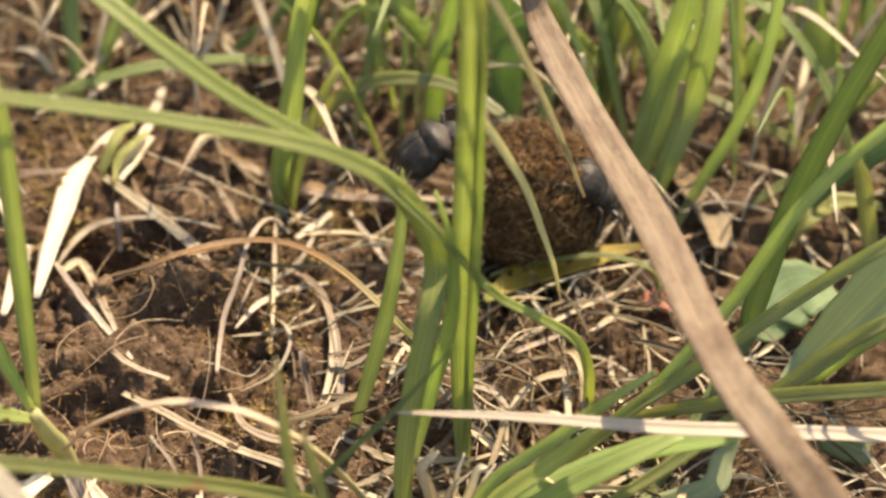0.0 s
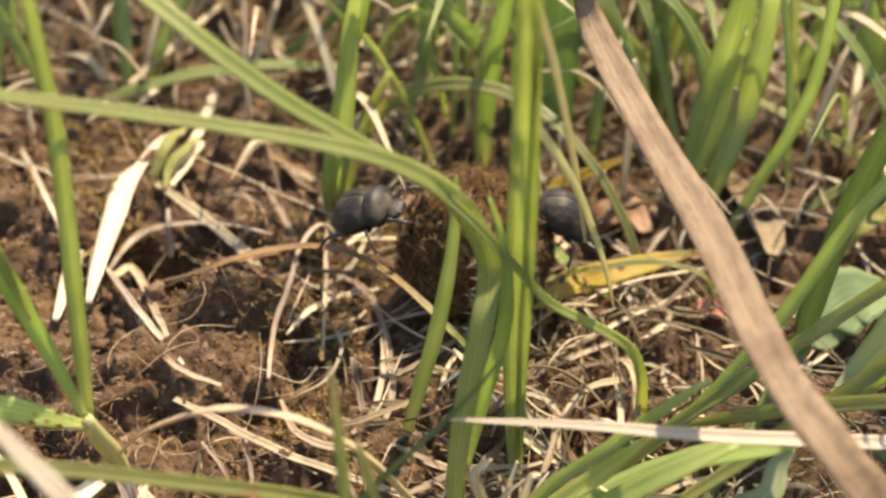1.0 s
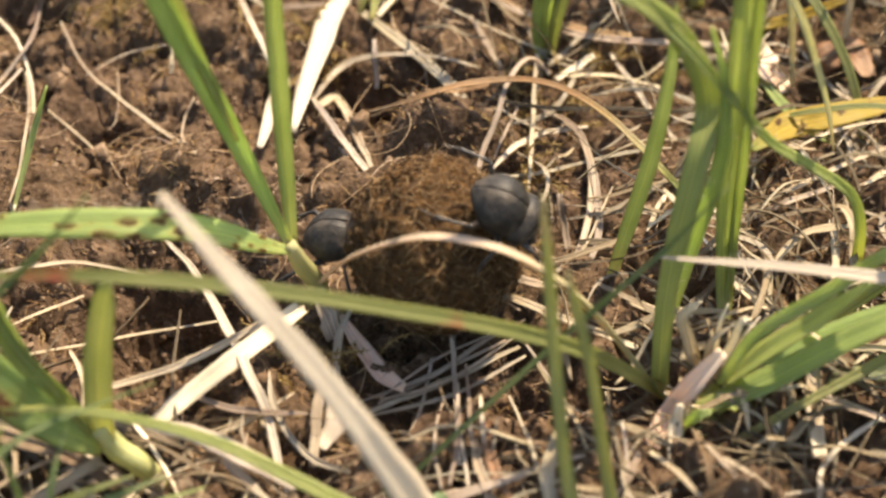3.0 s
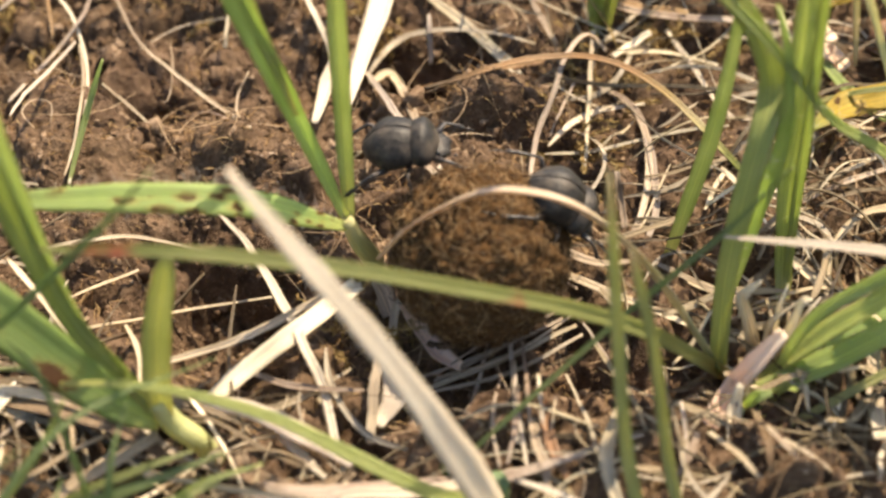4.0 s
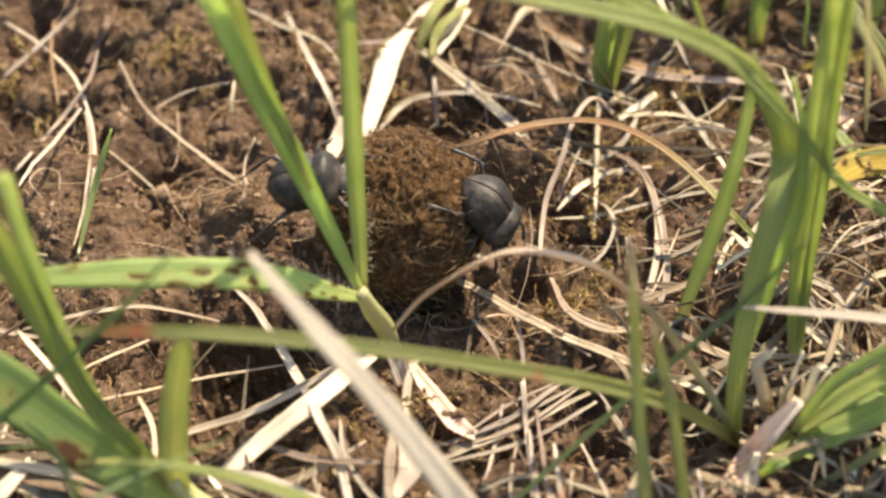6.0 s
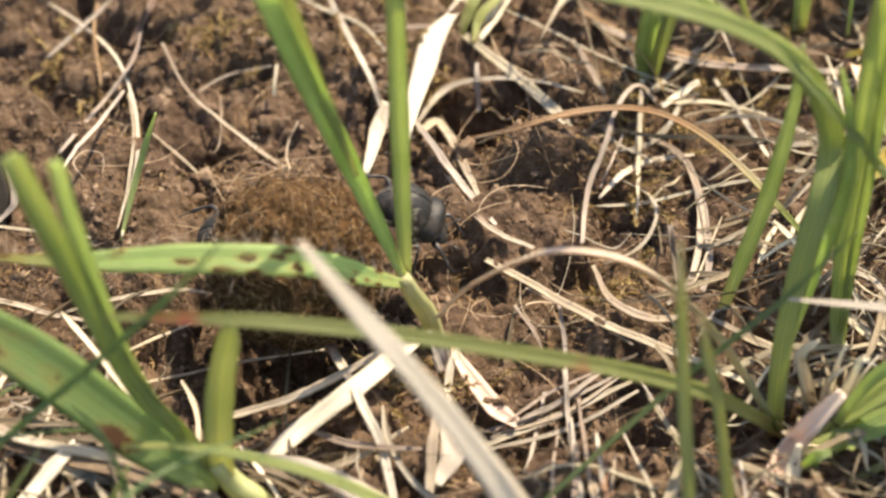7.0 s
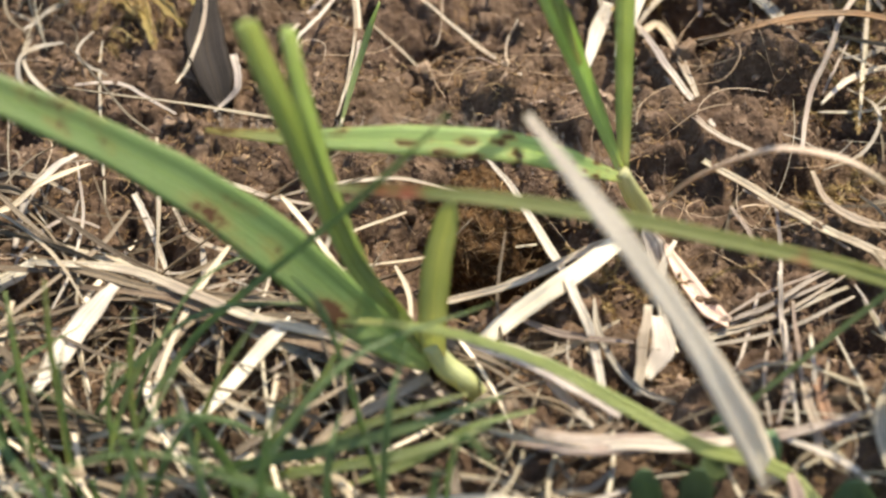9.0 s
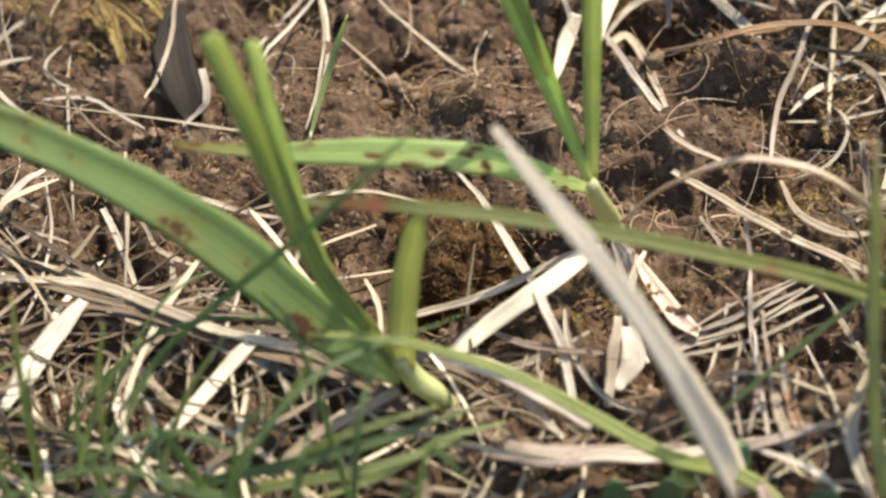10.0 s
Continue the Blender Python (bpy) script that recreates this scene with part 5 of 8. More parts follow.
straw([(-33.2, -46.1, 5.3), (-32.8, -46.9, 5.0), (-32.6, -47.2, 4.3), (-31.8, -47.8, 4.0), (-30.2, -49.1, 4.6), (-28.3, -49.8, 4.5), (-26.5, -49.1, 3.5), (-25.0, -48.0, 2.8), (-23.4, -46.8, 2.6), (-21.7, -45.8, 2.7)], (1.20, 1.55, 1.89, 2.24, 2.06, 1.90, 1.75, 1.38, 1.01, 0.64), TAN, "tan curled sheath in the litter", fold=0.5)
straw([(-19.5, -29.6, 1.6), (-19.1, -31.5, 1.8), (-18.7, -33.3, 2.0), (-18.5, -34.8, 2.0), (-18.9, -36.0, 1.7), (-19.5, -37.0, 1.4), (-20.0, -38.2, 1.2)], (1.70, 2.03, 2.35, 2.67, 2.19, 1.72, 1.24), WHITE, "bleached curled blade below the burrow", fold=0.3)
straw([(-20.4, -30.8, 4.5), (-20.4, -32.5, 4.3), (-20.5, -34.1, 4.0), (-20.6, -35.4, 3.3), (-20.6, -36.9, 2.4), (-20.7, -38.6, 1.6), (-20.7, -40.3, 0.8)], (0.84, 0.97, 1.11, 1.25, 1.16, 1.07, 0.99), STRAW, "upright grey blade below the burrow", fold=0.3)
straw([(-36.2, -30.6, 1.5), (-34.1, -31.4, 1.3), (-31.9, -32.7, 1.7), (-29.5, -34.3, 2.7), (-26.9, -35.2, 3.4), (-24.3, -35.2, 3.3), (-21.6, -34.8, 2.9)], (0.43, 0.63, 0.83, 1.02, 0.78, 0.56, 0.34), GREY, "thin grey straw across the burrow mouth")
straw([(-50.5, -47.8, 1.5), (-49.1, -46.3, 1.9), (-47.8, -44.3, 1.5), (-46.5, -42.9, 1.7), (-45.2, -42.6, 2.6), (-44.2, -41.8, 2.7), (-43.3, -40.3, 1.8)], (0.49, 0.72, 0.94, 1.17, 1.19, 1.22, 1.26), STRAW, "slanting straw on the litter", fold=0.3)
straw([(-67.4, -54.3, 3.5), (-66.1, -52.4, 3.7), (-64.7, -50.5, 4.0), (-63.4, -48.4, 4.2), (-62.2, -45.5, 4.1), (-61.0, -42.5, 4.0), (-59.7, -40.5, 4.7), (-58.8, -39.0, 4.9), (-58.2, -37.3, 4.5), (-57.6, -35.9, 4.4)], (0.73, 1.02, 1.30, 1.60, 1.67, 1.72, 1.77, 1.48, 1.20, 0.90), WHITE, "bleached narrow blade in fine grass", fold=0.3)
straw([(-89.5, -30.9, 3.9), (-77.6, -31.6, 4.6), (-68.8, -35.0, 5.1), (-61.8, -37.6, 5.1), (-52.0, -39.3, 4.6), (-43.1, -42.6, 2.8)], (0.8, 1.2, 1.3, 1.1, 1.3, 1.0), STRAW, "long flat straw lying towards the cut plant", fold=0.3, rag=0.1)
straw([(-83.0, -33.4, 3.2), (-72.2, -34.9, 4.3), (-61.9, -38.4, 4.4), (-52.5, -40.3, 4.3), (-45.5, -42.4, 4.0), (-40.5, -45.1, 2.4)], (0.6, 1.1, 1.3, 1.9, 2.0, 1.0), TAN, "tan flattened straw lying towards the cut plant", fold=0.3, rag=0.15)
straw([(-41.8, -44.0, 5.4), (-46.5, -48.3, 5.2), (-50.5, -51.4, 4.6), (-55.1, -58.4, 2.4)], (1.4, 1.5, 1.3, 1.0), PALE_LITTER, "greyish dry stalk propped below the cut plant", fold=0.5)
straw([(-27.7, -51.4, 4.0), (-21.0, -50.2, 4.8), (-15.0, -49.8, 4.8), (-5.2, -45.4, 3.4)], (0.8, 1.2, 1.3, 0.7), BLEACHED, "pale straw lying level below the burrow", fold=0.4)
straw([(-46.0, -58.1, 3.0), (-36.7, -58.9, 4.0), (-27.4, -58.5, 4.0), (-20.6, -54.4, 3.0)], (0.4, 0.7, 0.7, 0.4), WHITE, "thin bleached straw at the near edge", fold=0.4)
straw([(-94.4, -2.4, 5.1), (-92.0, -1.9, 5.1), (-90.0, -0.7, 4.5), (-88.2, 0.3, 3.7), (-86.6, 0.3, 3.2), (-85.0, -0.7, 3.1), (-83.3, -1.9, 3.3), (-81.9, -2.8, 3.3), (-80.9, -3.1, 3.0), (-79.9, -3.3, 2.5)], (0.34, 0.42, 0.50, 0.59, 0.55, 0.52, 0.48, 0.40, 0.32, 0.24), WHITE, "white curved straw at the soil edge")
straw([(-77.7, -12.7, 2.5), (-75.0, -14.0, 3.0), (-72.6, -14.3, 2.6), (-70.6, -14.0, 1.7), (-68.8, -13.9, 0.9), (-66.9, -14.4, 0.7), (-64.8, -15.7, 1.5), (-63.0, -16.6, 2.2), (-61.7, -16.5, 1.9), (-60.4, -16.1, 1.4)], (0.38, 0.50, 0.62, 0.75, 0.72, 0.68, 0.65, 0.55, 0.46, 0.37), STRAW, "straight pale straw at the soil edge")
straw([(-92.3, -28.1, 3.1), (-92.5, -25.9, 3.5), (-92.5, -24.2, 4.2), (-92.2, -22.8, 5.2), (-91.5, -21.3, 5.9), (-90.8, -19.4, 6.0), (-90.3, -17.6, 5.8), (-89.8, -16.2, 5.6), (-89.3, -15.0, 5.1), (-88.9, -13.8, 4.7)], (0.63, 0.75, 0.88, 1.00, 1.00, 1.01, 1.01, 0.86, 0.71, 0.56), WHITE, "white straw hooped in the litter", fold=0.5)
straw([(-81.5, -17.1, 2.1), (-80.4, -18.6, 1.8), (-79.2, -20.5, 1.8), (-78.0, -22.4, 1.7), (-77.1, -23.9, 0.9), (-76.2, -25.2, -0.2), (-75.3, -26.8, -1.0)], (0.84, 0.86, 0.89, 0.91, 0.79, 0.67, 0.54), WHITE, "thin white straw in the litter")
straw([(-76.0, -19.5, 2.7), (-75.3, -20.1, 1.8), (-74.7, -20.9, 1.0), (-73.6, -22.0, 0.8), (-71.9, -23.2, 1.1), (-70.1, -23.7, 0.9), (-68.5, -23.7, 0.3), (-66.6, -24.9, 0.8), (-64.6, -26.3, 1.6), (-62.9, -27.1, 1.6)], (0.46, 0.52, 0.58, 0.64, 0.61, 0.57, 0.54, 0.45, 0.36, 0.27), STRAW, "curved thin straw in the litter")
straw([(-81.3, 19.3, 4.0), (-80.7, 16.0, 3.9), (-80.3, 13.3, 3.5), (-79.4, 10.0, 3.7), (-78.1, 6.4, 4.1), (-77.0, 4.0, 3.7), (-76.2, 2.5, 2.9), (-75.7, 1.4, 2.1), (-75.3, 0.6, 1.4), (-74.8, -0.7, 1.1)], (2.20, 3.25, 4.28, 5.29, 4.99, 4.72, 4.48, 3.31, 2.14, 0.97), DARK, "dark grey dead leaf lying on the soil", fold=0.3, name='dead_leaf', category='leaf', across=7)
straw([(-75.1, 7.1, 3.6), (-74.2, 4.9, 3.6), (-73.5, 2.9, 3.5), (-73.3, 1.5, 3.0), (-74.0, 0.7, 2.3), (-74.9, -0.2, 1.8), (-75.8, -1.4, 1.6)], (1.09, 1.05, 1.01, 0.97, 0.75, 0.52, 0.29), WHITE, "white straw beside a dark dead leaf")
straw([(-81.0, 19.0, 5.6), (-80.6, 16.1, 5.4), (-80.2, 13.7, 4.9), (-79.9, 11.0, 4.6), (-79.7, 8.1, 4.7), (-79.7, 5.4, 4.7), (-79.9, 3.6, 4.4), (-80.3, 2.7, 3.9), (-80.6, 1.9, 3.8), (-80.7, 0.7, 4.0)], (0.41, 0.47, 0.54, 0.60, 0.60, 0.59, 0.59, 0.49, 0.39, 0.29), STRAW, "straw curving past a dark dead leaf")
straw([(-64.2, 24.5, 2.1), (-64.2, 19.9, 3.9), (-64.1, 14.5, 6.4), (-64.0, 10.0, 8.4), (-64.2, 7.2, 9.5), (-64.6, 5.3, 10.0), (-65.0, 3.7, 10.3), (-65.3, 2.4, 10.3), (-65.6, 1.1, 10.4), (-65.8, -0.3, 10.5)], (0.42, 0.48, 0.53, 0.59, 0.58, 0.58, 0.57, 0.48, 0.38, 0.28), WHITE, "thin straw leaning on cut stems")
straw([(-63.4, 23.4, 2.5), (-62.5, 20.5, 2.7), (-61.7, 17.5, 3.2), (-60.6, 13.0, 4.5), (-59.8, 8.1, 5.6), (-59.5, 4.5, 5.4), (-59.6, 2.3, 4.4), (-59.8, 0.6, 3.7), (-59.8, -1.3, 3.7), (-59.7, -3.7, 4.2)], (0.41, 0.43, 0.44, 0.45, 0.44, 0.44, 0.43, 0.37, 0.30, 0.24), STRAW, "thin curved straw behind cut stems", fold=0.7)

straw([(5.6, -37.0, 6.0), (4.3, -41.3, 6.0), (3.5, -45.4, 5.5), (4.3, -48.8, 4.5), (5.8, -51.3, 3.0)], (0.70, 1.40, 1.90, 1.70, 0.80), GREY, "curled grey dead leaf standing in the litter", fold=0.9, rag=0.25)
straw([(-2.8, -36.4, 4.0), (-2.4, -40.7, 4.5), (-1.5, -44.3, 4.5), (-0.0, -46.6, 3.5)], (1.00, 1.50, 1.40, 0.60), BROWN, "torn brown-grey leaf shreds in the litter", fold=0.8, rag=0.25)
straw([(-3.9, -38.9, 4.0), (-3.4, -43.1, 4.6), (-2.4, -46.0, 4.2), (-2.1, -49.0, 3.0)], (0.80, 1.30, 1.20, 0.50), STRAW, "frayed pale leaf strip in the litter", fold=0.8, rag=0.25)
straw([(-5.4, -48.3, 5.5), (-2.0, -49.5, 5.5), (0.5, -50.4, 5.0), (2.8, -51.5, 4.0)], (0.50, 0.80, 0.80, 0.50), WHITE, "thin pale straw crossing the litter", fold=0.5, rag=0.25)
straw([(-4.9, -52.3, 5.0), (-4.2, -54.9, 5.0), (-3.7, -57.5, 3.5)], (1.00, 1.60, 1.20), STRAW, "small frayed straw tuft in the litter", fold=0.8, rag=0.25)

# the right-hand grass
reeds = plant("grass_tuft", (42.7, -23.0, 0.0), "clump of long slanting green blades", "grass")
blade(reeds, [(40.0, -30.0, 0.0), (56.0, -9.4, 10.0), (57.9, -7.2, 16.0), (60.1, -6.0, 28.0), (62.6, -7.5, 42.0), (65.4, -9.3, 54.0), (67.2, -11.3, 64.0)], (0.94, 2.27, 2.77, 2.95, 2.70, 2.35, 1.69), DEEP, fold=0.35)
blade(reeds, [(34.1, -16.5, -1.8), (42.3, -16.6, 7.7), (49.4, -15.0, 17.0), (53.2, -14.2, 23.0), (57.6, -13.8, 33.0), (61.4, -14.0, 40.0), (65.5, -14.7, 46.0), (71.0, -14.8, 52.0)], (0.93, 1.43, 1.66, 1.77, 1.72, 1.68, 1.53, 1.16), GREEN, fold=0.4)
blade(reeds, [(32.3, -18.0, -2.0), (40.8, -17.5, 7.8), (48.8, -16.4, 14.0), (54.5, -16.6, 20.0), (61.3, -16.1, 26.0), (67.6, -16.7, 32.0), (75.5, -15.1, 36.0)], (0.93, 1.56, 1.80, 1.77, 1.74, 1.59, 1.10), GREEN, fold=0.4)
blade(reeds, [(22.0, -36.0, 0.0), (45.9, -25.7, 9.0), (52.1, -23.7, 13.0), (57.8, -23.3, 18.0), (61.7, -22.8, 22.0), (66.7, -23.5, 27.0), (75.0, -21.2, 30.0)], (0.82, 1.63, 2.01, 1.98, 1.84, 1.69, 1.21), GREEN, fold=0.4)
blade(reeds, [(41.1, -13.5, 3.8), (48.7, -19.0, 11.0), (57.5, -24.8, 18.0), (65.5, -30.4, 24.0), (71.7, -34.0, 28.0)], (0.53, 1.67, 1.85, 1.78, 1.28), GREEN, fold=0.35)
blade(reeds, [(20.0, -34.0, 0.0), (29.6, -26.5, 4.2), (36.5, -25.4, 7.7), (42.2, -26.7, 12.0), (50.3, -28.1, 15.0), (54.0, -27.7, 16.0)], (1.18, 2.78, 3.53, 3.47, 2.21, 0.49), BRIGHT, fold=0.3, face=(0.1, -0.1, 1.0))
blade(reeds, [(30.0, -26.0, 0.0), (48.6, -27.3, 5.2), (52.0, -24.2, 8.2), (53.8, -23.4, 10.0)], (0.94, 3.16, 2.54, 0.38), GLAUCOUS, fold=0.3)
broad = plant("broad_grass_plant", (63.3, -5.9, 0.0), "broad pale green leaf blade rising from the litter", "grass")
blade(broad, [(61.1, -9.8, 3.3), (66.0, -6.8, 6.4), (69.6, -8.5, 15.0), (73.5, -10.1, 24.0), (77.5, -11.1, 32.0)], (0.54, 4.09, 6.62, 7.71, 7.52), GLAUCOUS, fold=0.25, across=7)
blade(broad, [(62.6, -9.6, 1.7), (67.2, -6.6, 3.4), (70.4, -10.1, 12.0), (76.4, -11.2, 18.0)], (0.68, 1.92, 2.26, 1.83), GREEN, fold=0.35)
straw([(73.3, 9.9, 4.0), (71.7, 9.3, 4.3), (70.0, 8.7, 4.7), (68.5, 8.3, 4.5), (67.1, 7.8, 4.0), (65.7, 6.8, 3.5), (64.6, 5.9, 2.9), (64.1, 5.1, 2.1), (63.9, 4.1, 1.4), (63.6, 3.0, 0.8)], (4.32, 5.98, 7.63, 9.28, 9.04, 8.78, 8.53, 6.63, 4.73, 2.83), SAGE, "crinkled grey-green leaf lying in the grass", fold=0.25, name='crinkled_leaf', category='leaf', across=9, rag=0.2, group='leaves')
straw([(66.2, -16.9, 4.5), (66.6, -17.6, 4.6), (66.9, -18.5, 4.9), (67.3, -19.7, 5.5), (68.1, -20.5, 5.7), (69.1, -21.0, 5.5), (70.2, -21.4, 5.3)], (3.28, 4.36, 5.43, 6.48, 5.60, 4.73, 3.87), DEEP, "dark round leaf at the edge of the grass", fold=0.2, name='round_leaf', category='leaf', across=9, group='leaves')
straw([(28.1, 6.5, 5.5), (29.6, 8.0, 5.5), (31.2, 9.8, 5.2), (33.0, 11.9, 4.5), (34.7, 13.0, 4.3), (36.4, 13.1, 4.7), (38.2, 13.4, 5.1), (39.8, 13.8, 5.2), (41.6, 14.4, 5.3), (43.6, 15.5, 4.9), (45.8, 16.5, 4.8), (48.2, 17.3, 4.7), (50.7, 18.4, 4.5)], (0.98, 1.97, 2.98, 4.01, 3.93, 3.83, 3.74, 3.46, 3.18, 2.90, 2.14, 1.36, 0.59), YELLOW, "yellow leaf with brown spots in the grass", fold=0.25, name='yellow_leaf', category='leaf', across=7, group='leaves')
straw([(29.6, 13.8, 3.4), (31.5, 13.9, 4.1), (33.3, 13.7, 4.9), (35.2, 13.1, 6.0), (37.4, 12.5, 6.9), (39.8, 12.2, 7.6), (42.0, 11.5, 8.3), (43.7, 10.9, 8.7), (45.3, 10.5, 8.7), (46.8, 10.4, 8.2), (48.1, 10.3, 7.8), (49.3, 10.0, 7.3), (50.2, 10.1, 6.2), (50.8, 10.1, 4.5), (51.0, 10.0, 2.6), (51.2, 9.2, 1.2)], (0.58, 0.67, 0.77, 0.86, 0.86, 0.85, 0.85, 0.85, 0.85, 0.85, 0.80, 0.76, 0.71, 0.67, 0.62, 0.58), GREEN, "thin green blade arched over a yellow leaf", name='fallen_leaf', category='grass', group='blades')
straw([(49.1, 9.6, 2.4), (49.8, 9.6, 2.3), (50.5, 9.8, 2.1), (51.2, 9.9, 1.7), (51.9, 10.0, 1.4), (52.7, 10.0, 1.0), (53.3, 9.8, 0.7)], (2.15, 2.68, 3.21, 3.74, 2.98, 2.21, 1.44), RED, "small red leaf in the litter", fold=0.3, name='red_leaf', category='leaf', group='leaves')
straw([(38.5, 28.0, 0.1), (38.9, 28.4, 0.8), (39.3, 28.6, 1.7), (39.9, 28.9, 2.2), (40.8, 29.3, 2.5), (41.9, 29.5, 2.8), (42.9, 29.5, 2.7), (43.7, 28.9, 2.2), (44.3, 27.6, 1.8), (44.8, 25.9, 1.6)], (2.25, 3.00, 3.74, 4.49, 4.49, 4.49, 4.49, 3.74, 2.99, 2.23), BROWN, "rust-coloured dead leaf under the grass", name='dead_leaf', category='leaf', group='leaves', fold=0.3)
straw([(56.0, 35.6, 4.7), (56.8, 34.0, 4.7), (57.4, 31.9, 5.0), (58.0, 29.5, 5.4), (58.7, 27.4, 5.2), (59.6, 25.5, 4.6), (60.3, 24.0, 3.9), (60.6, 22.2, 3.6), (60.7, 20.2, 3.6), (60.9, 18.6, 3.3)], (1.56, 2.32, 3.08, 3.82, 4.05, 4.29, 4.53, 4.01, 3.48, 2.97), TAN, "tan dead leaf under the blades", name='dead_leaf', category='leaf', group='leaves', fold=0.3)
straw([(30.4, 32.4, 2.5), (30.7, 29.4, 3.2), (31.0, 26.4, 3.9), (31.5, 24.8, 3.6), (32.4, 24.7, 2.4), (33.4, 24.9, 1.0), (34.3, 24.1, 0.4)], (2.26, 2.89, 3.50, 4.12, 3.49, 2.87, 2.22), PINK, "pink-white dry scrap behind the tuft", name='dead_leaf', category='leaf', group='leaves', fold=0.4, rag=0.2)
straw([(28.3, 10.4, 3.2), (30.8, 12.4, 2.4), (33.3, 14.0, 1.9), (36.0, 14.7, 2.3), (39.3, 15.6, 2.7), (43.0, 17.0, 2.7), (47.2, 18.0, 3.2), (51.9, 19.0, 3.8), (57.3, 21.1, 3.6), (62.8, 23.5, 3.3)], (0.49, 0.56, 0.63, 0.70, 0.70, 0.71, 0.71, 0.64, 0.58, 0.52), BROWN, "thin brown stalk across the grass")
straw([(27.5, 1.0, 0.6), (29.6, 1.0, 2.0), (31.6, 1.0, 3.5), (34.1, 2.3, 3.9), (37.2, 4.7, 3.7), (40.5, 6.8, 3.8), (43.5, 8.9, 3.5), (45.9, 11.1, 2.5), (47.7, 12.6, 1.7), (49.5, 13.5, 1.4)], (0.49, 0.55, 0.61, 0.68, 0.65, 0.63, 0.60, 0.50, 0.41, 0.31), STRAW, "orange-tan straw in the litter")
straw([(26.7, -1.6, 0.9), (28.6, -0.6, 1.2), (30.3, -0.7, 2.5), (32.1, -0.5, 3.5), (34.1, 0.8, 3.2), (36.1, 2.2, 2.8), (38.1, 3.5, 2.6)], (0.67, 0.73, 0.79, 0.86, 0.76, 0.67, 0.58), STRAW, "double tan straw in the litter")

# the middle and far blades
behind = plant("grass_plant", (24.3, 42.6, 0.0), "upright green blade standing behind the tuft", "grass")
blade(behind, [(24.0, 43.8, -0.9), (24.4, 45.3, 7.8), (25.1, 45.5, 17.0), (26.6, 45.4, 26.0), (27.2, 45.2, 33.0)], (2.07, 2.82, 2.92, 2.25, 1.62), BRIGHT, fold=0.35)
arch_plant = plant("grass_plant", (8.4, 49.6, 0.0), "green blade bent over in an arch", "grass")
blade(arch_plant, [(8.0, 49.0, 1.0), (10.4, 45.6, 8.2), (14.9, 43.3, 13.0), (19.3, 40.2, 16.0), (25.1, 37.3, 17.0), (30.8, 33.5, 16.0), (36.3, 27.4, 13.0), (40.5, 22.1, 7.7), (42.7, 18.2, 2.3), (42.9, 14.9, -0.6)], (1.60, 2.19, 2.31, 2.12, 1.80, 1.49, 1.32, 1.32, 1.18, 0.59), GREEN, fold=0.35)
stalk_plant = plant("grass_stalk", (17.1, 42.7, 0.0), "thin pale grass stalk leaning over the soil", "grass")
blade(stalk_plant, [(17.2, 40.6, 1.8), (15.0, 41.8, 7.5), (11.8, 41.8, 15.0), (8.3, 40.8, 22.0), (3.5, 40.3, 28.0), (1.4, 40.3, 31.0)], (0.94, 1.01, 1.06, 1.04, 0.88, 0.58), PALE, fold=0.6, name='stem')
back_plant = plant("grass_plant", (4.0, 31.8, 0.0), "green plant base with dry sheath in the moss", "grass")
blade(back_plant, [(3.6, 33.6, -2.8), (3.3, 32.9, 3.4), (4.0, 30.8, 14.0), (4.9, 30.5, 22.0), (5.5, 30.9, 30.0), (6.5, 29.5, 38.0)], (2.14, 3.31, 3.78, 2.84, 2.37, 1.63), GREEN, fold=0.35)
blade(back_plant, [(4.0, 33.6, -2.4), (5.1, 30.7, 7.8), (7.3, 31.7, 16.0), (10.5, 31.2, 24.0)], (1.22, 1.92, 1.89, 0.99), GREEN, fold=0.35)
blade(back_plant, [(3.3, 33.0, -3.4), (2.9, 33.0, -2.4), (1.8, 15.6, 1.1)], (1.07, 1.22, 0.57), STRAW, name='sheath', fold=0.5)
straw([(30.4, 24.7, 2.8), (31.5, 22.9, 2.3), (32.5, 20.3, 2.3), (33.4, 17.8, 2.6), (34.4, 15.9, 2.7), (35.5, 14.5, 2.6), (36.6, 13.8, 2.1), (37.6, 13.5, 1.6), (38.6, 13.4, 1.2), (39.5, 12.9, 1.0)], (1.03, 1.32, 1.60, 1.88, 1.82, 1.76, 1.71, 1.38, 1.05, 0.71), GREEN, "thick green blade fallen in the grass", name='fallen_leaf', category='grass', group='blades')
straw([(29.3, 36.0, 1.2), (30.7, 35.3, 2.0), (32.2, 34.9, 2.6), (33.7, 34.8, 3.0), (35.1, 34.6, 3.7), (36.5, 34.4, 4.4), (37.9, 33.9, 5.5), (39.7, 33.4, 6.9), (41.6, 33.5, 7.9), (43.7, 34.1, 8.5)], (0.77, 1.17, 1.57, 1.97, 1.97, 1.97, 1.96, 1.55, 1.15, 0.75), YELLOW, "yellow-orange dead blade under the grass", name='withered_leaf', group='dead blades')
rear = plant("grass_tuft", (39.5, 46.3, 0.0), "clump of broad green blades behind the straw", "grass")
blade(rear, [(36.2, 49.9, -0.1), (34.8, 51.9, 6.9), (34.8, 52.7, 15.0), (35.0, 53.0, 24.0)], (3.26, 5.64, 6.66, 5.44), DEEP, fold=0.25)
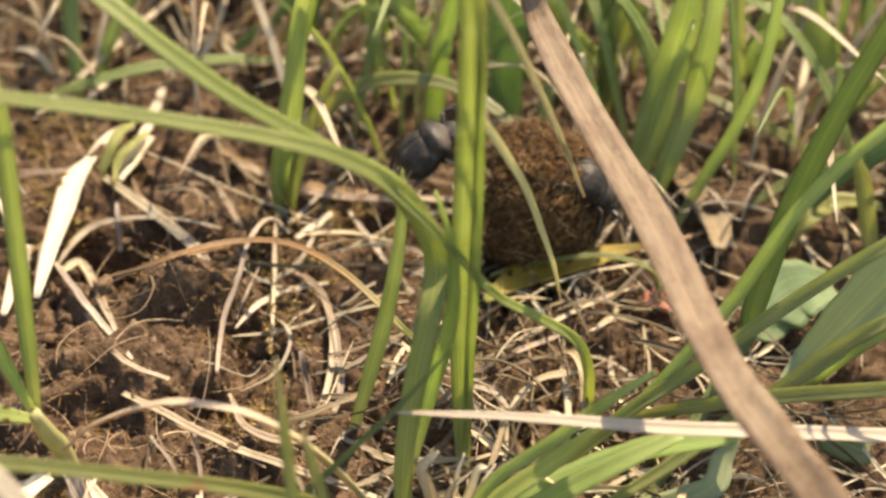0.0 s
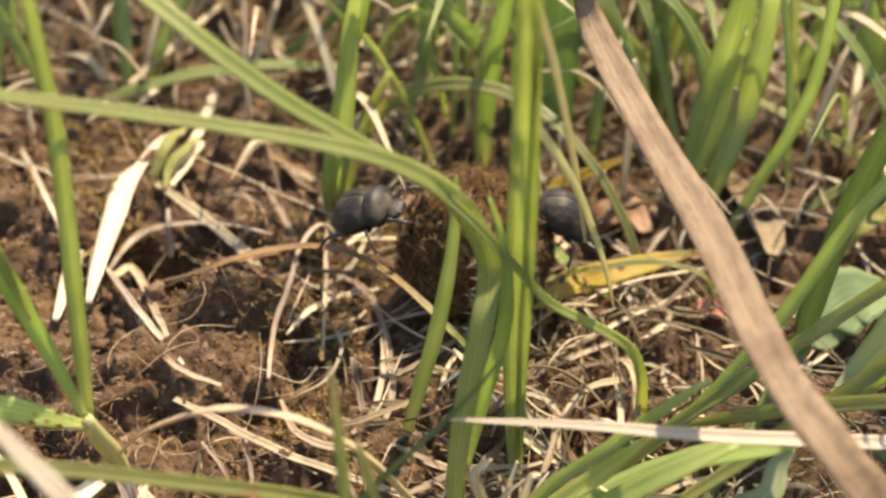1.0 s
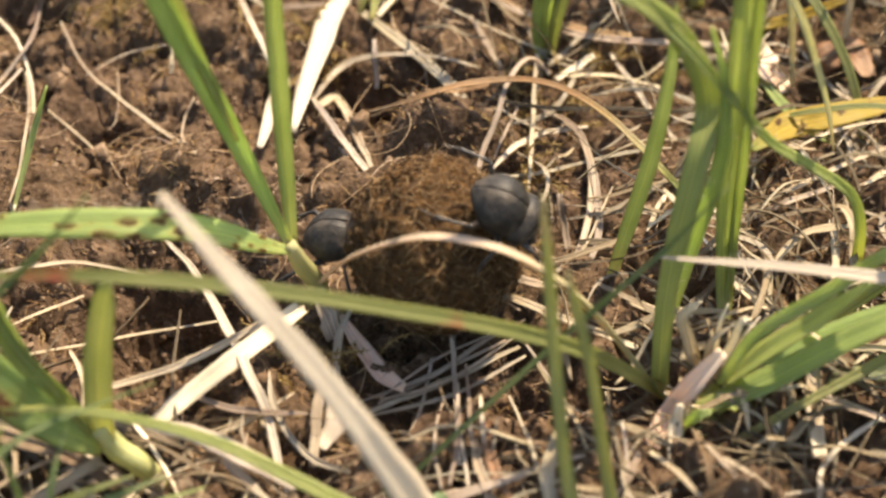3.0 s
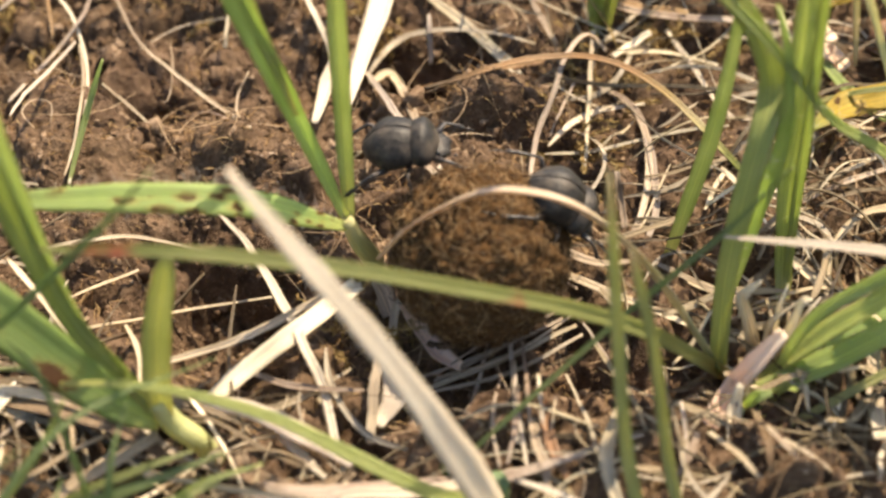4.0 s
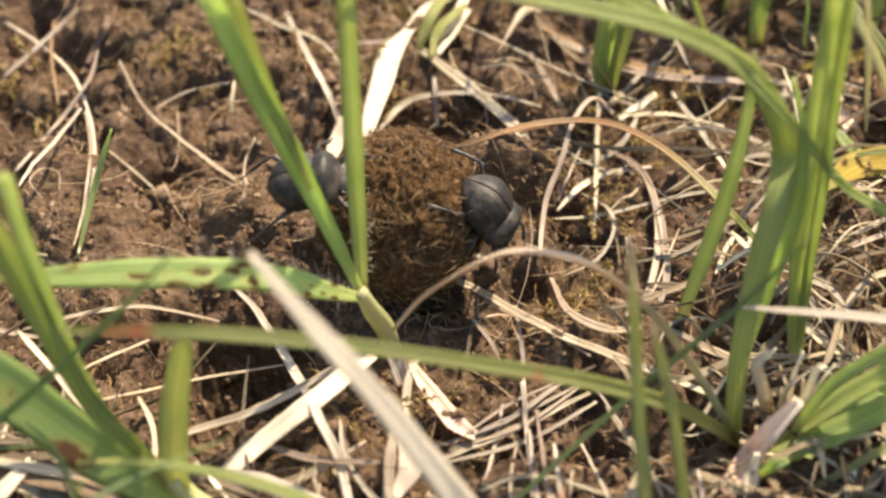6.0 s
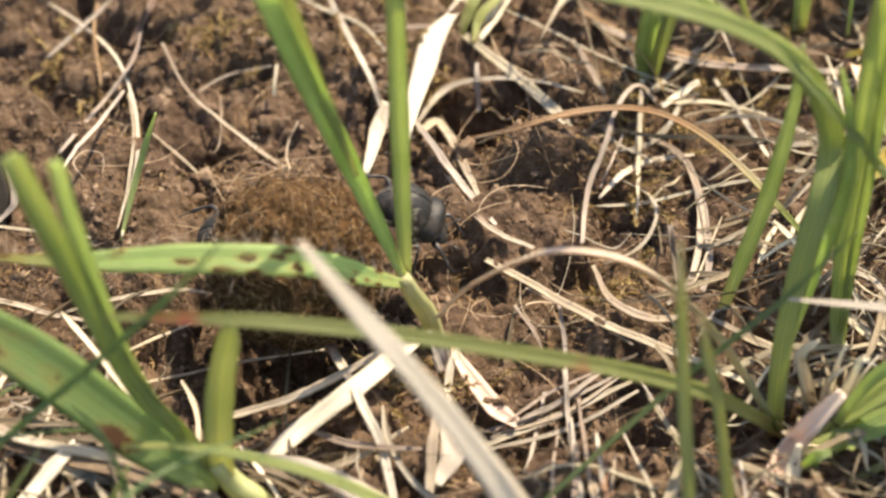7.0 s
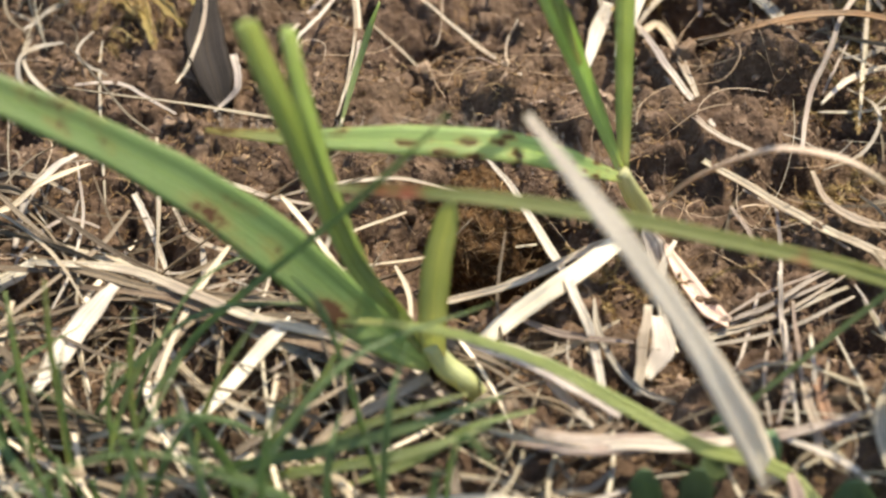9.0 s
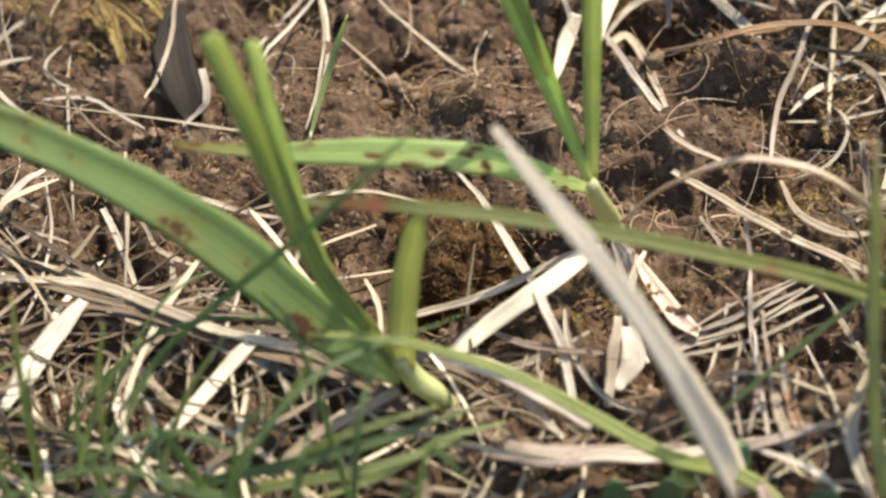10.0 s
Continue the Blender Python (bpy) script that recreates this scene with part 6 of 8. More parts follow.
blade(rear, [(51.7, 35.7, 0.7), (53.8, 38.7, 8.2), (55.9, 40.9, 17.0), (57.1, 40.9, 26.0), (57.8, 41.9, 34.0)], (2.35, 4.83, 5.37, 4.21, 2.66), GREEN, fold=0.3)
blade(rear, [(53.2, 30.4, 0.9), (55.0, 31.5, 7.7), (57.7, 34.4, 15.0), (58.8, 34.4, 24.0), (59.3, 35.1, 33.0)], (1.55, 3.05, 3.48, 3.26, 2.47), GREEN, fold=0.35)
blade(rear, [(52.6, 59.3, 2.7), (49.2, 61.1, 5.5), (44.4, 60.2, 11.0), (41.6, 59.9, 16.0)], (1.67, 3.00, 2.95, 1.94), BRIGHT, fold=0.3)
blade(rear, [(49.1, 50.0, -0.8), (50.4, 51.4, 9.0), (51.9, 52.4, 16.0), (52.7, 52.8, 24.0)], (1.31, 2.09, 2.38, 2.03), GREEN, fold=0.35)
blade(rear, [(50.2, 53.3, -3.2), (49.0, 51.5, 9.0), (48.6, 52.3, 17.0), (48.2, 54.2, 25.0)], (1.33, 1.93, 2.06, 1.72), DEEP, fold=0.35)
rear_right = plant("grass_tuft", (60.0, 23.9, 0.0), "clump of slender green blades in the sward", "grass")
blade(rear_right, [(55.4, 25.1, 1.1), (59.4, 27.2, 9.0), (62.4, 27.7, 16.0), (64.4, 27.9, 23.0), (65.4, 28.6, 32.0), (65.4, 29.0, 40.0)], (1.07, 1.81, 1.93, 1.90, 1.71, 1.40), GREEN, fold=0.35)
blade(rear_right, [(67.9, 38.2, 8.4), (66.1, 41.0, 14.0), (64.9, 41.4, 22.0), (64.2, 42.8, 30.0)], (0.78, 1.40, 1.52, 1.20), PALE, fold=0.35)
blade(rear_right, [(84.6, 51.8, 1.9), (81.8, 53.8, 9.0), (78.2, 54.9, 17.0), (74.3, 54.0, 25.0)], (0.83, 4.09, 5.31, 4.72), BRIGHT, fold=0.2)
blade(rear_right, [(61.1, 45.6, 10.0), (66.8, 41.4, 9.0), (73.9, 38.5, 6.1), (80.1, 37.9, 1.6)], (0.79, 1.57, 1.73, 0.80), GREEN, fold=0.3)
blade(rear_right, [(63.8, 25.9, 3.3), (70.2, 28.6, 5.8), (76.1, 29.4, 9.0), (83.5, 27.7, 12.0)], (0.61, 1.38, 1.67, 1.51), GREEN, fold=0.3)
blade(rear_right, [(68.4, 20.6, 1.6), (74.4, 23.1, 10.0), (78.7, 22.5, 15.0), (84.3, 21.7, 20.0)], (0.75, 2.98, 3.67, 2.90), DEEP, fold=0.3)
blade(rear_right, [(81.1, 16.8, 0.5), (79.4, 18.1, 7.2), (77.6, 19.0, 14.0), (76.0, 19.7, 18.0)], (1.35, 2.66, 2.48, 1.01), PALE, fold=0.3)
straw([(69.3, 18.7, 3.1), (70.2, 19.4, 4.2), (71.0, 19.9, 5.5), (72.1, 20.3, 6.5), (73.7, 21.5, 6.8), (75.7, 23.3, 6.4), (77.5, 23.9, 6.5), (79.1, 23.5, 6.7), (80.9, 23.2, 6.5), (82.9, 23.3, 5.9)], (1.19, 1.69, 2.19, 2.68, 2.69, 2.71, 2.71, 2.31, 1.91, 1.51), PALE, "pale curled blade at the foot of the sward", name='fallen_leaf', category='grass', group='blades')
rear_left = plant("grass_tuft", (4.3, 30.9, 0.0), "slender green blade standing in moss", "grass")
blade(rear_left, [(4.1, 33.7, -2.3), (3.2, 34.0, 3.8), (4.2, 34.3, 13.0), (4.9, 34.2, 22.0), (6.8, 33.5, 31.0), (7.8, 32.8, 38.0)], (1.08, 2.60, 2.24, 2.05, 2.00, 1.54), BRIGHT, fold=0.35)
blade(rear_left, [(-6.5, 67.3, 0.9), (-1.4, 67.2, 4.9), (3.7, 66.9, 10.0), (8.6, 66.5, 15.0)], (0.84, 1.67, 1.82, 1.31), DEEP, fold=0.3)
blade(rear_left, [(-32.6, 59.7, -0.6), (-24.8, 57.5, 3.8), (-15.8, 58.1, 6.2), (-4.6, 59.3, 6.7), (5.2, 61.2, 4.8)], (0.66, 1.46, 1.62, 1.46, 0.66), GREEN, fold=0.3)
blade(rear_left, [(14.5, 53.8, 20.0), (17.7, 50.3, 12.0), (19.6, 52.8, 1.6)], (0.78, 1.10, 0.81), GREEN, fold=0.3)
straw([(-31.7, 55.1, 0.1), (-29.8, 57.2, 0.8), (-27.9, 58.8, 1.7), (-25.9, 60.3, 2.8), (-23.8, 62.3, 3.8), (-21.7, 64.8, 4.4), (-19.6, 67.6, 4.8), (-17.6, 70.7, 5.1), (-15.5, 74.7, 4.9), (-13.4, 79.1, 4.4)], (0.68, 0.80, 0.91, 1.03, 1.07, 1.12, 1.17, 1.06, 0.95, 0.84), STRAW, "long straw in the far litter")
straw([(-13.7, 59.9, 2.0), (-14.1, 57.5, 1.7), (-14.5, 54.1, 2.1), (-15.0, 50.9, 2.4), (-15.6, 47.4, 2.9), (-16.4, 43.7, 3.5), (-17.1, 41.0, 3.8), (-17.9, 39.5, 3.6), (-18.6, 38.5, 3.3), (-19.3, 37.3, 3.2)], (1.15, 1.30, 1.43, 1.57, 1.48, 1.39, 1.30, 1.08, 0.86, 0.64), WHITE, "broken straw ends in the far litter")
straw([(-7.3, 69.7, 4.9), (-8.0, 71.8, 4.3), (-8.7, 73.1, 4.4), (-9.4, 73.0, 5.2), (-10.3, 72.7, 6.3), (-11.3, 72.4, 7.3), (-12.2, 72.1, 8.3), (-13.0, 72.4, 9.2), (-13.8, 73.5, 9.7), (-14.7, 75.2, 9.8)], (0.47, 0.63, 0.79, 0.95, 0.94, 0.94, 0.94, 0.86, 0.78, 0.71), BROWN, "orange-brown blade in the far grass")
straw([(-6.4, 64.1, 2.3), (-3.1, 63.1, 3.1), (0.1, 62.5, 3.7), (3.5, 63.2, 3.4), (7.2, 64.8, 2.6), (11.2, 66.0, 2.0), (15.3, 65.9, 2.1), (19.6, 65.2, 2.4), (24.1, 64.3, 2.7), (28.6, 63.3, 3.0)], (0.47, 0.54, 0.62, 0.70, 0.70, 0.71, 0.71, 0.63, 0.55, 0.47), STRAW, "level straw in the far grass")
straw([(-8.8, 62.0, 3.5), (-8.1, 63.7, 4.0), (-7.4, 65.1, 4.7), (-6.8, 66.3, 5.6), (-6.1, 67.3, 6.8), (-5.5, 68.4, 8.2), (-5.0, 69.8, 9.2), (-4.7, 71.5, 9.8), (-4.5, 73.3, 10.3), (-4.2, 75.0, 10.8)], (0.69, 0.85, 1.01, 1.16, 1.16, 1.16, 1.17, 1.05, 0.94, 0.82), STRAW, "slanting straw in the far grass")
straw([(-24.8, 55.7, 2.1), (-23.9, 55.9, 2.7), (-23.1, 56.4, 3.2), (-22.4, 57.5, 3.2), (-21.9, 59.4, 2.6), (-21.5, 62.2, 1.4), (-21.0, 64.7, 0.3)], (0.68, 0.83, 0.98, 1.14, 0.92, 0.69, 0.47), WHITE, "pale scrap in the far litter")
straw([(-33.2, 41.0, -0.1), (-31.0, 40.3, 0.7), (-28.8, 39.4, 1.6), (-26.6, 38.3, 2.6), (-24.6, 37.5, 3.3), (-22.6, 37.3, 3.7), (-20.8, 37.6, 3.7)], (0.33, 0.36, 0.40, 0.43, 0.39, 0.36, 0.32), STRAW, "thin level straw on the bare soil")
straw([(-21.3, 36.0, 2.8), (-21.0, 36.5, 3.6), (-20.7, 37.2, 4.4), (-20.3, 38.0, 5.1), (-19.9, 38.7, 5.8), (-19.4, 39.8, 6.4), (-18.9, 41.0, 6.6), (-18.3, 42.4, 6.5), (-17.6, 44.2, 5.9), (-16.9, 46.1, 5.4)], (0.76, 1.07, 1.37, 1.68, 1.68, 1.69, 1.69, 1.39, 1.09, 0.78), PALE, "pale green blade tip lying on the straw", name='fallen_leaf', category='grass', group='blades')

# small shoots and leaves at the edges
shoot = plant("grass_plant", (-60.3, -1.0, 0.0), "thin pale green shoot in bare soil", "grass")
blade(shoot, [(-59.3, -4.4, 3.0), (-58.1, 0.3, 7.0), (-56.7, 3.9, 11.0), (-55.2, 4.8, 15.0)], (0.40, 0.80, 0.80, 0.26), GREEN, fold=0.4)
near_tuft = plant("grass_tuft", (-65.1, -55.7, 0.0), "fine dark green grass tuft in the litter", "grass")
blade(near_tuft, [(-66.5, -57.0, 0.4), (-58.4, -58.0, 5.9), (-49.6, -59.1, 11.0), (-40.8, -57.7, 14.0), (-32.6, -53.8, 15.0)], (0.58, 1.12, 1.31, 1.08, 0.32), DEEP, fold=0.35)
blade(near_tuft, [(-62.8, -57.2, 0.8), (-53.0, -57.2, 4.6), (-42.6, -56.3, 7.7), (-34.0, -52.8, 9.0)], (0.58, 1.13, 1.22, 0.33), GREEN, fold=0.35)
blade(near_tuft, [(-60.5, -53.5, -1.8), (-54.4, -54.2, 7.9), (-50.5, -53.1, 14.0), (-47.6, -52.3, 20.0)], (0.47, 0.79, 0.77, 0.22), GREEN, fold=0.35)
blade(near_tuft, [(-68.2, -58.7, 2.0), (-69.6, -55.4, 9.0), (-69.1, -54.0, 16.0), (-67.9, -52.6, 22.0)], (0.46, 0.68, 0.66, 0.22), GREEN, fold=0.35)
blade(near_tuft, [(-77.8, -56.9, -1.9), (-76.8, -56.2, 9.0), (-76.9, -54.3, 17.0), (-76.4, -52.6, 25.0)], (0.47, 0.74, 0.72, 0.22), GREEN, fold=0.35)
blade(near_tuft, [(-74.4, -56.3, -2.1), (-71.3, -56.4, 8.2), (-68.3, -54.5, 15.0), (-64.6, -52.6, 20.0)], (0.47, 0.68, 0.66, 0.22), GREEN, fold=0.35)
blade(near_tuft, [(-81.0, -57.4, -0.3), (-81.0, -55.2, 9.0), (-81.3, -53.1, 16.0), (-81.8, -50.9, 21.0)], (0.47, 0.68, 0.67, 0.22), GREEN, fold=0.35)
blade(near_tuft, [(-65.0, -56.3, -0.2), (-63.1, -54.3, 7.6), (-60.3, -52.7, 14.0), (-56.5, -51.0, 20.0)], (0.46, 0.68, 0.61, 0.22), GREEN, fold=0.35)
blade(near_tuft, [(-48.7, -56.5, 2.1), (-42.0, -54.3, 4.3), (-35.7, -53.0, 9.0), (-29.8, -51.0, 10.0)], (0.45, 1.02, 0.89, 0.22), GREEN, fold=0.35)
blade(near_tuft, [(-56.7, -55.7, 0.3), (-48.6, -54.4, 7.6), (-41.7, -53.2, 11.0), (-36.4, -51.3, 12.0)], (0.46, 0.90, 0.89, 0.22), GREEN, fold=0.35)
clover = plant("clover", (-7.8, -48.4, 0.0), "small clover with rounded dark green leaflets", "clover")
blade(clover, [(-7.1, -50.4, 2.7), (-7.1, -49.7, 4.2), (-7.1, -48.8, 5.7), (-7.1, -47.5, 5.8)], (0.67, 2.47, 2.34, 0.79), CLOVER, fold=0.2, name='leaflet', across=7)
blade(clover, [(-18.1, -54.0, -2.8), (-18.5, -54.0, 1.0), (-18.8, -54.0, 3.9), (-18.9, -54.0, 6.0)], (0.70, 3.10, 3.20, 1.20), CLOVER, fold=0.2, name='leaflet', across=7)
blade(clover, [(-14.1, -54.0, -2.7), (-13.9, -54.0, 1.3), (-13.7, -54.0, 4.6), (-13.5, -54.0, 6.9)], (0.70, 3.50, 3.60, 1.30), CLOVER, fold=0.2, name='leaflet', across=7)
blade(clover, [(-12.0, -46.1, 2.5), (-11.7, -46.7, 4.3), (-11.3, -46.4, 5.3), (-11.1, -46.0, 5.7)], (0.69, 2.84, 2.69, 0.79), CLOVER, fold=0.2, name='leaflet', across=7)
blade(clover, [(-10.9, -49.8, 1.3), (-11.9, -51.1, 3.4), (-12.9, -51.6, 4.8), (-13.5, -51.9, 5.5)], (0.68, 2.81, 2.65, 0.78), CLOVER, fold=0.2, name='leaflet', across=7)
blade(clover, [(3.0, -52.0, -5.7), (2.2, -52.0, -1.6), (1.5, -52.0, 1.8), (1.5, -52.0, 4.7)], (1.00, 5.20, 5.20, 2.00), CLOVER, fold=0.2, name='leaflet', across=7)
stalk(clover, [(-8.3, -48.8, -0.5), (-7.7, -50.1, 1.7), (-7.1, -50.8, 3.0)], (0.40, 0.34, 0.28), GREEN)
stalk(clover, [(-10.0, -48.9, -1.5), (-13.2, -49.7, 0.9), (-16.3, -50.7, 3.5)], (0.40, 0.34, 0.28), GREEN)
stalk(clover, [(-9.4, -49.0, -1.4), (-10.7, -48.0, 1.1), (-11.9, -46.9, 3.4)], (0.40, 0.34, 0.28), GREEN)
moss_strand = plant("moss_sprig", (-90.7, 21.8, 0.0), "golden trailing moss sprig on a clod", "moss")
blade(moss_strand, [(-94.5, 25.1, 1.4), (-89.4, 15.8, 4.7), (-86.2, 9.9, 4.2), (-84.8, 5.1, 2.2)], (0.76, 1.60, 1.43, 0.57), MOSSY, name='frond', fold=0.6, rag=0.5)
blade(moss_strand, [(-93.5, 24.2, 0.8), (-87.1, 15.9, 4.8), (-82.9, 11.3, 5.1), (-81.9, 12.0, 2.9)], (0.76, 1.60, 1.43, 0.58), MOSSY, name='frond', fold=0.6, rag=0.5)
blade(moss_strand, [(-91.4, 21.5, 2.1), (-87.4, 11.7, 5.3), (-85.5, 7.3, 4.5)], (0.75, 1.51, 0.57), MOSSY, name='frond', fold=0.6, rag=0.5)
blade(moss_strand, [(-93.7, 19.0, 2.9), (-89.6, 13.6, 4.6), (-87.0, 11.6, 5.1)], (0.74, 1.52, 0.57), MOSSY, name='frond', fold=0.6, rag=0.5)
blade(moss_strand, [(-88.8, 25.5, 1.0), (-84.8, 19.6, 3.9), (-81.5, 15.4, 3.8)], (0.76, 1.55, 0.58), MOSSY, name='frond', fold=0.6, rag=0.5)

# more strands on the soil
straw([(-71.0, 42.4, 2.8), (-70.7, 40.1, 2.9), (-70.4, 37.7, 3.1), (-70.0, 35.2, 3.0), (-69.2, 31.9, 2.8), (-68.2, 28.5, 2.4), (-67.6, 26.0, 1.3)], (0.43, 0.46, 0.49, 0.52, 0.47, 0.41, 0.36), BROWN, "thin brown straw among roots")
straw([(-75.7, 31.0, 1.9), (-74.5, 32.8, 2.2), (-73.3, 34.4, 2.6), (-71.9, 35.9, 3.2), (-70.6, 38.4, 3.3), (-69.2, 40.9, 3.7), (-67.5, 42.7, 4.5)], (0.52, 0.61, 0.70, 0.79, 0.71, 0.62, 0.53), GREY, "grey straw among roots")
straw([(-65.0, 33.5, 2.3), (-64.5, 35.1, 2.7), (-63.8, 36.2, 3.6), (-63.1, 36.5, 4.9), (-62.5, 37.3, 5.8), (-62.8, 41.0, 4.7), (-63.5, 46.4, 2.4)], (0.63, 0.84, 1.05, 1.26, 1.19, 1.13, 1.08), TAN, "tan straw end among roots")
straw([(-55.7, 23.6, 1.8), (-54.5, 25.9, 1.3), (-53.2, 28.2, 0.8), (-51.6, 29.6, 0.8), (-49.8, 30.3, 1.0), (-47.7, 30.5, 1.3), (-45.6, 30.0, 2.3)], (0.20, 0.24, 0.28, 0.31, 0.28, 0.24, 0.21), GREY, "dark thin root across the soil")
straw([(-44.6, 23.5, 2.4), (-44.5, 23.9, 2.9), (-44.5, 24.3, 3.5), (-44.5, 24.8, 3.9), (-44.4, 25.4, 4.3), (-44.4, 26.1, 4.6), (-44.3, 26.8, 5.0)], (0.61, 0.61, 0.61, 0.61, 0.56, 0.51, 0.46), STRAW, "short stub standing in the soil")
straw([(-44.8, 43.4, 4.2), (-43.0, 43.1, 3.5), (-41.2, 42.7, 2.6), (-39.4, 41.9, 2.3), (-37.8, 41.8, 1.7), (-36.4, 42.5, 0.5), (-34.9, 41.2, 0.6), (-33.2, 37.2, 2.4), (-31.9, 33.7, 3.6), (-30.9, 32.2, 3.5)], (0.53, 0.60, 0.68, 0.75, 0.71, 0.68, 0.64, 0.53, 0.41, 0.31), GREY, "grey straw beside cut stems")
straw([(-29.9, 23.2, 2.2), (-30.3, 22.0, 1.3), (-30.7, 20.5, 0.8), (-30.9, 17.2, 1.6), (-31.0, 13.9, 2.4), (-31.3, 11.6, 2.2), (-31.7, 9.9, 1.7)], (1.71, 1.88, 2.04, 2.18, 1.76, 1.36, 0.97), WHITE, "torn grey and white straw end")
straw([(-37.3, 2.1, 3.0), (-36.5, 2.6, 2.8), (-35.7, 3.6, 2.3), (-34.9, 4.9, 1.6), (-34.1, 6.1, 1.0), (-33.2, 6.8, 0.8), (-32.3, 7.4, 0.9)], (0.19, 0.25, 0.32, 0.38, 0.34, 0.29, 0.24), STRAW, "small straw on crumbs")
straw([(-56.5, -20.5, 0.8), (-55.6, -19.1, 0.2), (-54.7, -17.7, -0.4), (-53.7, -16.2, -1.1), (-52.6, -14.8, -1.7), (-51.4, -13.6, -2.1), (-50.3, -12.1, -2.7)], (0.22, 0.30, 0.37, 0.45, 0.39, 0.34, 0.28), STRAW, "slim straw by the burrow")
straw([(-17.2, -28.8, -2.0), (-14.4, -28.4, -0.9), (-11.6, -27.6, -0.2), (-8.9, -26.3, 0.1), (-6.2, -25.1, 0.7), (-3.5, -23.4, 0.8), (-0.8, -21.1, 0.5)], (0.34, 0.44, 0.54, 0.65, 0.55, 0.45, 0.35), GREY, "grey strand of a straw bundle")
straw([(-14.3, -29.6, -0.4), (-12.1, -28.6, -0.7), (-9.8, -27.7, -0.7), (-7.4, -27.1, 0.0), (-4.8, -25.5, 0.5), (-2.2, -23.2, 0.7), (0.4, -21.2, 1.4)], (0.26, 0.33, 0.40, 0.47, 0.40, 0.33, 0.26), STRAW, "pale strand of a straw bundle")
straw([(-16.3, -30.8, -1.5), (-14.0, -30.0, -1.0), (-11.7, -28.7, -1.1), (-9.5, -27.4, -1.2), (-7.5, -26.6, -0.6), (-5.7, -25.6, -0.2), (-3.9, -24.3, -0.1)], (0.21, 0.29, 0.36, 0.43, 0.37, 0.32, 0.26), GREY, "frayed strand of a straw bundle")
straw([(-6.9, -23.1, 3.2), (-6.6, -25.0, 2.0), (-6.4, -26.7, 0.6), (-6.1, -30.2, 1.1), (-5.8, -36.6, 4.7), (-5.6, -39.9, 4.9), (-5.3, -42.6, 4.3)], (0.43, 0.52, 0.60, 0.68, 0.57, 0.48, 0.40), WHITE, "upright pale straw in the litter")
straw([(-5.2, -25.3, 1.0), (-5.0, -27.3, 0.5), (-4.7, -30.6, 1.4), (-4.5, -35.3, 4.2), (-4.3, -38.2, 5.2), (-4.1, -39.7, 4.6), (-3.9, -41.1, 3.9)], (0.34, 0.41, 0.48, 0.53, 0.47, 0.42, 0.36), STRAW, "upright straw in the litter")
straw([(2.3, -23.2, -0.1), (3.0, -24.9, -0.0), (3.8, -26.3, -0.2), (4.6, -27.9, -0.4), (5.5, -29.6, -0.6), (6.5, -31.5, -0.6), (7.3, -34.6, 1.0), (7.9, -37.1, 2.9), (8.6, -38.2, 3.4), (9.3, -38.9, 3.5)], (0.35, 0.43, 0.52, 0.60, 0.57, 0.54, 0.50, 0.40, 0.30, 0.20), GREY, "bent grey straw in the litter")
straw([(-2.8, 8.3, 1.7), (-2.4, 9.2, 2.3), (-2.0, 10.1, 3.0), (-1.5, 11.3, 3.4), (-1.0, 13.4, 3.1), (-0.4, 16.2, 2.3), (0.1, 18.5, 1.9)], (0.24, 0.30, 0.37, 0.43, 0.37, 0.31, 0.25), STRAW, "forked thin straw on moss")
straw([(-16.2, 28.4, -7.6), (-13.6, 27.2, -5.5), (-11.1, 25.3, -2.9), (-8.6, 23.8, -0.8), (-6.2, 23.3, 0.6), (-3.8, 23.6, 1.1), (-1.4, 24.7, 1.2)], (0.42, 0.48, 0.55, 0.61, 0.54, 0.47, 0.40), BROWN, "dark straw behind the moss")
straw([(-7.8, -9.6, 1.4), (-7.5, -12.5, 1.9), (-7.2, -14.8, 1.9), (-6.9, -16.4, 1.0), (-6.7, -18.6, 0.4), (-6.6, -21.8, 0.7), (-6.4, -24.8, 0.9)], (0.36, 0.42, 0.48, 0.54, 0.47, 0.41, 0.35), WHITE, "white straw strand on the soil")
straw([(-12.6, -12.6, 2.3), (-12.0, -13.5, 2.1), (-11.3, -14.4, 1.8), (-10.6, -15.3, 1.5), (-10.1, -16.1, 1.2), (-9.7, -16.8, 0.7), (-9.3, -17.3, -0.0)], (0.36, 0.42, 0.48, 0.54, 0.45, 0.36, 0.27), STRAW, "short strand beside the arching straw")
straw([(9.2, -12.2, 1.0), (10.8, -13.5, 1.2), (12.4, -14.8, 1.4), (14.0, -16.4, 1.9), (15.7, -17.8, 2.2), (17.7, -18.0, 1.3), (19.7, -18.1, 0.3)], (0.54, 0.66, 0.77, 0.88, 0.73, 0.59, 0.44), GREY, "grey blade lying by the tuft")
straw([(1.4, -21.6, 0.4), (2.3, -23.0, 0.2), (3.1, -24.4, -0.1), (3.9, -25.7, -0.4), (4.4, -26.5, -0.8), (4.8, -27.0, -1.4), (5.1, -27.6, -1.9)], (0.26, 0.31, 0.35, 0.39, 0.33, 0.27, 0.22), WHITE, "thin white straw beside the stem")
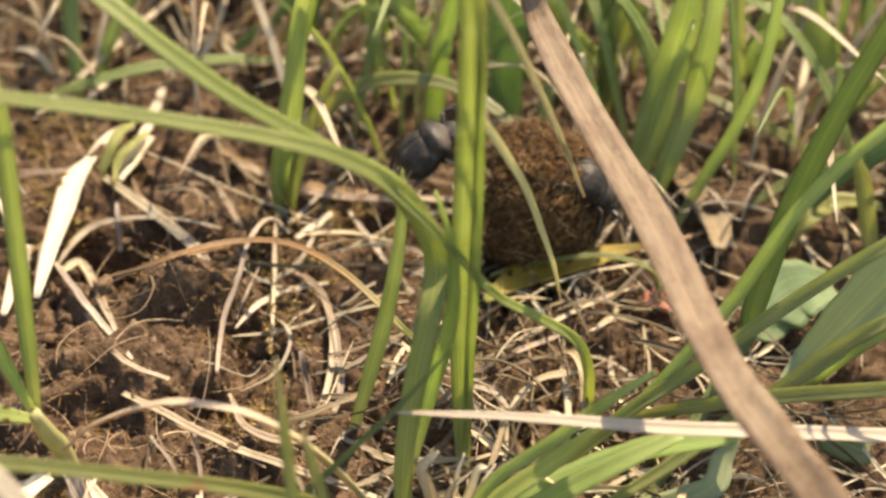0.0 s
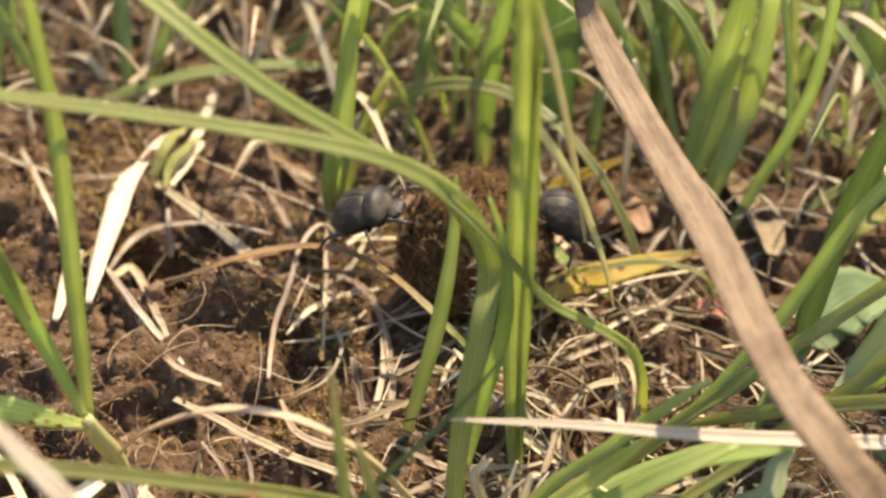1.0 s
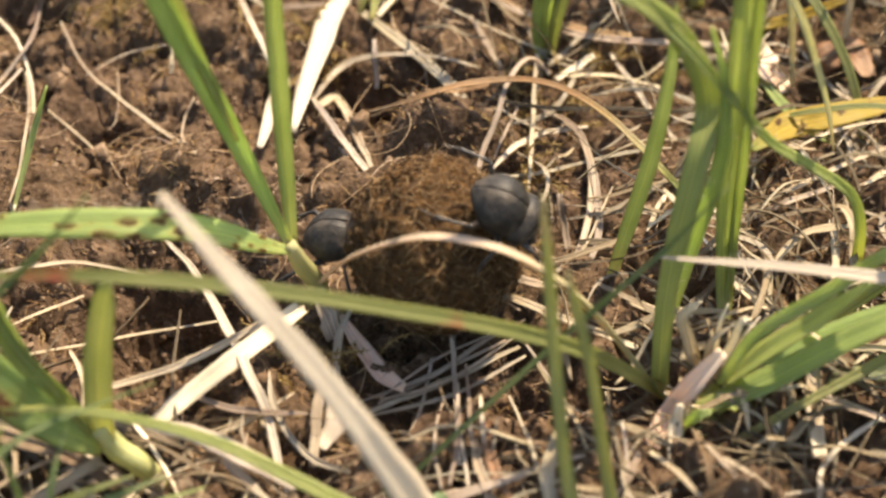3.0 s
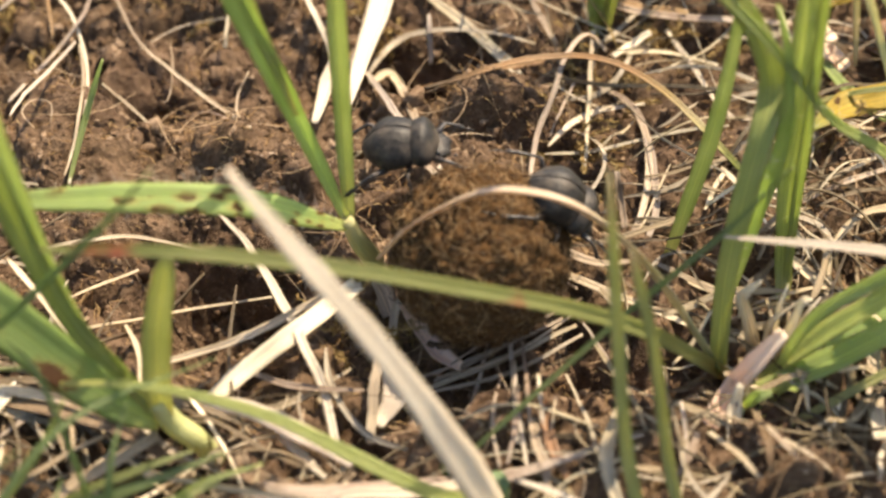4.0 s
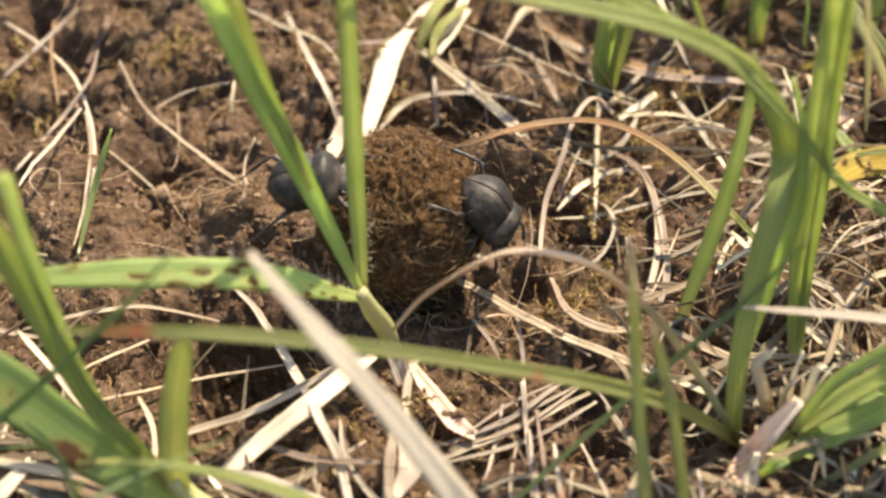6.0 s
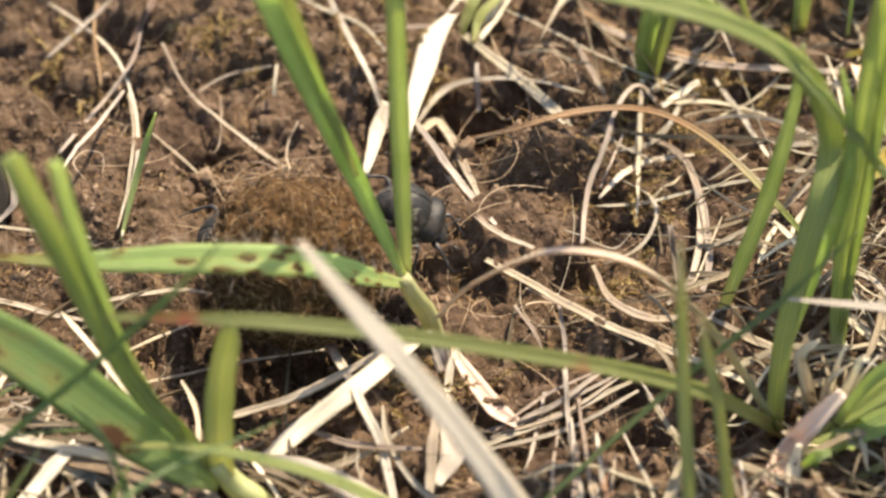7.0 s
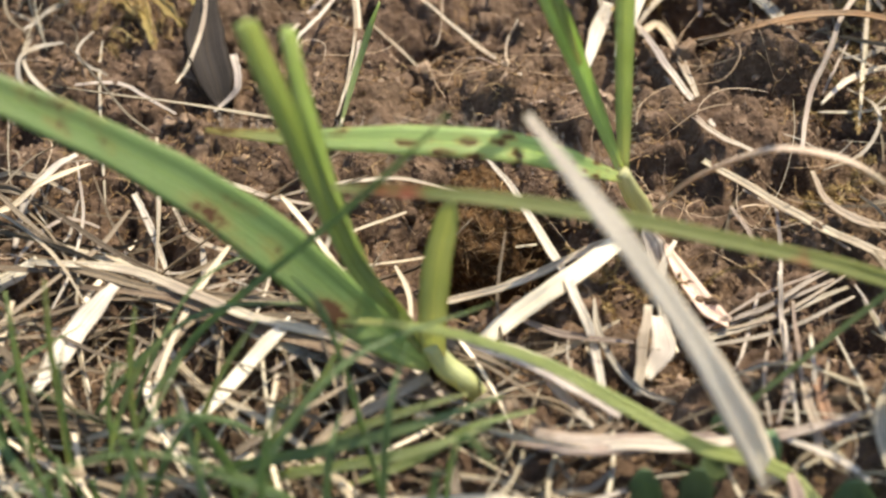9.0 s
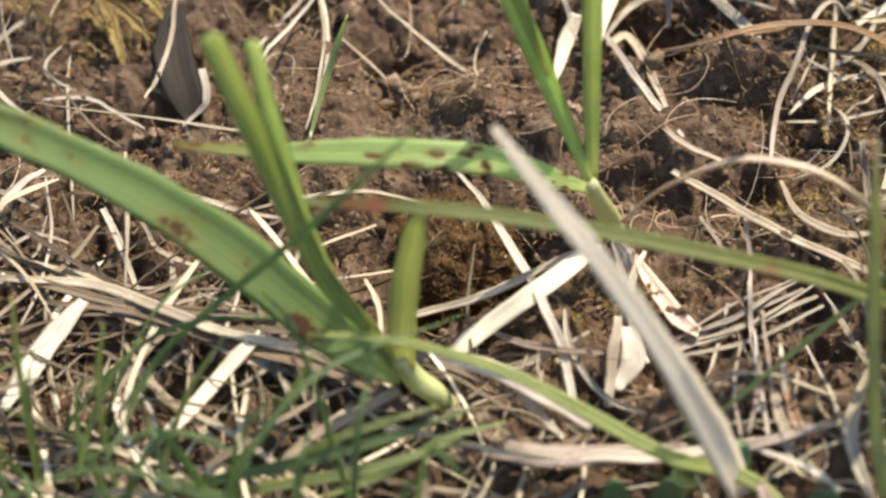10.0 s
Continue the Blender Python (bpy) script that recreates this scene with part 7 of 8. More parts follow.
straw([(-92.9, -31.6, 1.1), (-92.1, -30.1, 1.9), (-91.3, -28.6, 2.8), (-90.4, -27.3, 3.5), (-89.4, -26.1, 4.0), (-88.3, -25.0, 4.3), (-87.3, -23.9, 4.1), (-86.3, -23.3, 3.4), (-85.1, -23.1, 2.8), (-83.9, -23.0, 2.1)], (0.36, 0.43, 0.51, 0.59, 0.57, 0.56, 0.54, 0.45, 0.36, 0.27), STRAW, "wavy straw in the litter")
straw([(-88.8, -14.4, 4.0), (-87.7, -17.2, 4.0), (-86.8, -19.5, 3.6), (-85.9, -22.1, 3.3), (-85.3, -25.1, 3.3), (-85.0, -28.1, 3.1), (-84.6, -31.0, 3.3), (-84.6, -33.4, 3.4), (-85.0, -34.9, 3.0), (-85.5, -36.4, 2.4)], (0.23, 0.29, 0.35, 0.41, 0.41, 0.40, 0.40, 0.34, 0.28, 0.22), WHITE, "thin pale straw over the litter")
straw([(-76.1, -34.8, 0.9), (-74.2, -33.8, 1.3), (-72.1, -33.0, 2.0), (-69.9, -32.5, 2.8), (-67.8, -31.6, 3.1), (-65.8, -30.3, 2.8), (-63.7, -28.9, 2.5)], (0.22, 0.29, 0.37, 0.44, 0.38, 0.32, 0.26), STRAW, "thin straw across the litter")
straw([(-70.5, -41.8, 0.1), (-69.2, -40.6, 0.8), (-68.0, -39.4, 1.5), (-66.7, -38.1, 2.0), (-65.3, -37.5, 2.8), (-63.7, -37.3, 4.0), (-62.3, -36.7, 4.6)], (0.26, 0.36, 0.46, 0.56, 0.46, 0.36, 0.26), WHITE, "straw splinter in the litter")
straw([(-63.2, -39.5, 2.2), (-62.6, -38.4, 3.4), (-62.1, -36.9, 4.2), (-61.9, -34.7, 4.3), (-61.8, -32.4, 4.2), (-61.8, -30.2, 4.3), (-61.8, -27.7, 4.2)], (0.34, 0.38, 0.43, 0.47, 0.40, 0.33, 0.26), STRAW, "straw splinter under the broad leaf")
straw([(-59.2, -43.1, 3.0), (-57.6, -41.6, 3.2), (-56.1, -40.1, 3.3), (-54.4, -39.1, 3.7), (-52.8, -38.6, 4.1), (-51.4, -37.6, 3.7), (-50.1, -36.3, 2.9)], (0.42, 0.56, 0.70, 0.84, 0.70, 0.56, 0.43), GREY, "grey straw under the broad leaf")
straw([(-73.8, -41.4, 0.1), (-72.4, -42.1, 0.4), (-71.0, -43.2, 1.0), (-69.3, -45.2, 2.4), (-67.7, -47.5, 3.3), (-66.7, -49.1, 3.0), (-66.0, -50.5, 2.6), (-65.8, -51.6, 2.4), (-65.8, -52.7, 2.2), (-65.8, -53.6, 1.9)], (0.26, 0.33, 0.40, 0.46, 0.44, 0.43, 0.41, 0.34, 0.27, 0.20), WHITE, "hooked straw in the litter")
straw([(-48.4, -45.6, 1.9), (-46.3, -44.1, 1.1), (-44.1, -43.0, 0.7), (-41.8, -42.8, 0.8), (-39.2, -43.7, 1.3), (-36.5, -45.3, 2.0), (-34.0, -46.5, 2.1)], (0.41, 0.53, 0.64, 0.75, 0.64, 0.52, 0.41), STRAW, "straw lying before the cut plant")
straw([(-10.8, -37.8, 3.2), (-10.4, -34.0, 0.5), (-10.1, -30.9, -1.1), (-9.8, -28.9, -1.4), (-9.5, -27.2, -0.9), (-9.2, -25.5, -0.2), (-8.9, -23.5, 0.2)], (0.33, 0.39, 0.46, 0.52, 0.46, 0.41, 0.35), WHITE, "white straw before the pale blade")
straw([(-14.6, -30.1, -0.5), (-12.4, -28.4, -0.7), (-10.3, -27.1, -0.4), (-8.2, -26.2, 0.4), (-6.1, -25.0, 1.3), (-4.0, -22.8, 1.2), (-2.2, -20.4, 0.5), (-0.8, -19.5, 0.7), (0.3, -19.5, 1.4), (1.3, -19.3, 2.0)], (0.43, 0.52, 0.61, 0.69, 0.66, 0.64, 0.61, 0.50, 0.38, 0.26), GREY, "grey straw fan on the soil")
straw([(-14.4, -29.6, -0.2), (-12.6, -28.2, 0.4), (-10.8, -26.6, 0.7), (-8.8, -24.9, 0.9), (-6.6, -23.8, 1.5), (-4.1, -22.1, 1.4), (-1.6, -19.6, 0.6)], (0.21, 0.27, 0.33, 0.39, 0.33, 0.28, 0.22), STRAW, "straw strand of a fan")
straw([(-6.0, -28.1, 0.9), (-5.8, -32.3, 2.9), (-5.7, -36.4, 5.0), (-5.4, -39.1, 5.3), (-5.0, -41.1, 4.8), (-4.6, -43.2, 4.3), (-4.3, -45.3, 4.0)], (0.34, 0.40, 0.46, 0.53, 0.47, 0.41, 0.36), WHITE, "upright white straw at the soil edge")
straw([(-7.4, -30.9, 1.2), (-7.7, -35.4, 3.8), (-7.9, -38.8, 5.3), (-7.9, -41.0, 5.4), (-7.7, -43.0, 5.4), (-7.3, -44.5, 5.0), (-7.0, -45.8, 4.2)], (0.34, 0.37, 0.41, 0.44, 0.40, 0.36, 0.32), STRAW, "upright straw strand at the soil edge")


# ---- the dung ball and its two beetles ----
BALL_RADIUS = 9.4


def sphere_mesh(name, material, shape, rings=26, segments=36):
    """A closed rounded mesh; shape turns a point of the unit sphere into millimetres."""
    bm = bmesh.new()
    bmesh.ops.create_uvsphere(bm, u_segments=segments, v_segments=rings, radius=1.0)
    for v in bm.verts:
        v.co = Vector(shape(v.co)) * MM
    for f in bm.faces:
        f.smooth = True
    me = bpy.data.meshes.new(name)
    bm.to_mesh(me)
    bm.free()
    me.materials.append(material)
    return me


def build_ball():
    ball = tagged(new("dung_ball"), "rolled ball of fibrous brown dung", "dung ball")
    ball.empty_display_size = 0.002

    def lump(co):
        n = Vector(co)
        a = noise.noise(n * 1.6 + Vector((3, 1, 7)))
        b = noise.noise(n * 5.0)
        c = noise.noise(n * 14.0)
        d = noise.noise(n * 31.0)
        return n * (BALL_RADIUS * (1.0 + 0.06 * a + 0.09 * b + 0.07 * c + 0.045 * d))

    part("core", sphere_mesh("core", DUNG, lump, 90, 140), ball)
    r = np.random.default_rng(11)
    heap = Heap()
    for k in range(4200):
        n = r.normal(size=3)
        n /= np.linalg.norm(n)
        t = np.cross(n, r.normal(size=3))
        t /= np.linalg.norm(t)
        s = np.cross(n, t)
        long = r.uniform(0.6, 2.8) * (2.0 if k % 16 == 0 else 1.0)
        rise = r.uniform(0.0, 0.35) if k % 6 else r.uniform(0.4, 1.9)
        base = np.array(lump(n))
        p = [base - t * long / 2 - n * 0.25, base + n * (0.12 + rise * 0.3) + s * r.normal() * 0.4, base + t * long / 2 + n * (rise - 0.1) + s * r.normal() * 0.3]
        w = r.uniform(0.04, 0.15) * (1.7 if k % 23 == 0 else 1.0)
        heap.put(*tube(p, (w * 0.7, w, w * 0.4), 4, 2))
    tagged(part("fibre_mat", heap.make("fibre_mat", FIBRE), ball, "short chewed plant fibres"), kind="stuff")
    return ball


def elytra_half(co, side):
    """One wing case: half of a dome that narrows to the tail, with fine ridges and a seam down the back."""
    x, y, z = co
    y = side * max(0.012, y * side)
    tail = max(0.0, -x)
    k = 1.0 - 0.40 * tail**1.8
    k *= min(1.5, (1.0 - min(0.98, max(0.0, x)) ** 2) ** -0.27)
    seam = math.exp(-((y / 0.035) ** 2)) * 0.05 if z > 0 else 0.0
    stria = 0.012 * math.cos(y * 26.0) if z > -0.2 else 0.0
    return (-1.7 + 3.55 * x, 3.7 * y * k, (3.3 if z > 0 else 1.9) * z * k * (1 - seam + stria) + 0.1)


def pronotum_shape(co):
    x, y, z = co
    k = 1.0 - 0.26 * max(0.0, x) ** 2
    k *= min(1.5, (1.0 - min(0.98, max(0.0, -x)) ** 2) ** -0.27)
    return (2.25 + 1.85 * x, 3.45 * y * k, (2.95 if z > 0 else 1.8) * z * k + 0.0 + 0.05 * x)


def head_shape(co):
    x, y, z = co
    notch = 0.35 * math.exp(-((y / 0.18) ** 2)) if x > 0.3 else 0.0
    teeth = 0.12 * math.cos(y * 12.0) if x > 0.5 else 0.0
    return (3.9 + (1.55 - notch + teeth) * x, 2.15 * y, 0.75 * z - 0.6 - 0.45 * x)


def limb(name, points, widths, parent, spurs=()):
    """A leg in one piece about its hip: the thigh, shin and foot."""
    hip = np.array(points[0])
    heap = Heap()
    pts = [np.array(p) for p in points]
    heap.put(*tube([pts[0], (pts[0] + pts[1]) / 2, pts[1]], (0.55 * widths, 0.85 * widths, 0.5 * widths), 8, 5))
    heap.put(*tube([pts[1], (pts[1] + pts[2]) / 2 + np.array((0, 0, 0.12)), pts[2]], (0.38 * widths, 0.42 * widths, 0.58 * widths), 8, 5))
    heap.put(*tube([pts[2], (pts[2] + pts[3]) / 2 + np.array((0, 0, 0.1)), pts[3]], (0.22 * widths, 0.2 * widths, 0.12 * widths), 6, 3))
    for s in spurs:
        a = pts[1] + (pts[2] - pts[1]) * s
        heap.put(*tube([a, a + np.array((0.3, 0.1, -0.35)) * widths, a + np.array((0.5, 0.15, -0.6)) * widths], (0.22, 0.15, 0.03), 5, 2))
    heap.verts = [v - hip for v in heap.verts]
    ob = part(name, heap.make(name, LIMB), parent)
    ob.location = Vector(hip) * MM
    return ob


def build_beetle(label):
    """A dung beetle about a centimetre long, its head towards +x, its back up."""
    beetle = tagged(new("dung_beetle"), label, "beetle", "beetles at the dung ball")
    beetle.empty_display_size = 0.002
    beetle.scale = (0.92, 0.92, 0.92)
    for s in (1, -1):
        part("wing_case", sphere_mesh("wing_case", SHELL, lambda c, s=s: elytra_half(c, s), 36, 48), beetle, "matt dark grey ridged wing case")
    part("pronotum", sphere_mesh("pronotum", SHELL, pronotum_shape, 28, 44), beetle, "smooth domed dark grey neck shield")
    head = part("head", sphere_mesh("head", SHELL, head_shape, 20, 48), beetle)
    part("belly", sphere_mesh("belly", LIMB, lambda c: (-0.4 + 4.2 * c[0], 2.3 * c[1], -0.9 + 1.2 * c[2]), 16, 24), beetle)
    legs = []
    for s in (1, -1):
        part("eye", sphere_mesh("eye", EYE, lambda c, s=s: (3.9 + 0.32 * c[0], s * 1.7 + 0.25 * c[1], -0.25 + 0.3 * c[2]), 10, 14), head)
        feeler = Heap()
        feeler.put(*tube([(4.6, s * 1.3, -0.9), (5.3, s * 1.9, -0.6), (5.8, s * 2.3, -0.2)], (0.14, 0.10, 0.10), 5, 4))
        feeler.put(*tube([(5.8, s * 2.3, -0.2), (6.1, s * 2.5, -0.05), (6.4, s * 2.65, 0.05)], (0.2, 0.42, 0.2), 6, 3))
        part("antenna", feeler.make("antenna", LIMB), head)
        legs.append(limb("front_leg", [(3.0, s * 1.7, -1.0), (4.6, s * 3.4, -0.2), (6.6, s * 3.7, -1.5), (7.8, s * 3.5, -1.9)], 1.0, beetle, (0.45, 0.65, 0.85)))
        legs.append(limb("middle_leg", [(0.4, s * 2.0, -1.4), (1.0, s * 4.6, -0.6), (1.6, s * 5.9, -3.4), (2.0, s * 6.7, -4.6)], 0.95, beetle, (0.9,)))
        legs.append(limb("hind_leg", [(-1.4, s * 1.9, -1.4), (-4.2, s * 4.3, 0.4), (-7.6, s * 4.6, -1.6), (-9.6, s * 4.3, -2.6)], 0.95, beetle, (0.95,)))
    return beetle, legs


dung_ball = build_ball()
puller, puller_legs = build_beetle("dark grey dung beetle pulling the dung ball backwards")
pusher, pusher_legs = build_beetle("dark grey dung beetle pushing the dung ball hind legs first")


# ---- what nobody could count: crumbs, moss, roots, litter and sward ----
def in_burrow(x, y, grow=1.0):
    return ((x + 40) / (12.5 * grow)) ** 2 + ((y + 18) / (12 * grow)) ** 2 < 1


def bare(x, y):
    """How bare the soil is, from 0 to 1: the open patch where the ball is rolled."""
    a = math.exp(-(((x + 48) / 52) ** 6) - (((y - 18) / 34) ** 6))
    return a


def matted(x, y, open_share):
    """How thickly straw covers the soil there, from 0 to 1; it thins out before the tuft."""
    if in_burrow(x, y, 1.1):
        return 0.0
    return (1 - open_share * bare(x, y)) * (1 - 0.85 * math.exp(-(((x + 7) / 23) ** 4) - (((y + 27) / 16) ** 4)))


def build_crumbs(name, label, tries, size_from, size_more, power, level, seed):
    """Loose angular crumbs of soil; level: how round they are."""
    r = np.random.default_rng(seed)
    bm = bmesh.new()
    bmesh.ops.create_icosphere(bm, subdivisions=level, radius=1.0)
    unit = np.array([v.co[:] for v in bm.verts])
    tris = ragged([[v.index for v in f.verts] for f in bm.faces])
    bm.free()
    heap = Heap()
    for _ in range(tries):
        x, y = r.uniform(-122, 60), r.uniform(-55, 72)
        if r.random() > 0.3 + 0.65 * bare(x, y) or value_noise(x, y, 9.0, seed) < r.uniform(0.15, 0.6):
            continue
        size = size_from + size_more * r.random() ** power
        lumps = 0.26 * np.sin(unit @ r.normal(size=(3, 3)) * 3.4 + r.uniform(0, 6, 3)).sum(1, keepdims=True)
        v = unit * (1 + lumps + 0.2 * r.normal(size=(len(unit), 1))) * size * r.uniform(0.7, 1.2, 3)
        heap.put(v + (x, y, soil(x, y) - size * 0.15 * (level - 1)), tris)
    tagged(new(name, heap.make(name, CRUMB, level > 1)), label, "soil", kind="stuff")


LEAFLET = ragged([[0, 1, 2, 4], [4, 2, 3]])


def build_moss():
    r = np.random.default_rng(22)
    heap = Heap()
    spots = [(1, 9, 6), (6, 22, 12), (-88, 11, 7), (-96, 16, 10), (-52, 33, 8), (-25, 30, 6), (15, 30, 12), (-70, 28, 8), (-30, 48, 12), (30, 14, 10), (-20, -22, 8), (-2, -8, 9)]
    for cx, cy, spread in spots:
        for _ in range(11):
            x, y = cx + r.normal() * spread * 0.32, cy + r.normal() * spread * 0.28
            z = soil(x, y)
            lean = r.normal(size=2) * 0.8
            high = r.uniform(2.0, 6.5)
            p = [np.array((x, y, z - 0.3)), np.array((x + lean[0] * high * 0.4, y + lean[1] * high * 0.4, z + high * 0.6)), np.array((x + lean[0] * high, y + lean[1] * high, z + high * 0.8))]
            heap.put(*tube(p, (0.22, 0.18, 0.1), 4, 3))
            line = spline(p, 13)
            for k in range(2, len(line)):
                for _ in range(4):
                    out = (line[k] - line[k - 1]) * 3.0 + 0.45 * r.normal(size=3)
                    out *= r.uniform(0.6, 1.1) / np.linalg.norm(out)
                    side = np.cross(out, r.normal(size=3))
                    side *= 0.07 / (np.linalg.norm(side) + 1e-6)
                    a = line[k]
                    heap.put(np.array([a - side * 0.5, a + side * 0.5, a + out * 0.5 + side, a + out, a + out * 0.5 - side]), LEAFLET)
    tagged(new("moss", heap.make("moss", MOSS)), "golden-brown feathery moss sprigs on the soil", "moss", kind="stuff")


def strew(name, label, material, count, area, length, width, keep, seed, lift=1.0, curl=0.5, heading=None):
    """Thin dead strands lying over one another on the soil."""
    r = np.random.default_rng(seed)
    heap = Heap()
    for _ in range(count):
        x, y = r.uniform(area[0], area[1]), r.uniform(area[2], area[3])
        if r.random() > keep(x, y):
            continue
        long = r.uniform(*length)
        a = r.uniform(0, 6.283) if heading is None else r.normal(heading, 0.7)
        bend = r.normal() * curl
        ends = [(x + long * s * math.cos(a), y + long * s * math.sin(a)) for s in (-0.5, 0.5)]
        if min(keep(*e) for e in ends) < 0.3 and long > 6 and r.random() < 0.8:
            continue
        flat = []
        for s in np.linspace(-0.5, 0.5, 9):
            b = a + bend * s * 2
            flat.append((x + long * s * math.cos(b), y + long * s * math.sin(b)))
        # a strand is stiff: it lies over the tops of the clods
        under = np.array([max(soil(px + ox, py + oy) for ox, oy in ((0, 0), (0.5, 0), (-0.5, 0), (0, 0.5), (0, -0.5))) for px, py in flat])
        tops = np.maximum(under, np.maximum(np.roll(under, 1), np.roll(under, -1)))
        tops = np.convolve(np.pad(tops, 2, mode="edge"), (0.15, 0.2, 0.3, 0.2, 0.15), "valid")
        high = lift * r.uniform(0.0, 1.0)
        pts = [(*flat[k], tops[k] + 0.1 + high * (1.0 - 1.6 * abs(k - 4) / 8 * r.random())) for k in range(0, 9, 2)]
        w = r.uniform(*width)
        f = r.normal(size=3) * 0.45
        heap.put(*ribbon(pts, (w * 0.5, w, w * 0.8, w, w * 0.3), r.uniform(0.15, 0.7), 0.04, face=(f[0], -0.2 + f[1], 1.0), across=5, per=4, twist=(0, r.normal() * 40), seed=int(r.integers(1e6))))
    tagged(new(name, heap.make(name, material)), label, "dry grass", kind="stuff")


def build_fuzz():
    r = np.random.default_rng(23)
    heap = Heap()
    for _ in range(22000):
        x, y = r.uniform(-122, 60), r.uniform(-50, 72)
        if value_noise(x, y, 7.0, 77) + 0.25 * r.random() < 0.55 or in_burrow(x, y, 0.8):
            continue
        z = soil(x, y)
        d = r.normal(size=3)
        d[2] = abs(d[2]) * 0.5
        d *= r.uniform(0.5, 2.8) / np.linalg.norm(d)
        p = np.array((x, y, z - 0.1))
        heap.put(*tube([p, p + d * 0.5 + 0.2 * r.normal(size=3), p + d], (0.10, 0.14, 0.05), 3, 2))
    tagged(new("soil_fuzz", heap.make("soil_fuzz", FUZZ)), "short brown fibres and moss threads on the soil", "plant fibre", kind="stuff")


build_crumbs("soil_crumbs", "loose crumbs of dry brown soil", 58000, 0.08, 0.38, 3, 1, 21)
build_crumbs("soil_clods", "small rough clods of dry brown soil", 4200, 0.3, 0.9, 4, 2, 24)
build_moss()
build_fuzz()
strew("root_fibres", "thin curled root fibres on the soil", ROOT, 520, (-125, 70, -60, 70), (4, 16), (0.05, 0.16), lambda x, y: 0.15 if in_burrow(x, y, 0.9) else 0.8, 31, 0.8, 0.45)
strew("straw_litter", "matted dead straw on the soil", LITTER, 800, (-125, 95, -85, 95), (9, 36), (0.1, 0.65), lambda x, y: matted(x, y, 0.96), 32, 3.0, 0.25)
strew("straw_shreds", "broken shreds of grey straw", GREY, 420, (-125, 95, -85, 95), (5, 18), (0.2, 0.9), lambda x, y: matted(x, y, 0.88), 33, 1.8, 0.4)

strew("pale_litter", "bleached dead blades matted in the litter", PALE_LITTER, 330, (-125, -30, -85, -22), (12, 40), (0.25, 1.25), lambda x, y: 0.0 if in_burrow(x, y, 1.15) else 1.0, 34, 4.0, 0.2, -0.45)
strew("tuft_litter", "dry strands heaped round the tufts", LITTER, 150, (-12, 70, -60, 20), (6, 17), (0.2, 0.8), lambda x, y: 1.0 if x > 12 or y < -38 else 0.0, 35, 4.0, 0.2)

strew("papery_scraps", "pale papery scraps of dead sheath round the tufts", PALE_LITTER, 420, (4, 62, -50, 16), (5, 15), (0.25, 1.15), lambda x, y: math.exp(-(((x - 26) / 26) ** 2) - (((y + 18) / 24) ** 2)), 36, 3.5, 0.15)


def sward(name, label, material, count, place, height, width, seed, lean=0.4):
    """Many living blades that stand in the soil."""
    r = np.random.default_rng(seed)
    heap = Heap()
    done = 0
    while done < count:
        spot = place(r)
        if spot is None:
            continue
        x, y = spot
        done += 1
        high = r.uniform(*height)
        a = r.uniform(0, 6.283)
        d = np.array((math.cos(a), math.sin(a))) * high * min(abs(r.normal()), 1.25) * lean
        z = soil(x, y) - 0.5
        pts = [(x, y, z), (x + d[0] * 0.25, y + d[1] * 0.25, z + high * 0.45), (x + d[0] * 0.65, y + d[1] * 0.65, z + high * 0.82), (x + d[0] * 1.2, y + d[1] * 1.2, z + high * (0.98 - 0.3 * r.random()))]
        w = r.uniform(*width)
        f = r.normal(size=3)
        heap.put(*ribbon(pts, (w * 0.6, w, w * 0.85, w * 0.12), 0.35, 0.1, face=(f[0] * 0.5, -0.6 + f[1] * 0.3, 0.8), across=5, per=6, seed=int(r.integers(1e6))))
    tagged(new(name, heap.make(name, material)), label, "grass", kind="stuff")


def far_place(r):
    x, y = r.uniform(-60, 150), r.uniform(30, 170)
    edge = 57 if x < 0 else 57 - 0.5 * min(x, 60)
    return (x, y) if y > edge + 8 * r.normal() else None


def near_place(r):
    x, y = r.uniform(-125, 10), r.uniform(-85, -38)
    return (x, y) if y < -50 + 0.1 * abs(x + 70) and x < -38 else None


sward("grass_sward", "green grass sward beyond the bare patch", FAR_GREEN, 330, far_place, (12, 42), (0.7, 2.8), 51, 0.8)
sward("pale_sward", "half-dry blades among the far grass", STRAW, 470, far_place, (8, 32), (0.4, 1.7), 52, 1.2)
sward("fine_grass", "fine dark green grass shoots in the litter", DEEP, 95, near_place, (12, 32), (0.5, 1.15), 54, 0.9)


# ---- what moves: seconds, place in mm, and for the beetles tilt, heading and roll in degrees ----
BALL_WAY = [
    (0, 35.8, 21.79, 10),
    (0.5, 31.59, 17.7, 10),
    (0.75, 25.39, 18.08, 10),
    (1, 20.9, 13.67, 10),
    (1.5, 16.17, 10.46, 10),
    (2, 6.71, -7.9, 10),
    (2.25, 4.26, -8.45, 10),
    (2.5, 1.11, -10.31, 10),
    (3, -8.7, -15.75, 10),
    (3.2, -9.31, -19.54, 10),
    (4.3, -10.32, -21.42, 10),
    (4.5, -12.3, -14.39, 10),
    (5, -14.32, -10.23, 10),
    (5.2, -14.32, -9.67, 10),
    (6.3, -23.85, -1.33, 10),
    (6.5, -26.27, -0.84, 10),
    (6.8, -31.67, -1.09, 10),
    (7, -37.35, -13.19, 9),
    (7.25, -38.86, -15.5, 2),
    (7.5, -38.5, -13, -8),
    (8, -38.5, -6, -12.5),
    (9, -42.52, -5.66, -12.5),
    (10, -41.82, -7.89, -12.5),
]
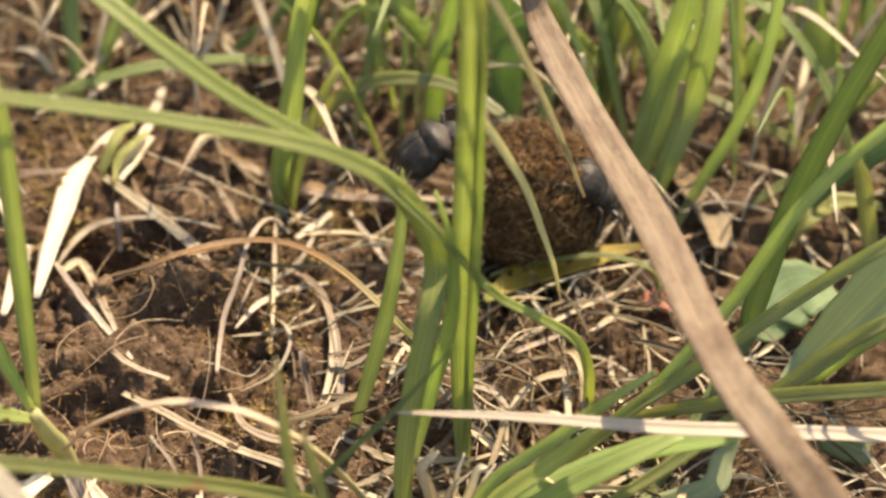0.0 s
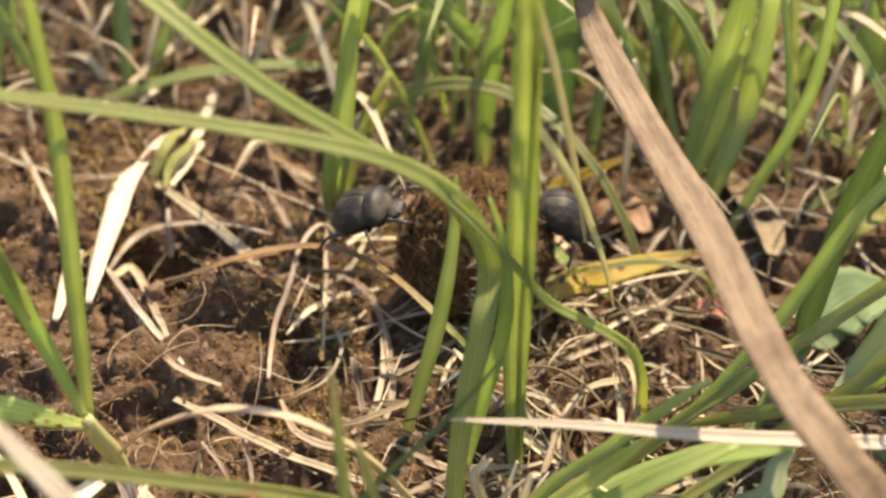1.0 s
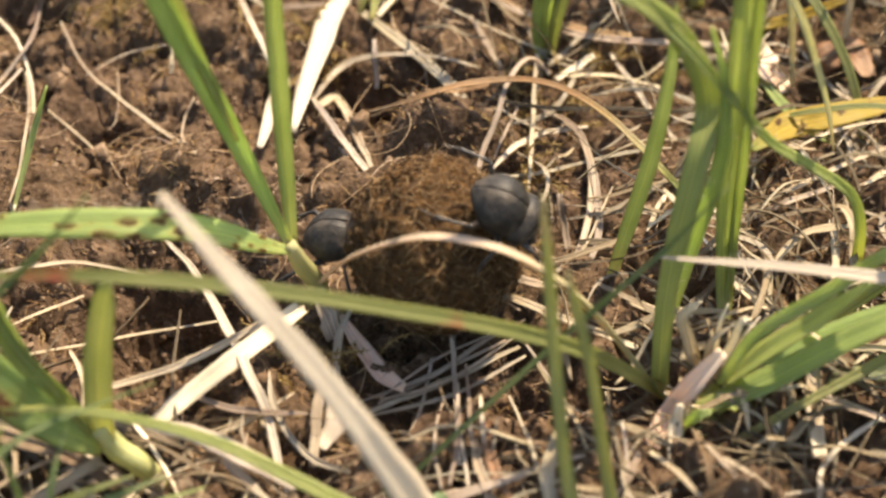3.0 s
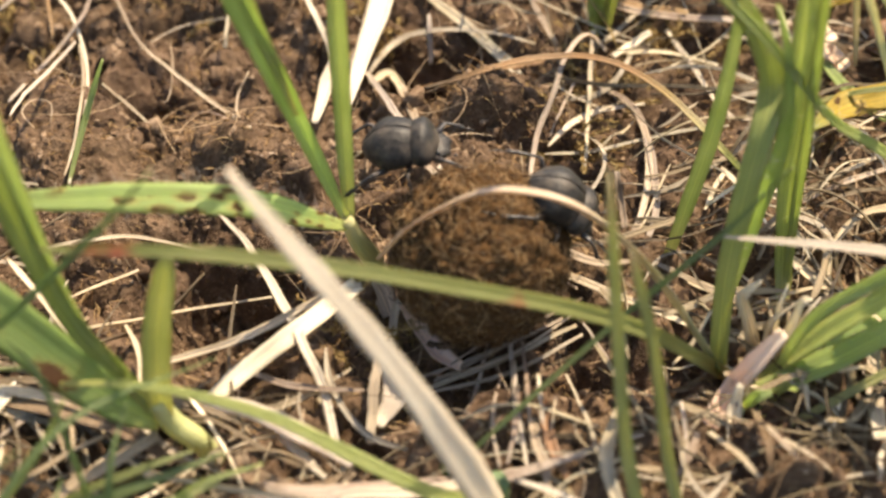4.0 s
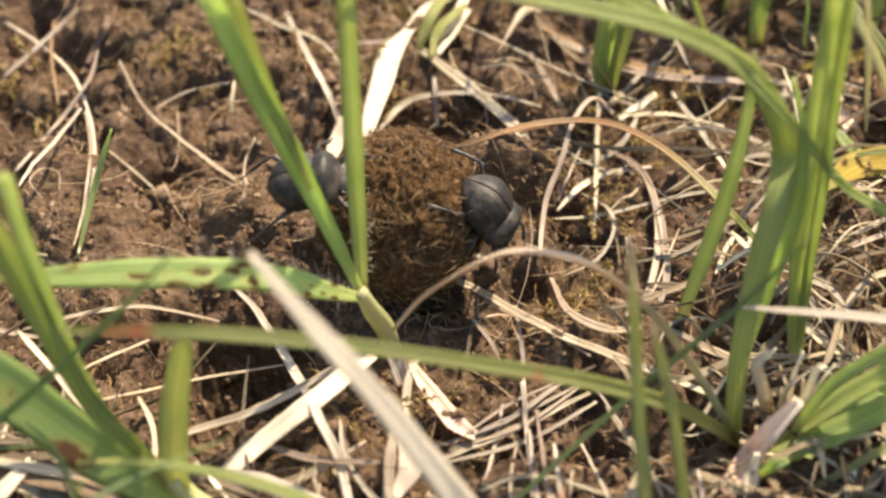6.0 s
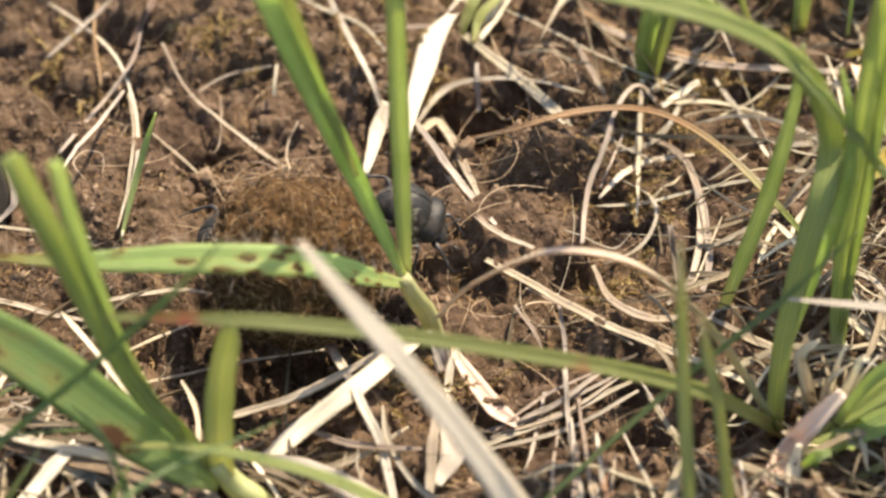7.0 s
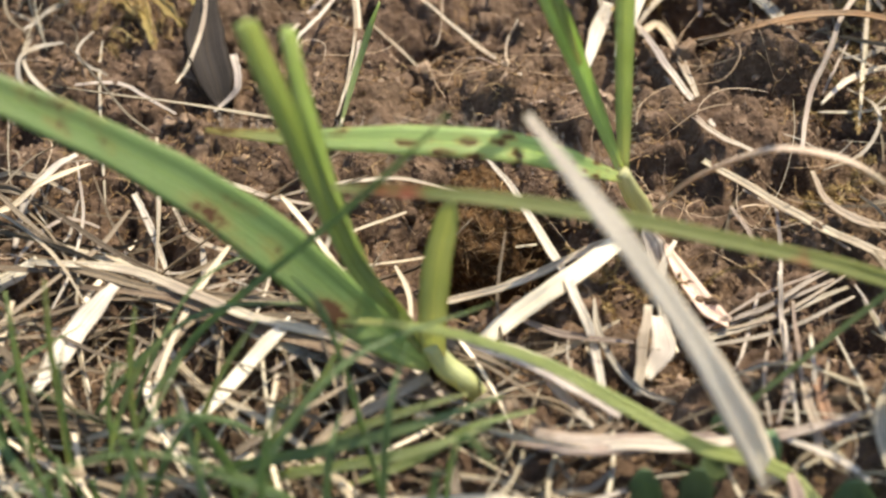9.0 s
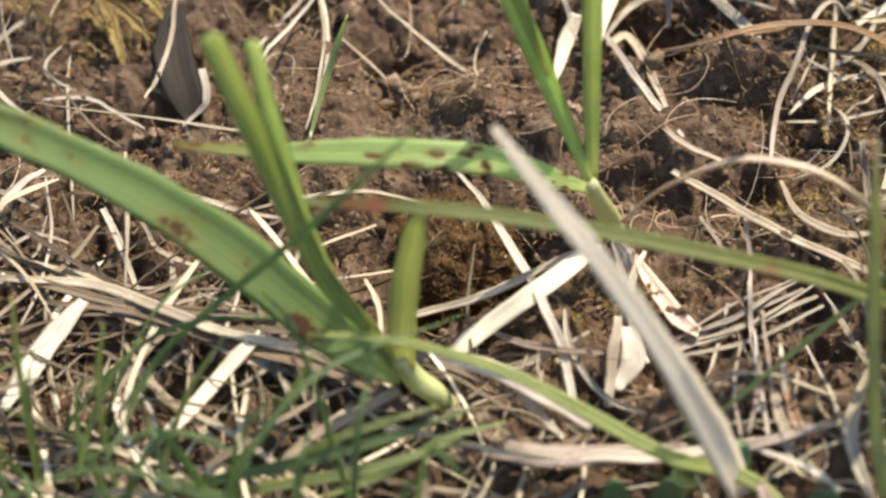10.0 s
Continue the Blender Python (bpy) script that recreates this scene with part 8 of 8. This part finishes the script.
PULLER_WAY = [
    (0, 21.7, 22.7, 17, 48, 15, 0),
    (0.5, 19.8, 23.6, 17, 45, 10, 1.2),
    (0.75, 11.71, 16.67, 17, 35, -10, 1.9),
    (1, 7.21, 12.71, 16, 32, -20, 2.5),
    (1.5, 6.52, 10.92, 19, 35, -15, 3.8),
    (2, -4.77, -9.9, 10, 15, 25, 5),
    (2.25, -6.5, -11.36, 12, 14, 20, 5),
    (2.5, -10.08, -15.25, 13, 14, 10, 5),
    (3, -19.03, -13.83, 9, 10, -5, 5),
    (3.2, -18.53, -15.53, 12, 12, 0, 5),
    (4.3, -18.4, -11.81, 18, 6, 0, 2.3),
    (4.5, -19.4, -12.09, 18, 4, 5, 1.8),
    (5, -21.4, -9.6, 18, 12, 30, 0.5),
    (5.2, -22.3, -7.0, 18, 12, 30, 0),
    (6.3, -32.79, -9.93, 20, 12, -14, 32),
    (6.5, -34.31, -10.06, 20, 12, -16, 31.2),
    (6.8, -41.23, -7.36, 16, 10, -12, 30),
    (7, -44.38, -9.02, 8, 5, -10, 21.1),
    (7.25, -46.8, -14.17, 2, 0, -5, 10),
    (7.5, -46, -13.5, -5, 0, 0, 0),
    (7.75, -47.5, -10, -8, 0, 0, 0),
    (8, -50.5, -7.03, -9, 0, 0, 0),
    (9, -54.44, -2.92, -9, 0, 0, 0),
    (10, -52.96, -4.01, -9, 0, 0, 0),
]
PUSHER_WAY = [
    (0, 42.25, 18.57, 14, -30, 0, 0),
    (0.5, 39.91, 17, 14, -30, 0, 1.7),
    (1, 31.79, 13.62, 14, -30, 0, 3.3),
    (1.5, 28.57, 11.14, 14, -35, 0, 5),
    (2, 14.38, -8.18, 18, -35, 5, 20),
    (2.25, 15.2, -9.81, 17, -38, 0, 20),
    (2.5, 12.01, -16.2, 13.4, -42, -12, 20),
    (3, -0.94, -20.02, 19, -40, 0, 20),
    (3.2, -2.56, -20.16, 20, -40, 0, 20),
    (4.3, -0.87, -16.66, 15, -40, 0, 5),
    (4.5, -2.2, -11.23, 15, -40, 0, 5),
    (5, -4.8, -9.64, 16, -40, -6, 5),
    (5.2, -5.4, -10.68, 16, -40, -6, 5),
    (6.3, -12.95, -4.9, 12, -55, -20, 10),
    (6.5, -14.3, -5.64, 12, -55, -20, 7.1),
    (6.8, -18.64, -1.1, 13, -45, -10, 2.9),
    (7, -24.25, -7.22, 11, -30, 0, 0),
    (7.25, -31.93, -6.23, 7, -25, 0, 0),
    (7.5, -33, -7, -3, -20, 10, 0),
    (8, -31.5, -4, -8, -10, 10, 0),
    (9, -33.61, -3.42, -8, -5, 10, 0),
    (10, -32.9, -4.79, -8, -5, 10, 0),
]
DROOP_SWING = [(0, 17), (0.5, 13), (1, 0), (1.5, -1), (2.5, -4), (10, -4)]
ARCH_LIFT = [(0, 0), (3.2, 0), (4.3, 13), (5.2, 16), (6.3, 12), (7.5, 9), (10, 8)]


def motions():
    # the ball rolls without slipping
    rows, turn, last, clock = [], Matrix.Identity(3), None, None
    fine = []
    for (t0, *a), (t1, *b) in zip(BALL_WAY, BALL_WAY[1:]):
        steps = max(1, round((t1 - t0) / 0.25))
        fine += [(t0 + (t1 - t0) * k / steps, Vector(a).lerp(Vector(b), k / steps)) for k in range(steps)]
    fine.append((BALL_WAY[-1][0], Vector(BALL_WAY[-1][1:])))
    for t, p in fine:
        if last is not None:
            step = p - last
            flat = Vector((step.x, step.y, 0))
            if flat.length > 1e-6:
                axis = Vector((0, 0, 1)).cross(flat.normalized())
                turn = Matrix.Rotation(min(flat.length / BALL_RADIUS, 1.3), 3, axis) @ turn
        last = p
        rows.append((t, Matrix.Translation(p * MM) @ turn.to_4x4()))
    walk(dung_ball, rows)
    for beetle, legs, way, swing in ((puller, puller_legs, PULLER_WAY, 13.0), (pusher, pusher_legs, PUSHER_WAY, 15.0)):
        walk(beetle, [(t, pose(x * MM, y * MM, z * MM, roll, -tilt, heading)) for t, x, y, z, tilt, heading, roll in way])
        for k, leg in enumerate(legs):
            hip = leg.location.copy()
            stride = []
            for n in range(51):
                t = n * 0.2
                slow = 1.0 if t < 7.6 else 0.25
                a = math.sin(t * 7.0 + k * 2.1) * swing * slow
                b = math.cos(t * 7.0 + k * 2.1) * swing * 0.6 * slow
                stride.append((t, pose(hip.x, hip.y, hip.z, b, 0, a)))
            walk(leg, stride)
    # the ball lifts the arched straw as it rolls under it
    foot = Vector((16.5, -26.7, -2.4)) * MM - tuft.location
    tip = Vector((-20.5, -26.2, 14.0)) * MM - tuft.location
    lifted = []
    for t, angle in ARCH_LIFT:
        turn = Matrix.Rotation(radians(angle), 4, tip - foot)
        lifted.append((t, Matrix.Translation(foot) @ turn @ Matrix.Translation(-foot)))
    walk(arched_straw, lifted)
    # the rolling ball pushes a drooping blade aside at first
    top = Vector((20.2, -22.0, 71.3)) * MM - tuft.location
    swung = []
    for t, angle in DROOP_SWING:
        turn = Matrix.Rotation(radians(angle), 4, Vector((0.0, -0.74, 0.67)))
        swung.append((t, Matrix.Translation(top) @ turn @ Matrix.Translation(-top)))
    walk(drooping_blade, swung)


motions()
